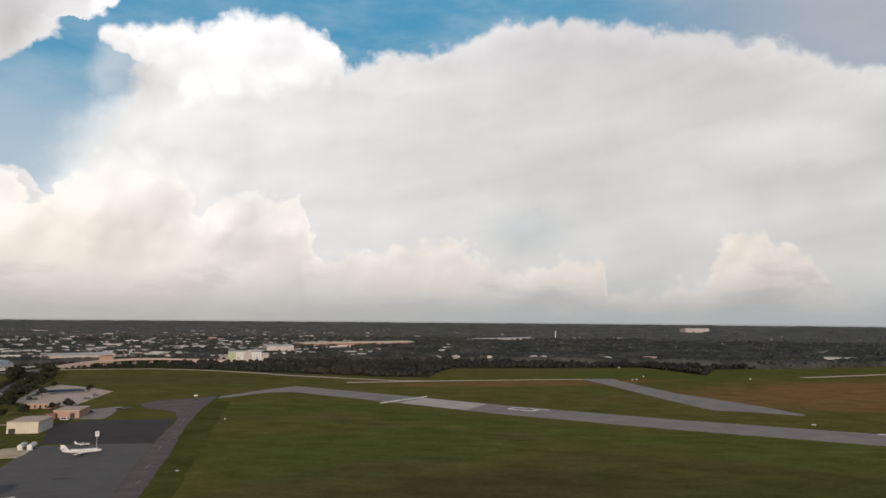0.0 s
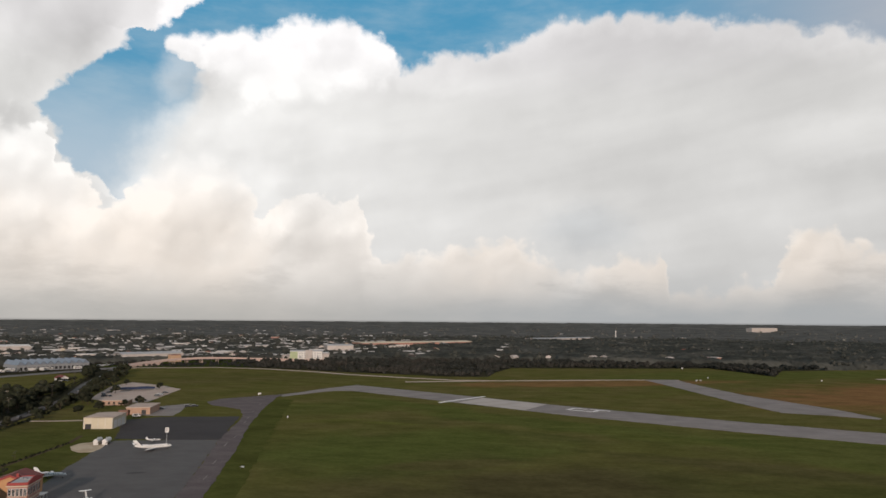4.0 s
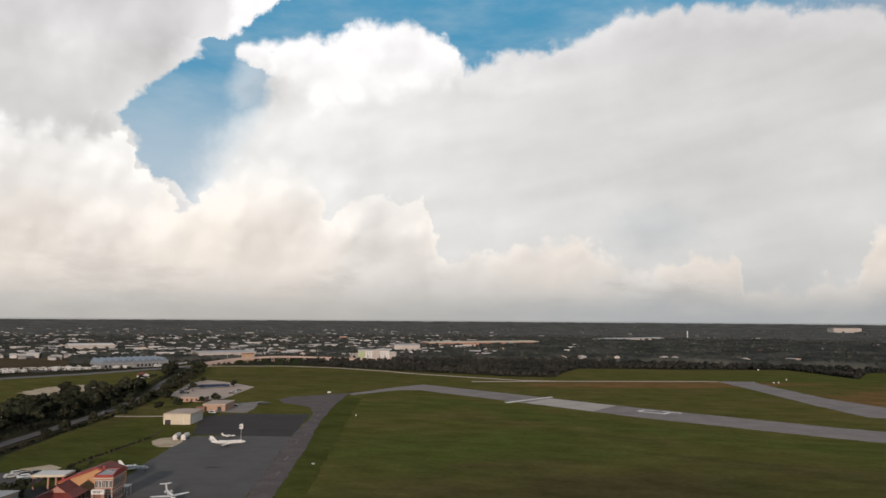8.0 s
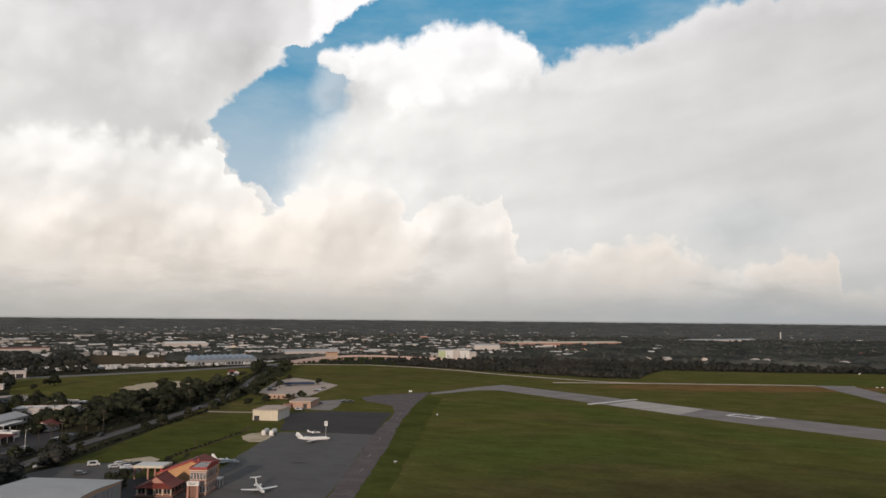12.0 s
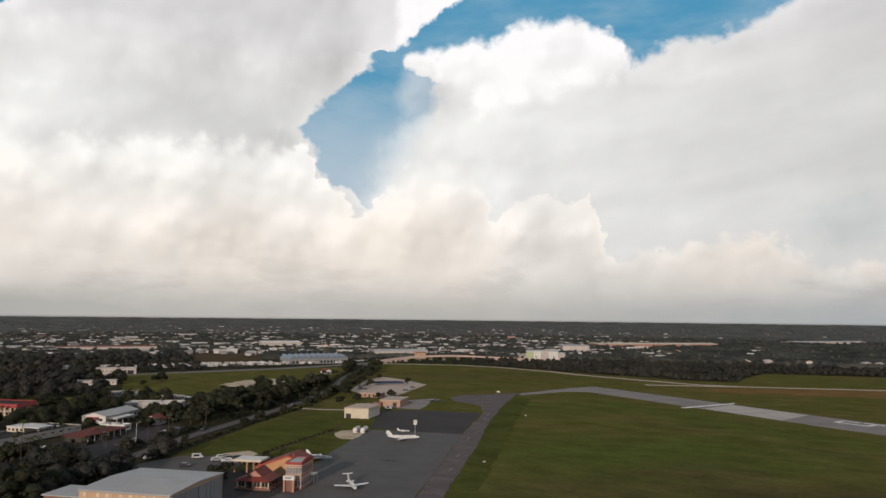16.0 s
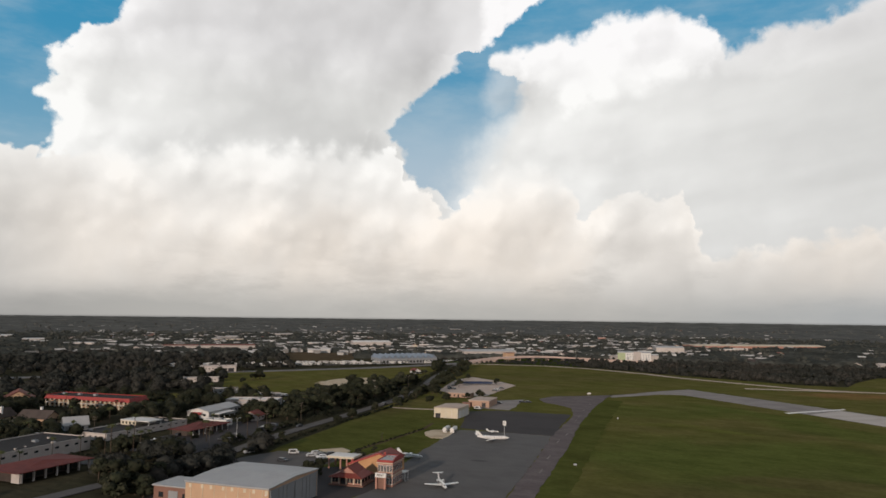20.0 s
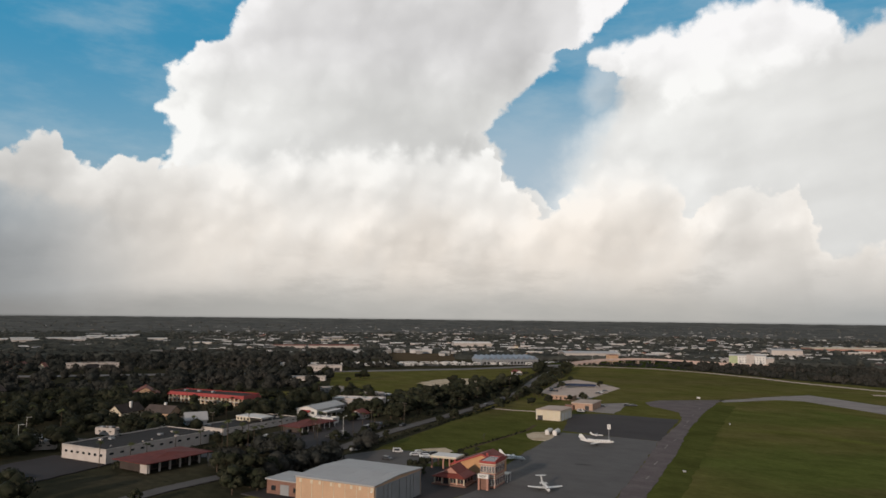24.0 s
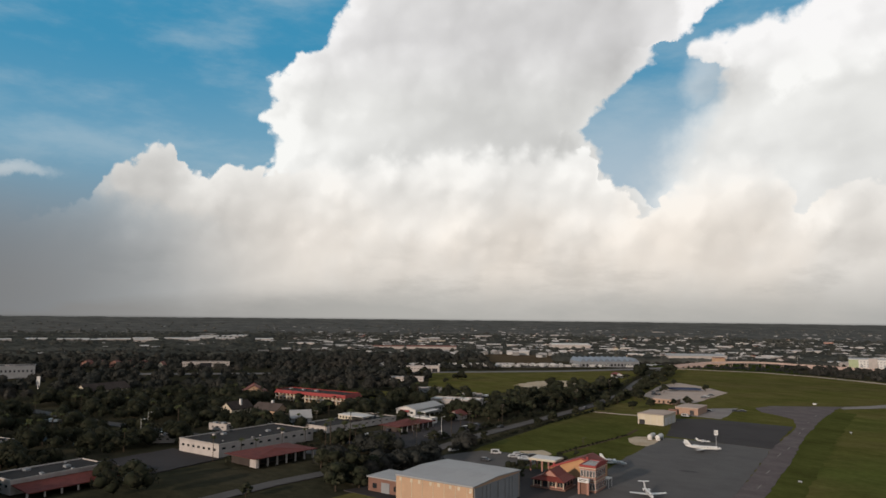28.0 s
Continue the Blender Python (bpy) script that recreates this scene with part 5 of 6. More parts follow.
def gable_house(x, y, rz, w, d, h, rise, wall, roof, label, chimney=False):
    b = thing("house", x, y, rz, label, "house")
    part("wall", gable_walls(w, d, h, rise), wall, b)
    part("roof", gable_roof(w, d, h + 0.1, rise, 0.6, 0.3), roof, b)
    n = max(2, int(w / 4))
    windows(b, -w / 2 + 0.6, w / 2 - 0.6, -d / 2, h * 0.35, h * 0.72, n, fill=0.4)
    for i in range(max(2, int(d / 5))):
        yy = -d / 2 + (i + 0.5) * d / max(2, int(d / 5))
        part("window", block(w / 2 - 0.02, w / 2 + 0.08, yy - 0.7, yy + 0.7, h * 0.35, h * 0.72), M_GLASS, b)
    part("door", block(-0.6, 0.6, -d / 2 - 0.09, -d / 2 + 0.02, 0, 2.1), M_DARK, b)
    if chimney:
        part("chimney", block(w * 0.2, w * 0.2 + 1.2, 0, 1.2, h, h + rise + 1.6, 0.04), M_WHITE, b, "white chimney")
    return b


white_hall = gable_house(-335.4, 302.5, 16, 14, 32, 3.7, 1.9, M_WHITE, M_GREYROOF, "white hall with a grey metal gable roof and red awning")
part("awning", plate([(-4, -16.2, 3.4), (3, -16.2, 3.4), (3, -18.2, 2.4), (-4, -18.2, 2.4)], 0.2), M_REDTRIM, white_hall, "red front awning")
part("side_canopy", block(7.0, 12.4, -14, 4, 2.4, 2.75, 0.05), M_WHITE, white_hall, "white side canopy")
for k in range(4):
    part("post", block(11.9, 12.2, -13.5 + k * 5.6, -13.2 + k * 5.6, 0, 2.4), M_WHITE, white_hall)
gable_house(-352.0, 226.0, -25, 11, 11, 2.6, 3.4, M_GREYWALL, M_GREYROOF, "house with a steep weathered grey gable roof")
gable_house(-402.0, 213.0, 20, 9, 18, 3.6, 3.8, M_CREAM, M_DARKROOF, "dark-roofed house with a lit cream gable", True)
gable_house(-385.0, 226.0, 110, 11, 18, 3.4, 3.4, M_TAN, M_DARKROOF, "dark-roofed house with a white chimney", True)
gable_house(-548.0, 184.0, 20, 12, 36, 5.0, 4.0, M_CREAM, M_DARKROOF, "long dark-roofed house with a lit cream gable")
gable_house(-470.0, 262.0, 60, 18, 20, 4.5, 5.0, M_TAN, M_TILE, "brown-roofed house among trees")
gable_house(-770.0, 318.0, 53, 7, 12, 4.0, 4.2, M_CREAM, M_TILE, "small church-like house with a cream gable")
gable_house(-408.0, 640.0, 52, 8, 13, 2.6, 2.2, M_WHITE, M_REDROOF, "white house with a dark red roof by the road")
gable_house(-302.0, 302.0, 20, 9, 9, 2.6, 2.2, M_SHOP, M_REDROOF, "white house with a red roof beside the road")
for k in range(5):
    gable_house(-852 + 9 * k, 268 + 12 * k, 54 + 8 * (k % 2), 10, 14, 4, 3, M_PINK, M_TILE, "terracotta-roofed house in a far row")

# red motel
motel = thing("motel", -423.0, 284.0, 14, "long motel with a red mansard and cream gallery columns", "motel")
part("wall", block(-37, 37, -5, 8, 0, 6.0), M_TAN, motel)
part("mansard", plate([(-38, -7.6, 5.4), (38, -7.6, 5.4), (37, -6.6, 7.7), (-37, -6.6, 7.7)], 0.25, (0, -1, 0.4)), M_REDTRIM, motel, "weathered red mansard roof")
part("mansard", plate([(-38, 10.0, 5.2), (38, 10.0, 5.2), (37, 8.8, 8.2), (-37, 8.8, 8.2)], 0.25, (0, 1, 0.4)), M_REDTRIM, motel, "weathered red mansard roof")
for s in (-1, 1):
    part("mansard", plate([(s * 38, -7.6, 5.2), (s * 38, 10.0, 5.2), (s * 37, 8.8, 8.2), (s * 37, -6.4, 8.2)], 0.25, (s, 0, 0.4)), M_REDTRIM, motel, "weathered red mansard roof")
part("roof", block(-37, 37, -6.4, 8.8, 7.2, 7.6), M_FLATROOF, motel, "flat roof top")
part("gallery", block(-37, 37, -7.0, -5, 2.8, 3.1), M_WHITE, motel, "white gallery deck")
for k in range(19):
    part("column", block(-37 + k * 4.1 - 0.45, -37 + k * 4.1 + 0.45, -7.1, -6.5, 0, 5.6), M_CREAM, motel)
for k in range(18):
    x = -35 + k * 4.1
    for z in (0.2, 3.2):
        part("door", block(x - 0.6, x + 0.6, -5.1, -4.98, z, z + 2.1), M_DARK, motel)
        part("window", block(x + 0.9, x + 2.3, -5.1, -4.98, z + 0.8, z + 2.0), M_GLASS, motel)
for k in range(3):
    part("roof_unit", block(-30 + k * 14, -27.5 + k * 14, 0, 2.2, 7.6, 8.7, 0.05), M_GREYWALL, motel, "grey rooftop unit")

motel.scale = (0.86, 1.0, 0.92)

inn = thing("restaurant", -293.5, 256.5, 9, "low restaurant under a long red tile roof", "restaurant")
# shade under the eaves is put into the wall colour
part("wall", block(-5.5, 5.5, -14, 14, 0, 2.8), M_DARKROOF, inn, "walls in dark brown for the shade below the eaves")
part("roof", hip_roof(12.5, 30, 2.8, 2.2, 0.8, 0.2), M_OLDTILE, inn, "long red tile hip roof")
for k in range(7):
    part("post", block(6.6, 6.85, -13.2 + k * 4.4 - 0.12, -13.2 + k * 4.4 + 0.12, 0, 2.8), M_WHITE, inn)
    part("window", block(5.45, 5.58, -13.4 + k * 3.9, -11.6 + k * 3.9, 0.9, 2.3), M_GLASS, inn)

pylon = thing("pylon_sign", -628, 162, 50, "tall white pylon sign among trees", "sign")
part("post", block(-0.5, 0.5, -0.4, 0.4, 0, 3.0), M_STEEL, pylon)
part("panel", block(-1.3, 1.3, -0.5, 0.5, 2.6, 9.6, 0.06), M_WHITE, pylon)

# blue-roofed works with a saw-tooth roof
works = thing("factory", -508, 772, 54, "pale factory with a blue saw-tooth metal roof", "factory")
part("wall", block(-38, 38, -14, 26, 0, 6.5), M_GREYWALL, works)
for k in range(10):
    x = -38 + k * 7.6
    part("roof_bay", plate([(x, -15, 6.6), (x + 3.8, -15, 9.6), (x + 7.6, -15, 6.6)], 0.1, (0, 1, 0)), M_BLUE, works)
    part("roof_slope", plate([(x, -15.4, 6.6), (x + 3.8, -13, 10.2), (x + 3.8, 26, 11.2), (x, 26, 6.8)], 0.25), M_BLUE, works)
    part("roof_slope", plate([(x + 7.6, -15.4, 6.6), (x + 3.8, -13, 10.2), (x + 3.8, 26, 11.2), (x + 7.6, 26, 6.8)], 0.25), M_BLUE, works)
windows(works, -36, 36, -14, 1.0, 4.0, 16, mat=M_DARK)


def warehouse(x, y, rz, w, d, h, wall, roof, label):
    b = thing("warehouse", x, y, rz, label, "warehouse", "far warehouses")
    part("wall", block(-w / 2, w / 2, -d / 2, d / 2, 0, h), wall, b)
    part("roof", gable_roof(w, d, h, min(2.0, d * 0.05), 0.4, 0.4, "x"), roof, b)
    n = max(3, int(w / 9))
    windows(b, -w / 2 + 2, w / 2 - 2, -d / 2, h * 0.1, h * 0.42, n, "opening", mat=M_GREYWALL, fill=0.3)
    return b


warehouse(-798, 1092, 45, 70, 40, 11, M_SHOP, M_WHITE, "large off-white warehouse with a pale roof")
warehouse(-500, 985, 46, 84, 40, 8, M_SHOP, M_GREYROOF, "white warehouse with a vaulted pale roof")
lime_block = warehouse(-283, 1030, 12, 46, 24, 11.5, M_WHITE, M_GREYROOF, "white four-storey block beyond the woods")
part("panel", block(-22.9, -12, -12.3, -11.95, 0.5, 11), M_LIME, lime_block, "pale lime wall panel")
for level in (2.0, 5.0, 8.0):
    windows(lime_block, -11, 22, -12.0, level, level + 1.3, 9, mat=M_GREYWALL, fill=0.5)
part("wing", block(23, 33, -8, 8, 0, 8.0, 0.05), M_SHOP, lime_block, "lower pale wing")
part("stair_block", block(-1, 9, -13, -9, 0, 13.2), M_SHOP, lime_block, "pale stair block above the roof")
warehouse(-286, 1250, 24, 46, 36, 12, M_SHOP, M_GREYROOF, "white warehouse with a pale roof")
warehouse(-190, 1575, 38, 280, 50, 8, M_PINK, M_CREAM, "very long cream shopping centre with a terracotta roof edge")
warehouse(170, 2030, 45, 250, 40, 8, M_SHOP, M_GREYROOF, "long pale building far in the woods")
warehouse(1330, 3760, 25, 165, 40, 24, M_SHOP, M_SHOP, "far pale pink hotel block on the horizon")
warehouse(-918, 853, 51, 86, 26, 8, M_SHOP, M_TILE, "long white shopping centre with a red tile roof")
warehouse(-981, 809, 51, 54, 22, 7, M_SHOP, M_TILE, "white store with a red tile roof edge")
warehouse(-350, 1060, 54, 50, 10, 4, M_WHITE, M_GREYROOF, "low white sheds by the highway")
for x, y, w in ((-1600, 250, 60), (-1560, 325, 50), (-1570, 395, 40), (-1530, 452, 56), (-1480, 470, 30), (-1500, 520, 60), (-1440, 560, 44), (-1520, 585, 40), (-1490, 650, 60), (-1420, 640, 40), (-1510, 710, 44), (-1460, 740, 40), (-1600, 770, 44), (-1590, 825, 50), (-1640, 870, 40), (-1380, 790, 36)):
    warehouse(x, y, math.degrees(math.atan2(-x, y)) + 4, w, 22, 8, M_SHOP, M_WHITE, "long low white store far behind the trees")
warehouse(-436, 930, 54, 14, 9, 9, M_TAN, M_TILE, "small tan tower building beside the overpass")
chimney = thing("chimney_stack", 372, 2345, 0, "lone white chimney stack far in the woods", "chimney")
part("shaft", rod((0, 0, 0), (0, 0, 26), 1.5, 1.2, 12), M_WHITE, chimney)
part("rim", rod((0, 0, 25.4), (0, 0, 26.6), 1.5, 1.5, 12), M_GREYROOF, chimney)

# overpass
bridge = thing("overpass", 0, 0, 0, "salmon concrete highway overpass on piers", "bridge", kind="structure")
SPAN = [(-449, 820, 0.4), (-440, 848, 2.2), (-431, 872, 3.8), (-420, 890, 4.8), (-408, 904, 5.3), (-394, 918, 5.6), (-378, 932, 5.4), (-360, 946, 4.6), (-340, 962, 3.2), (-316, 976, 1.9), (-284, 990, 0.8), (-232, 1004, 0.3)]
for (x0, y0, z0), (x1, y1, z1) in zip(SPAN, SPAN[1:]):
    d = Vector((x1 - x0, y1 - y0)).normalized()
    n = Vector((-d.y, d.x)) * 8
    part("deck", plate([(x0 + n.x, y0 + n.y, z0), (x1 + n.x, y1 + n.y, z1), (x1 - n.x, y1 - n.y, z1), (x0 - n.x, y0 - n.y, z0)], 0.9), M_CONC, bridge)
    for s in (-1, 1):
        part("barrier", plate([(x0 + s * n.x, y0 + s * n.y, z0 + 0.4), (x1 + s * n.x, y1 + s * n.y, z1 + 0.4), (x1 + s * n.x, y1 + s * n.y, z1 + 1.1), (x0 + s * n.x, y0 + s * n.y, z0 + 1.1)], 0.35, (n.x, n.y, 0)), M_CONC, bridge)
    if min(z0, z1) > 3:
        for s in (-0.6, 0, 0.6):
            part("pier", rod((x1 + s * n.x, y1 + s * n.y, 0), (x1 + s * n.x, y1 + s * n.y, z1 - 0.4), 0.5, n=8), M_CONC, bridge)
    else:
        part("embankment", plate([(x0 - n.x * 1.05, y0 - n.y * 1.05, -0.2), (x1 - n.x * 1.05, y1 - n.y * 1.05, -0.2), (x1 - n.x * 1.05, y1 - n.y * 1.05, z1 - 0.3), (x0 - n.x * 1.05, y0 - n.y * 1.05, z0 - 0.3)], 0.4, (n.x, n.y, 0)), M_CONC, bridge)


# ---- poles ----
def street_pole(x, y, rz, h, label, arm=True):
    p = thing("utility_pole", x, y, rz, label, "pole", "poles along the road")
    part("pole", rod((0, 0, 0), (0, 0, h), 0.12, 0.08, 8), M_WOOD if not arm else M_STEEL, p)
    if arm:
        part("arm", rod((0, 0, h - 0.3), (2.4, 0, h), 0.07, n=6), M_STEEL, p)
        part("lamp_head", block(2.2, 3.0, -0.18, 0.18, h - 0.1, h + 0.1, 0.03), M_WHITE, p)
    else:
        for z in (h - 0.6, h - 1.7):
            part("crossarm", block(-1.2, 1.2, -0.08, 0.08, z, z + 0.15), M_WOOD, p)
        for k in (-1, 0, 1):
            part("insulator", rod((k, 0, h - 0.45), (k, 0, h - 0.2), 0.06, n=6), M_WHITE, p)
    return p


for k in (4, 5, 6, 8, 9, 11):
    a, b = Vector(ROAD[k]), Vector(ROAD[k + 1])
    d = (b - a).normalized()
    q = a + Vector((-d.y, d.x)) * 9
    street_pole(q.x, q.y, math.degrees(math.atan2(d.y, d.x)) + 90, 11, "wooden utility pole with crossarms by the road", False)
street_pole(-266, 255, 100, 9, "steel street lamp beside the road")
street_pole(-348, 135, 20, 10, "steel street lamp in a parking lot")
street_pole(-370, 147, 20, 10, "steel street lamp in a parking lot")
street_pole(-321, 216, 20, 10, "wooden utility pole with crossarms behind the shops", False)
street_pole(-174, 800, 20, 14, "tall wooden utility pole at the edge of the woods", False)


# ---- trees ----
def cards(centres, normals, sizes, gen):
    """Small bent leaf tufts at centres, facing roughly along normals: vertices and faces."""
    n = len(centres)
    nor = normals + gen.normal(0, 0.38, (n, 3))
    nor /= np.linalg.norm(nor, axis=1)[:, None] + 1e-9
    ref = gen.normal(0, 1, (n, 3))
    u = np.cross(nor, ref)
    u /= np.linalg.norm(u, axis=1)[:, None] + 1e-9
    v = np.cross(nor, u)
    s = sizes[:, None]
    dip = nor * s * 0.25
    p = np.stack([centres - u * s - dip, centres - v * s * 0.7, centres + u * s - dip, centres + v * s * 0.7 + dip * 0.6], 1)
    return p.reshape(-1, 3), np.arange(4 * n).reshape(-1, 4)


def mesh_of(name, verts, faces, material):
    me = bpy.data.meshes.new(name)
    me.from_pydata(verts.tolist(), [], faces.tolist() if hasattr(faces, "tolist") else faces)
    me.materials.append(material)
    return me


def ball_points(n, gen):
    p = gen.normal(0, 1, (n, 3))
    return p / np.linalg.norm(p, axis=1)[:, None]


def icosphere(level):
    bm = bmesh.new()
    bmesh.ops.create_icosphere(bm, subdivisions=level, radius=1.0)
    bm.verts.ensure_lookup_table()
    out = np.array([v.co[:] for v in bm.verts]), [[v.index for v in f.verts] for f in bm.faces]
    bm.free()
    return out


BALL_V, BALL_F = icosphere(2)
SEED_V, SEED_F = icosphere(1)


def soft(me):
    me.polygons.foreach_set("use_smooth", [True] * len(me.polygons))
    return me


def crown_mesh(seed, h, r, lobes, tufts, tuft):
    """Lumpy masses of foliage, ragged with small leaf tufts at their outsides."""
    gen = np.random.default_rng(seed)
    cs, ns, ss = [], [], []
    cores_v, cores_f = [], []
    for k in range(lobes):
        a = gen.uniform(0, 2 * math.pi)
        rad = r * (0.0 if k == 0 else gen.uniform(0.35, 0.78))
        c = np.array([rad * math.cos(a), rad * math.sin(a), h * (0.72 if k == 0 else gen.uniform(0.30, 0.74))])
        lr = r * (0.55 if k == 0 else gen.uniform(0.26, 0.46))
        d = ball_points(tufts, gen)
        d[:, 2] = np.where(d[:, 2] < -0.45, -d[:, 2], d[:, 2])
        cs.append(c + d * lr * gen.uniform(0.86, 1.14, (tufts, 1)) * np.array([1, 1, 0.8]))
        ns.append(d)
        ss.append(gen.uniform(0.5, 1.2, tufts) * tuft)
        base = len(BALL_V) * len(cores_v)
        cores_v.append(c + BALL_V * lr * gen.uniform(0.74, 1.02, (len(BALL_V), 1)) * np.array([1, 1, 0.8]))
        cores_f += [[base + i for i in f] for f in BALL_F]
    v, f = cards(np.concatenate(cs), np.concatenate(ns), np.concatenate(ss), gen)
    base = len(v)
    faces = f.tolist() + [[base + i for i in q] for q in cores_f]
    return soft(mesh_of("crown", np.concatenate([v] + cores_v), faces, M_LEAF))


def oak(seed, h, r):
    t = thing("tree", 0, 0, 0, "broad dark green oak with an uneven crown", "tree", "trees")
    gen = random.Random(seed)
    bm = rod((0, 0, -0.6), (0.1, 0, h * 0.42), 0.36, 0.24, 8)
    for k in range(5):
        a = k * 1.26 + gen.random()
        rod((0.1, 0, h * (0.28 + 0.03 * k)), (r * 0.55 * math.cos(a), r * 0.55 * math.sin(a), h * gen.uniform(0.5, 0.66)), 0.17, 0.06, 6, bm)
    part("trunk", bm, M_BARK, t)
    c = new("crown", crown_mesh(seed, h, r, 14, 60, 0.056 * h))
    c.parent = t
    return t


def palm(seed, h):
    t = thing("palm_tree", 0, 0, 0, "tall slim palm with a ragged crown", "palm tree", "palms")
    gen = random.Random(seed)
    lean = gen.uniform(-0.4, 0.4)
    bm = rod((0, 0, -0.6), (lean * 0.4, 0, h * 0.5), 0.2, 0.16, 7)
    rod((lean * 0.4, 0, h * 0.5), (lean, 0, h), 0.16, 0.13, 7, bm)
    part("trunk", bm, M_BARK, t)
    verts, faces = [], []
    for k in range(22):
        a, up = gen.uniform(0, 6.28), gen.uniform(-0.5, 0.9)
        L = gen.uniform(1.5, 2.3)
        dx, dy = math.cos(a), math.sin(a)
        pts = [(0, 0), (L * 0.5, L * 0.35 * up + 0.15), (L, L * 0.35 * up - 0.5)]
        for i, (q, z) in enumerate(pts):
            w = (0.12, 0.42, 0.08)[i]
            verts += [(lean + dx * q - dy * w, dy * q + dx * w, h + z - 0.1 * w), (lean + dx * q + dy * w, dy * q - dx * w, h + z - 0.1 * w)]
        b = len(verts) - 6
        faces += [(b, b + 1, b + 3, b + 2), (b + 2, b + 3, b + 5, b + 4)]
    c = new("crown", mesh_of("crown", np.array(verts), faces, M_PALM))
    c.parent = t
    return t


OAKS = [oak(11 + k, h, r) for k, (h, r) in enumerate(((11, 5.2), (9.5, 4.6), (12.5, 5.6), (8, 4.2), (10, 5.6), (6.5, 3.4)))]
PALMS = [palm(40 + k, h) for k, h in enumerate((9, 11, 7.5))]
TAKEN = []
for ob in list(scene.objects):
    if ob.parent is None and ob.type == "EMPTY" and ob.name.split(".")[0] not in ("tree", "palm_tree", "overpass", "car", "utility_pole"):
        size = max((max(abs(v) for v in c.bound_box[i]) for c in ob.children if c.type == "MESH" for i in (0, 6)), default=0)
        TAKEN.append((ob.matrix_world.translation.x, ob.matrix_world.translation.y, min(size * 0.8, 60) + 3))
WAYS = [(Vector(p), Vector(q), w) for way, w in ((ROAD, 8.5), (HIGHWAY, 14.0), ([(-233, 190), (-330, 165), (-420, 140), (-560, 110)], 8.0), ([s[:2] for s in SPAN], 16.0)) for p, q in zip(way, way[1:])]

# open ground, lawns and lots before the larger buildings
OPEN = [(Vector(p), half, reach) for p, half, reach in (((-298, 150), 16, 30), ((-316, 214), 14, 26), ((-282, 172), 28, 20), ((-300, 240), 28, 12), ((-334, 300), 18, 30), ((-421, 283), 36, 44), ((-402, 213), 7, 36), ((-548, 184), 7, 40), ((-785, 375), 26, 60), ((-283, 1028), 26, 70), ((-7, 1070), 7, 40), ((20, 1075), 5, 40), ((71, 1080), 7, 40), ((140, 1092), 6, 40), ((157, 1095), 5, 40), ((314, 1076), 6, 40), ((250, 1080), 4, 40),
                                                        ((-748, 166), 22, 80), ((-628, 162), 4, 60), ((-352, 352), 18, 30), ((-322, 142), 6, 40), ((-352, 178), 6, 30), ((-331, 241), 9, 40), 
                                                        ((-583, 530), 18, 56), ((-508, 441), 16, 34), ((-282, 78), 16, 40), ((-372, 76), 10, 30), ((-434, 117), 16, 26), ((-385, 226), 8, 30), ((-352, 226), 8, 30))]


def free(x, y, gap=0.0):
    if inside(x, y, SHOPYARD) or inside(x, y, SHOPFRONT) or inside(x, y, FORECOURT):
        return False
    if inside(x, y, FIELD) or inside(x, y, WESTFIELD) or inside(x, y, BACKLAWN):
        return False
    if any((x - a) ** 2 + (y - b) ** 2 < (c + gap) ** 2 for a, b, c in TAKEN):
        return False
    v = Vector((x, y))
    for p, half, reach in OPEN:
        d = -p.normalized()
        s = (v - p).dot(d)
        if 0 < s < reach + gap and abs((v - p).dot(Vector((-d.y, d.x)))) < half + gap:
            return False
    for p, q, w in WAYS:
        d = q - p
        s = max(0, min(1, (v - p).dot(d) / d.length_squared))
        if (v - p - d * s).length < w + gap:
            return False
    return True


first = set()


def plant(kinds, x, y, scale, rz):
    ob = kinds
    m = pose(x, y, 0, 0, 0, rz) @ Matrix.Scale(1, 4)
    if ob.name not in first:
        first.add(ob.name)
        ob.matrix_world = m
        ob.scale = (scale, scale, scale)
        return ob
    c = copy_thing(ob, m)
    c.scale = (scale, scale, scale)
    return c


rng = random.Random(21)


def beside(s, off):
    """A place `off` metres left of the road, s counted in its joints."""
    i = int(s)
    a, b = Vector(ROAD[i]), Vector(ROAD[i + 1])
    d = (b - a).normalized()
    return a.lerp(b, s - i) + Vector((-d.y, d.x)) * off


# the dark rows along the road
made = tries = 0
while made < 96 and tries < 4000:
    tries += 1
    s = rng.uniform(6.2, 12.6)
    q = beside(s, rng.uniform(9, 52 if s < 10 else 26))
    if not any((q.x - a) ** 2 + (q.y - b) ** 2 < c * c for a, b, c in TAKEN) and not inside(q.x, q.y, WESTFIELD):
        made += 1
        plant(rng.choice(OAKS[:5]), q.x, q.y, rng.uniform(0.8, 1.15), rng.uniform(0, 360))
for k in range(22):
    q = beside(rng.uniform(9.3, 12.5), rng.uniform(-22, -9))
    plant(rng.choice(OAKS[1:5]), q.x, q.y, rng.uniform(0.6, 0.95), rng.uniform(0, 360))
for k in range(24):
    q = beside(rng.uniform(3.0, 9.0), rng.choice((-1, 1)) * rng.uniform(7.5, 10.5))
    if not any((q.x - a) ** 2 + (q.y - b) ** 2 < c * c for a, b, c in TAKEN):
        plant(rng.choice(OAKS), q.x, q.y, rng.uniform(0.3, 0.6), rng.uniform(0, 360))
# between the houses west of the road
made = 0
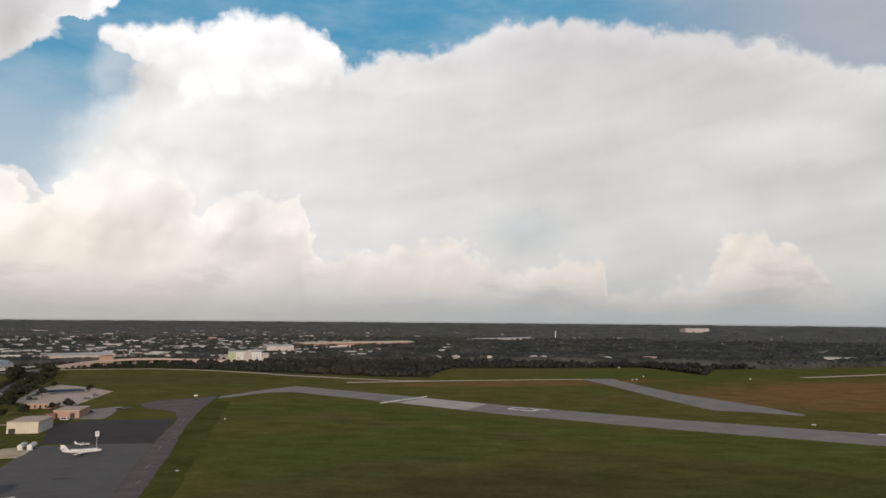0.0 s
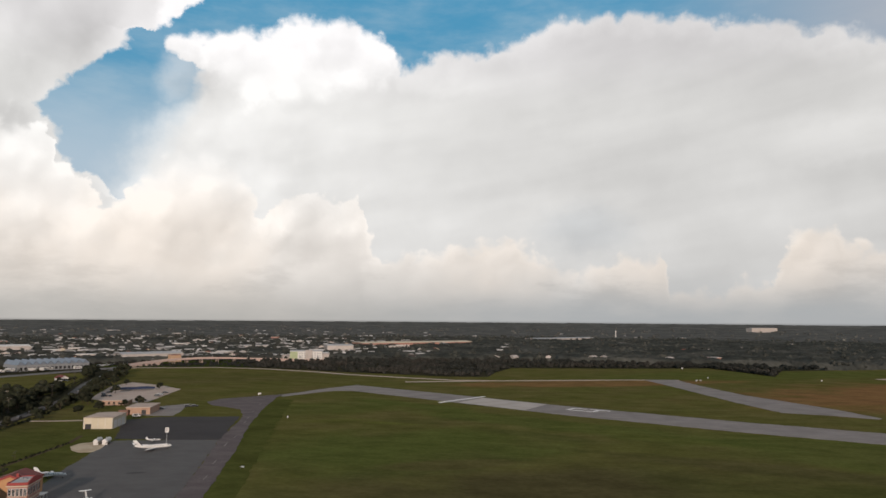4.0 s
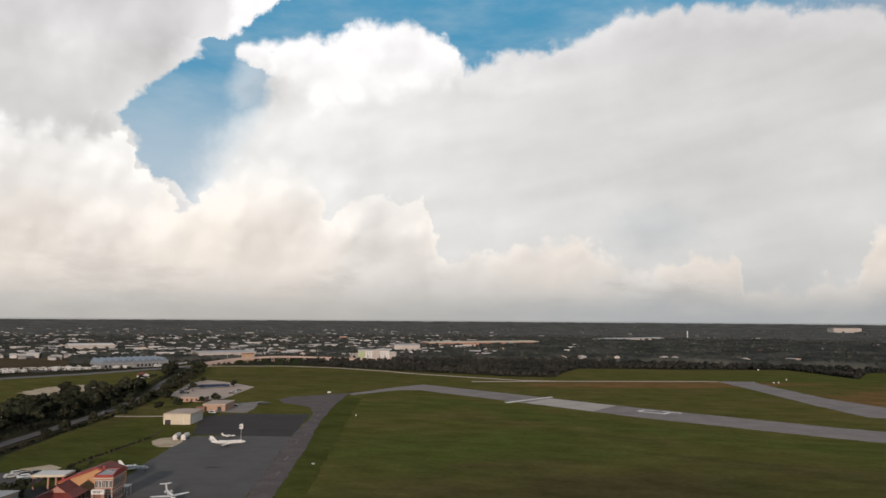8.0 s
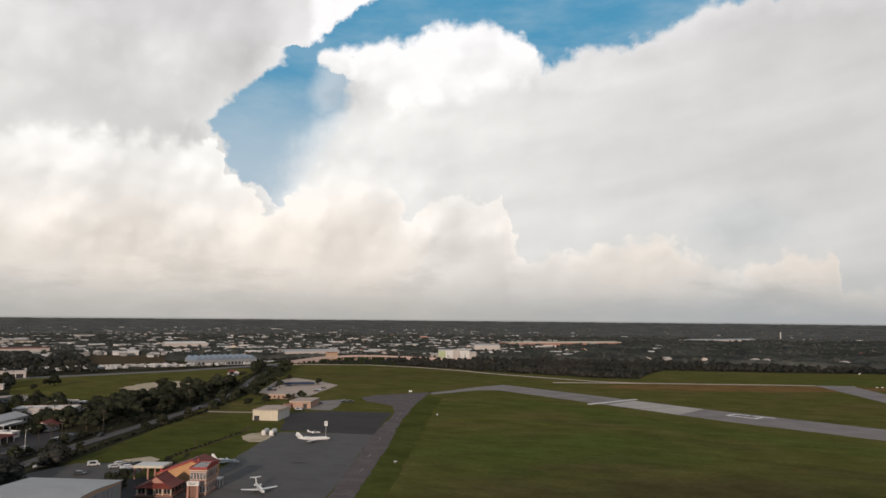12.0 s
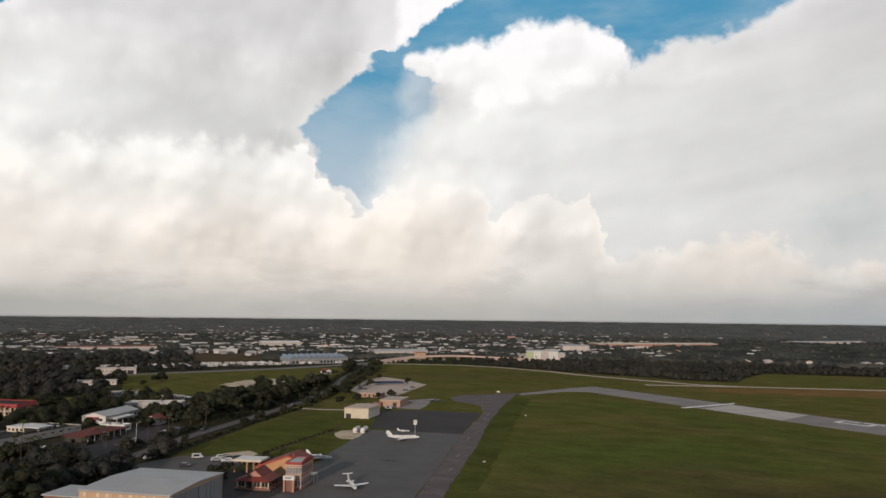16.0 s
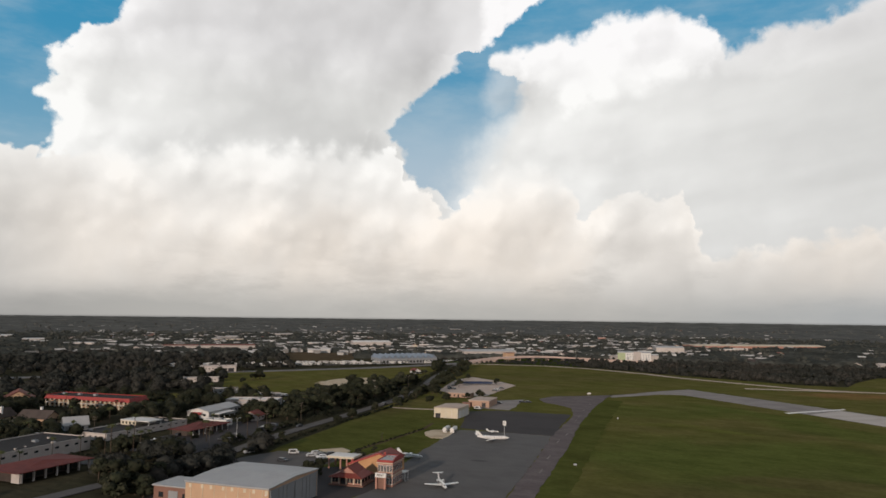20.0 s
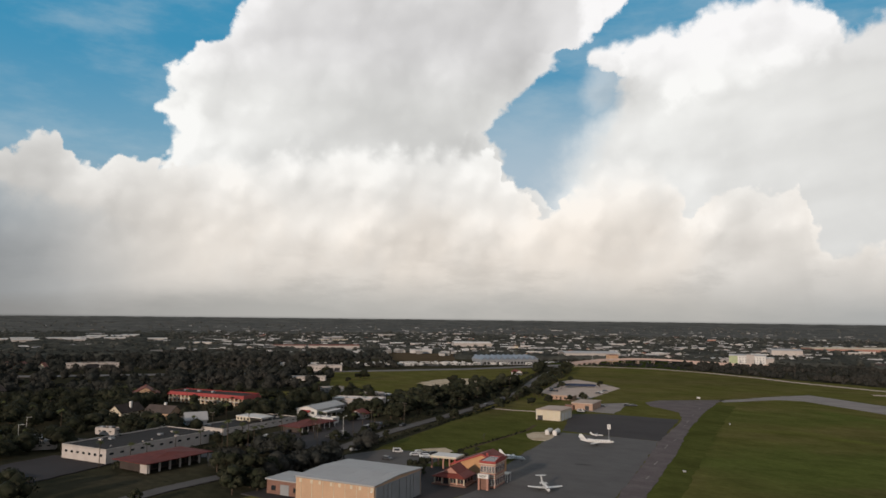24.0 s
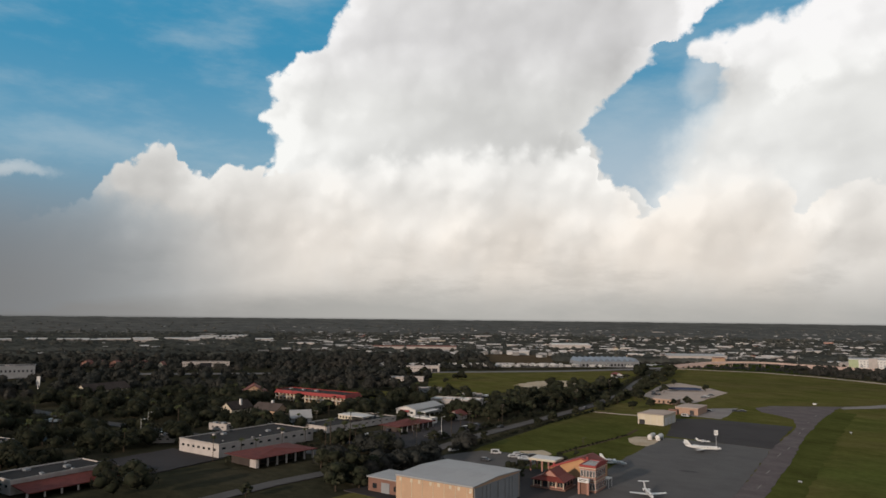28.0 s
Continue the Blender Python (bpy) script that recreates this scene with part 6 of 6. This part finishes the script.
while made < 118:
    a, r = radians(rng.uniform(44, 86)), math.sqrt(rng.uniform(240 ** 2, 520 ** 2))
    x, y = -r * math.sin(a), r * math.cos(a)
    if free(x, y, 1.5) and x < -235:
        made += 1
        if rng.random() < 0.3:
            plant(rng.choice(PALMS), x, y, rng.uniform(0.8, 1.2), rng.uniform(0, 360))
        else:
            plant(rng.choice(OAKS), x, y, rng.uniform(0.7, 1.15), rng.uniform(0, 360))
for k in range(30):
    q = beside(rng.uniform(2.4, 8.0), rng.uniform(10, 70))
    if free(q.x, q.y, 0.5):
        plant(rng.choice(PALMS), q.x, q.y, rng.uniform(0.75, 1.15), rng.uniform(0, 360))
for x, y in ((-283, 218), (-286, 232), (-279, 246), (-268, 238), (-262, 224), (-284, 256), (-272, 284), (-266, 262), (-281, 284), (-256, 212), (-278, 150), (-280, 158), (-282, 172), (-285, 186), (-281, 139)):
    plant(PALMS[int(y) % 3], x, y, 0.85, x * 13 % 360)
# trees round the airfield's own buildings
for x, y, k, s in ((-283, 578, 5, 0.9), (-330, 612, 5, 0.8), (-250, 482, 5, 0.9), (-246, 478, 5, 0.8), (-300, 500, 0, 0.8), (-312, 520, 1, 0.9), (-322, 560, 2, 0.7), (-280, 470, 3, 0.8), (-290, 480, 1, 0.8),
                   (-330, 580, 4, 0.8), (-340, 610, 1, 0.9), (-296, 470, 5, 0.9), (-183, 219, 5, 0.8), (-186, 215, 5, 0.7), (-181, 243, 5, 0.55), (-184, 246, 5, 0.5), (-189, 251, 5, 0.5), (-176, 262, 5, 0.4),
                   (-188, 262, 5, 0.4), (-178, 250, 5, 0.45), (-213, 160, 0, 0.9), (-215, 171, 1, 0.9), (-207, 148, 2, 0.85), (-204, 156, 4, 0.8), (-238, 163, 0, 0.8), (-246, 172, 3, 0.9), (-241, 180, 1, 0.8), (-220, 121, 5, 0.7),
                   (-560, 540, 4, 0.6), (-470, 455, 4, 0.5), (-300, 540, 3, 0.9)):
    plant(OAKS[k], x, y, s, x * 7 % 360)
for x, y, k, s in ((-452, 258, 3, 0.5), (-436, 254, 3, 0.55), (-410, 262, 2, 0.75), (-402, 268, 3, 0.6), (-384, 284, 1, 0.7), (-374, 284, 2, 0.7), (-368, 272, 0, 0.8), (-372, 256, 4, 0.8)):
    plant(OAKS[k], x, y, s, x * 7 % 360)
for x, y, k, s in ((-536, 496, 3, 0.7), (-483, 489, 4, 0.95), (-484, 481, 3, 0.8), (-383, 392, 1, 0.9), (-415, 409, 5, 0.6), (-540, 470, 0, 1.0), (-528, 482, 2, 0.9), (-478, 414, 3, 0.6), (-484, 410, 5, 0.8), (-470, 420, 5, 0.7), (-402, 626, 3, 0.6), (-396, 634, 5, 0.7), (-398, 644, 3, 0.5),
                   (-366, 410, 5, 0.7), (-360, 416, 3, 0.6), (-346, 330, 5, 0.7), (-330, 322, 3, 0.6), (-300, 476, 1, 0.7), (-292, 490, 3, 0.8), (-326, 548, 3, 0.8), (-334, 572, 1, 0.7), (-252, 466, 3, 0.6)):
    plant(OAKS[k], x, y, s, x * 7 % 360)
for x, y in ((-462, 264), (-446, 266), (-428, 268), (-421, 266), (-394, 279), (-384, 294)):
    plant(PALMS[x % 3], x, y, 0.85, x * 7 % 360)


# ---- the town and the woods behind ----
rng = random.Random(77)


def far_house(kind):
    w, d, h, rise, wall, roof, label = kind
    b = thing("town_building", 0, 0, 0, label, "building", "far town buildings")
    if rise:
        part("wall", gable_walls(w, d, h, rise), wall, b)
        part("roof", gable_roof(w, d, h, rise, 0.6, 0.4), roof, b)
    else:
        part("wall", block(-w / 2, w / 2, -d / 2, d / 2, 0, h), wall, b)
        part("roof", block(-w / 2 - 0.3, w / 2 + 0.3, -d / 2 - 0.3, d / 2 + 0.3, h, h + 0.6), roof, b)
    n = max(2, int(w / 7))
    for i in range(n):
        c = -w / 2 + (i + 0.5) * w / n
        part("window", block(c - 0.9, c + 0.9, -d / 2 - 0.1, -d / 2 + 0.05, h * 0.3, h * 0.55), M_GREYWALL, b)
    return b


KINDS = [far_house(k) for k in ((12, 9, 3.8, 2.4, M_SHOP, M_SHOP, "far white house with a pale roof"), (12, 10, 4.0, 2.6, M_CREAM, M_TILE, "far cream house with a tile roof"),
                                (26, 16, 5.5, 0, M_SHOP, M_WHITE, "far white flat-roofed store"), (44, 22, 6.5, 0, M_SHOP, M_GREYROOF, "far pale warehouse with a grey roof"),
                                (15, 10, 4.2, 2.8, M_SHOP, M_DARKROOF, "far white house with a dark roof"), (20, 12, 6.5, 0, M_PINK, M_SHOP, "far pink flat-roofed block"),
                                (60, 24, 6.0, 0, M_CREAM, M_SHOP, "far long cream store with a pale roof"))]
used = set()
spots = []
tries = 0
while len(spots) < 190 and tries < 30000:
    tries += 1
    r = math.exp(rng.uniform(math.log(800), math.log(3600)))
    az = rng.uniform(-34, 82)
    if az < 6:
        want = 0.10 if r > 1150 else 0.0
    elif az < 58:
        want = (1.0 if r < 2300 else 0.3) if r > (1080 if az < 33 else 1230) else 0.0
    else:
        want = 0.10 if r > 1200 else 0.0
    if rng.random() > want:
        continue
    a = radians(az)
    x, y = -r * math.sin(a), r * math.cos(a)
    k = rng.choices(range(7), (34, 12, 12, 5, 16, 4, 1))[0]
    gap = (9, 9, 17, 27, 10, 14, 34)[k]
    if not free(x, y, gap) or any((x - p) ** 2 + (y - q) ** 2 < (gap + g) ** 2 for p, q, g in spots):
        continue
    spots.append((x, y, gap))
    m = pose(x, y, 0, 0, 0, az + rng.gauss(0, 22))
    if k not in used:
        used.add(k)
        KINDS[k].matrix_world = m
    else:
        copy_thing(KINDS[k], m)
for k, x, y in ((0, -7, 1075), (0, 20, 1080), (4, 71, 1086), (0, 140, 1098), (0, 157, 1100), (5, 314, 1080), (0, -310, 1022), (0, 250, 1085), (4, -130, 1050)):
    copy_thing(KINDS[k], pose(x, y, 0, 0, 0, rng.uniform(-90, 90)))
    spots.append((x, y, 9))
# the many small roofs of the town, too small to pick apart
verts, faces = [], []
lone = random.Random(91)
n = tries = 0
while n < 900 and tries < 60000:
    tries += 1
    r = math.exp(lone.uniform(math.log(1090), math.log(3500)))
    az = lone.uniform(-34, 84)
    want = (0.05 if az < 4 else 0.35 if az < 10 else 1.0 if az < 58 else 0.12) * (1.0 if r < 2000 else 0.3)
    if lone.random() > want:
        continue
    x, y = -r * math.sin(radians(az)), r * math.cos(radians(az))
    if r < 1250 and not free(x, y, 10):
        continue
    if any((x - p) ** 2 + (y - q) ** 2 < (g + 9) ** 2 for p, q, g in spots[:300]):
        continue
    n += 1
    spots.append((x, y, 9))
    w, d, h = lone.uniform(6, 17), lone.uniform(7, 12), lone.uniform(3.4, 5.2)
    up = lone.choice((0.3, 2.0, 2.6))
    ca, sa = math.cos(radians(az + lone.gauss(0, 25))), math.sin(radians(az + lone.gauss(0, 25)))
    put = lambda px, py, pz: (x + px * ca - py * sa, y + px * sa + py * ca, pz)
    k = len(verts)
    verts += [put(sx * w / 2, sy * d / 2, z) for z in (-0.4, h) for sx, sy in ((-1, -1), (1, -1), (1, 1), (-1, 1))]
    faces += [(k, k + 1, k + 5, k + 4), (k + 1, k + 2, k + 6, k + 5), (k + 2, k + 3, k + 7, k + 6), (k + 3, k, k + 4, k + 7)]
    k += 8
    verts += [put(sx * (w / 2 + 0.5), sy * (d / 2 + 0.5), h) for sx, sy in ((-1, -1), (1, -1), (1, 1), (-1, 1))] + [put(-w / 2 - 0.5, 0, h + up), put(w / 2 + 0.5, 0, h + up)]
    faces += [(k, k + 1, k + 5, k + 4), (k + 2, k + 3, k + 4, k + 5), (k + 1, k + 2, k + 5), (k + 3, k, k + 4)]
tagged(new("town_roofs", mesh_of("town_roofs", np.array(verts), faces, M_TOWN)), "many small pale houses of the far town among trees", "houses", kind="stuff")
# recreational vehicles parked beside the highway
coach = thing("motorhome", -572, 655, 54, "white motorhome in a sales lot beside the highway", "motorhome", "parked motorhomes")
cb = part("body", block(-4.2, 4.2, -1.25, 1.25, 0.5, 3.3, 0.15), M_WHITE, coach)
part("windscreen", block(4.1, 4.24, -1.1, 1.1, 1.5, 2.8), M_GLASS, cb)
part("side_window", block(-3.4, 3.0, -1.29, -1.24, 1.9, 2.6), M_GLASS, cb)
for x in (-2.6, 2.8):
    for s in (-1.15, 1.15):
        part("wheel", rod((x, s - 0.12, 0.45), (x, s + 0.12, 0.45), 0.45, n=10), M_RUBBER, coach)
for i in range(95):
    u = rng.uniform(-95, 215)
    v = rng.choice((14, 20, 30, 36, 44)) + rng.uniform(-1.5, 1.5)
    d = Vector((0.585, 0.81))
    q = Vector((-590, 600)) + d * u + Vector((-d.y, d.x)) * v
    copy_thing(coach, pose(q.x, q.y, 0, 0, 0, rng.choice((54, 144, 234)) + rng.uniform(-5, 5)))


def wood_mass(name, count, r0, r1, az0, az1, tufts, tuft, lo, hi, label, seed, keep=None, power=0.5, material=None):
    gen = np.random.default_rng(seed)
    rnd = random.Random(seed)
    cs, ns, ss, cv, cf = [], [], [], [], []
    n = guard = 0
    grid = {}
    for p, q, g in spots:
        grid.setdefault((int(p // 100), int(q // 100)), []).append((p, q, g))
    while n < count and guard < count * 12:
        guard += 1
        r = (r0 ** (1 / power) + rnd.random() * (r1 ** (1 / power) - r0 ** (1 / power))) ** power
        a = radians(rnd.uniform(az0, az1))
        x, y = -r * math.sin(a), r * math.cos(a)
        if keep and not keep(x, y):
            continue
        if r < 1500 and not free(x, y, 1.0):
            continue
        gx, gy = int(x // 100), int(y // 100)
        clash = False
        for i in (-1, 0, 1):
            for j in (-1, 0, 1):
                for p, q, g in grid.get((gx + i, gy + j), ()):
                    # no crown on a building, and fewer before its lit front
                    back = (x * p + y * q) / (p * p + q * q)
                    if (x - p) ** 2 + (y - q) ** 2 < (g * 0.8) ** 2 or (0.93 < back < 1.0 and (x - p * back) ** 2 + (y - q * back) ** 2 < (g * 0.7) ** 2 and rnd.random() < 0.25):
                        clash = True
        if clash:
            continue
        n += 1
        h = rnd.uniform(lo, hi)
        w = h * rnd.uniform(0.45, 0.7)
        zb = 0.0 if r < 3900 else float(np.interp(r, RINGS, RISE))
        d = ball_points(tufts, gen)
        d[:, 2] = np.abs(d[:, 2]) * 1.5 - 0.6
        cs.append(np.array([x, y, zb + h * 0.55]) + d * np.array([w, w, h * 0.45]) * gen.uniform(0.75, 1.15, (tufts, 1)))
        ns.append(d)
        ss.append(gen.uniform(0.6, 1.3, tufts) * tuft)
        lobes = 4 if r < 1130 else 2
        for k in range(lobes):
            turn, out = rnd.uniform(0, 6.28), w * (0.12 if k == 0 else rnd.uniform(0.35, 0.62))
            size = rnd.uniform(0.62, 0.8) if k == 0 else rnd.uniform(0.38, 0.6)
            b = len(SEED_V) * len(cv)
            mid = np.array([x + out * math.cos(turn), y + out * math.sin(turn), zb + h * (0.6 if k == 0 else rnd.uniform(0.25, 0.58))])
            cv.append(mid + SEED_V * gen.uniform(0.68, 1.08, (len(SEED_V), 1)) * np.array([w, w, h * 0.55]) * size)
            cf += [[b + i for i in f] for f in SEED_F]
    v, f = cards(np.concatenate(cs), np.concatenate(ns), np.concatenate(ss), gen)
    base = len(v)
    ob = new(name, soft(mesh_of(name, np.concatenate([v] + cv), f.tolist() + [[base + i for i in q] for q in cf], material or M_WOODS)))
    return tagged(ob, label, "woodland", kind="stuff")


def canopy_sheet(name, r0, r1, az0, az1, label, seed, material):
    """A closed, uneven roof of tree tops, sunk away where something stands or a field lies."""
    gen = np.random.default_rng(seed)
    rows = [r0]
    while rows[-1] < r1:
        rows.append(rows[-1] + 7.0 * (rows[-1] / 1000) ** 1.6)
    rows = np.array(rows)
    cols = np.radians(np.arange(az0, az1, 0.33))
    R, A = np.meshgrid(rows, cols, indexing="ij")
    A = A + gen.uniform(-0.0025, 0.0025, A.shape)
    R = R + gen.uniform(-0.4, 0.4, R.shape) * 7.0 * (R / 1000) ** 1.6
    X, Y = -R * np.sin(A), R * np.cos(A)
    clump = np.kron(gen.uniform(0, 1, (R.shape[0] // 4 + 1, R.shape[1] // 4 + 1)), np.ones((4, 4)))[:R.shape[0], :R.shape[1]]
    Z = 4.0 + (4.0 if r0 < 2000 else 2.5) * clump + gen.uniform(-2.0, 2.2, R.shape) * (1.0 if r0 < 2000 else 0.55) + np.interp(R, RINGS, RISE)
    town = (np.degrees(A) > 6) & (np.degrees(A) < 60) & (R < 2400)
    Z = np.where(town, Z * 0.8, Z)
    for p, q, g in [s for s in spots if s[2] > 9.5 or s[0] % 2 < 0.8] + [(a, b, c) for a, b, c in TAKEN if math.hypot(a, b) > r0 - 100]:
        dist = math.hypot(p, q)
        along = (X * p + Y * q) / dist - dist
        side = np.abs(X * q - Y * p) / dist
        Z = np.where((side < g * 0.8) & (along > (-34 if g > 9.5 else -18)) & (along < 0), np.minimum(Z, 2.6), Z)
        Z = np.where((side < g) & (np.abs(along) < g), -2.0, Z)
    for i in range(R.shape[0]):
        if rows[i] > 1250:
            break
        for j in range(R.shape[1]):
            if not free(X[i, j], Y[i, j], 4.0) or inside(X[i, j], Y[i, j], BROWNFIELD) or inside(X[i, j], Y[i, j], VERGE):
                Z[i, j] = -3.0
    Z[0, :] = -1.5 if r0 < 2000 else 5.0
    n, m = R.shape
    idx = np.arange(n * m).reshape(n, m)
    quads = np.stack([idx[:-1, :-1], idx[:-1, 1:], idx[1:, 1:], idx[1:, :-1]], -1).reshape(-1, 4)
    ob = new(name, soft(mesh_of(name, np.stack([X, Y, Z], -1).reshape(-1, 3), quads, material)))
    return tagged(ob, label, "woodland", kind="stuff")


sheet("sales_lot", [(-646, 552), (-505, 748), (-545, 788), (-688, 588)], -0.03, M_ROAD, "asphalt sales lot beside the highway", "car park")
BROWNFIELD = [(-652, 706), (-588, 768), (-705, 920), (-817, 868)]
west = lambda x, y: x < -238 and clear(x, y)
HANGAR_YARD = [(-150, 120), (-212, 140), (-212, 200), (-228, 214), (-228, 245), (-186, 262), (-120, 260)]
LOT = [(-646, 548), (-500, 750), (-545, 790), (-690, 585)]
VERGE = [(-440, 806), (-392, 828), (-340, 842), (-292, 832), (-335, 925), (-385, 990), (-470, 930), (-520, 850)]
clear = lambda x, y: not inside(x, y, BROWNFIELD) and not inside(x, y, LOT) and not inside(x, y, VERGE)
# darker green takes in the scrub and shadow below the overpass
sheet("verge_grass", VERGE, -0.12, M_DARKVERGE, "rough grass below the overpass, its shadow put into the dark green", "grass")
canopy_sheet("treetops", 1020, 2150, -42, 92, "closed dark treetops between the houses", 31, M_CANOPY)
canopy_sheet("far_treetops", 2130, 4935, -42, 92, "closed treetops out to the horizon, greyed with painted haze", 32, M_HAZEDWOODS)
wood_mass("woods_edge", 2300, 740, 1120, -40, 24, 85, 0.9, 2.2, 6.4, "dense dark green woods along the airfield's far edge", 3, keep=clear)
wood_mass("woods_close", 600, 235, 560, 44, 90, 190, 0.5, 4.5, 10.5, "dense dark trees between the shops and houses", 9, keep=west, material=M_LEAF)
wood_mass("roadside_trees", 120, 215, 345, 44, 66, 200, 0.45, 4, 8.5, "dense dark trees and bushes along the road", 23,
          keep=lambda x, y: (lambda q: -22 < q < -8 or 8 < q < 22)(min((abs((Vector((x, y)) - beside(s / 6, 0)).length), ((Vector((x, y)) - beside(s / 6, 0)).dot(beside(s / 6, 1) - beside(s / 6, 0)))) for s in range(10, 34))[1]) and not (-192 < x and y > 200) and not inside(x, y, HANGAR_YARD) and not inside(x, y, FORECOURT) and not (y < 153 and x > -262))
wood_mass("woods_near", 1700, 560, 1120, 42, 90, 90, 0.85, 4.5, 10.5, "dense dark trees between the houses of the town", 4, keep=west)
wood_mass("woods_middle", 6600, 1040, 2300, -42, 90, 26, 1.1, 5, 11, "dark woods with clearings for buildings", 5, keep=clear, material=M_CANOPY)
wood_mass("woods_far", 900, 2200, 4300, -42, 92, 12, 3.5, 7, 12, "distant woods out to the horizon, greyed with painted haze", 6, material=M_HAZEDWOODS)
wood_mass("verge_scrub", 170, 830, 1030, 17, 34, 30, 0.9, 1.6, 4.2, "low dark scrub below the overpass", 27, keep=lambda x, y: inside(x, y, VERGE))
wood_mass("hedge", 150, 790, 990, -20, -14, 40, 1.0, 3, 6, "dark hedge that runs out into the airfield", 8, keep=lambda x, y: abs((x - 266) + (y - 943) * 0.22) < 7)


# the scrubby fence line between the road and the airfield
def scrub_line(name, points, step, lo, hi, tufts, label, seed):
    gen = np.random.default_rng(seed)
    rnd = random.Random(seed)
    cs, ns, ss = [], [], []
    for p, q in zip(points, points[1:]):
        n = max(1, int((Vector(q) - Vector(p)).length / step))
        for i in range(n):
            c = Vector(p).lerp(Vector(q), (i + rnd.random()) / n)
            h = rnd.uniform(lo, hi)
            d = ball_points(tufts, gen)
            d[:, 2] = np.abs(d[:, 2])
            cs.append(np.array([c.x + rnd.uniform(-1, 1), c.y + rnd.uniform(-1, 1), 0.0]) + d * np.array([h * 0.8, h * 0.8, h]))
            ns.append(d)
            ss.append(gen.uniform(0.3, 0.6, tufts))
    v, f = cards(np.concatenate(cs), np.concatenate(ns), np.concatenate(ss), gen)
    return tagged(new(name, mesh_of(name, v, f, M_LEAF)), label, "hedge", kind="stuff")


scrub_line("fence_scrub", [tuple(beside(4.2 + 0.5 * k, -11.5)) for k in range(11)], 2.8, 0.5, 2.0, 26, "dark scrub along the airfield fence", 12)
scrub_line("road_bushes", [tuple(beside(4.0 + 0.5 * k, 8.5)) for k in range(17)], 3.5, 0.8, 3.2, 34, "dark bushes at the foot of the roadside trees", 20)
scrub_line("road_bushes", [tuple(beside(8.2 + 0.5 * k, -8.5)) for k in range(8)], 3.0, 0.8, 3.2, 34, "dark bushes at the edge of the road", 24)
scrub_line("lot_trees", [(-652, 532), (-490, 745)], 6.0, 2.5, 5.5, 60, "row of small trees before the sales lot", 17)
scrub_line("lot_trees", [(-672, 560), (-515, 760)], 7.0, 2.5, 6.0, 60, "loose row of trees behind the sales lot", 18)
scrub_line("shop_bushes", [(-275, 140), (-281, 172), (-284, 200), (-280, 232), (-282, 262)], 4.5, 0.8, 2.6, 40, "dark bushes before the shops", 19)
scrub_line("bushes", [(-188, 240), (-180, 254)], 3.0, 0.6, 1.8, 22, "loose dark bushes behind the terminal", 13)
scrub_line("bushes", [(-190, 236), (-182, 246)], 1.5, 1.2, 2.6, 30, "dark bushes behind the parked cars", 14)
scrub_line("bushes", [(-182, 208), (-186, 220)], 1.5, 2.0, 3.6, 40, "dark bushes between hangar and canopy", 15)
scrub_line("ditch_scrub", [(-197, 262), (-199, 281), (-201, 300), (-204.5, 330)], 1.8, 0.15, 0.55, 12, "low dry scrub along the ditch", 41)
for x, y, k in ((-201.5, 286.5, 2), (-203.5, 290, 2), (-199.5, 283, 0)):
    plant(PALMS[k], x, y, 0.3 + 0.05 * k, x * 7 % 360)
for k in (2, 4, 6, 8):
    x, y, z = SPAN[k]
    street_pole(x - 9, y + 6, 40, 15, "tall steel street lamp beside the overpass")
# vehicles waiting along the highway's frontage, and small trees before the factory
rng = random.Random(63)
for i in range(30):
    p = Vector((-492, 790)).lerp(Vector((-464, 872)), (i + rng.uniform(0.1, 0.9)) / 30)
    d = Vector((0.32, 0.95))
    q = p + Vector((-d.y, d.x)) * rng.uniform(-1, 9)
    copy_thing(rng.choice((pale_car, dark_car, white_van, dark_car, pale_car)), pose(q.x, q.y, 0, 0, 0, rng.choice((50, 140, 230)) + rng.uniform(-6, 6)))
for i in range(9):
    q = Vector((-585, 690)).lerp(Vector((-505, 752)), (i + rng.random()) / 9)
    plant(rng.choice(OAKS[3:]), q.x - 6, q.y + 5, rng.uniform(0.4, 0.65), rng.uniform(0, 360))
for x, y, k, w in ((-176.8, 209.5, 3, 0.52), (-179.4, 213.5, 5, 0.6), (-391, 207, 5, 0.5), (-394, 213, 3, 0.36), (-387, 203, 3, 0.4), (-375, 220, 5, 0.5), (-378, 226, 3, 0.4), (-371, 214, 1, 0.4),
                   (-343, 219, 5, 0.4), (-360, 236, 3, 0.5), (-366, 250, 1, 0.7), (-259.3, 425.2, 3, 0.7), (-264.6, 396.7, 5, 0.6), (-291.6, 424.4, 1, 0.7), (-268, 374, 3, 0.4), (-258.5, 447, 4, 0.6), (-281, 441, 2, 0.6), (-299, 455, 0, 0.7), (-277, 415, 5, 0.7), (-290, 440, 3, 0.8), (-211.4, 158.5, 2, 1.0), (-222, 158, 0, 1.0), (-534, 178, 2, 0.8), (-530, 186, 1, 0.7), (-538, 170, 0, 0.8)):
    plant(OAKS[k], x, y, w, x * 7 % 360)
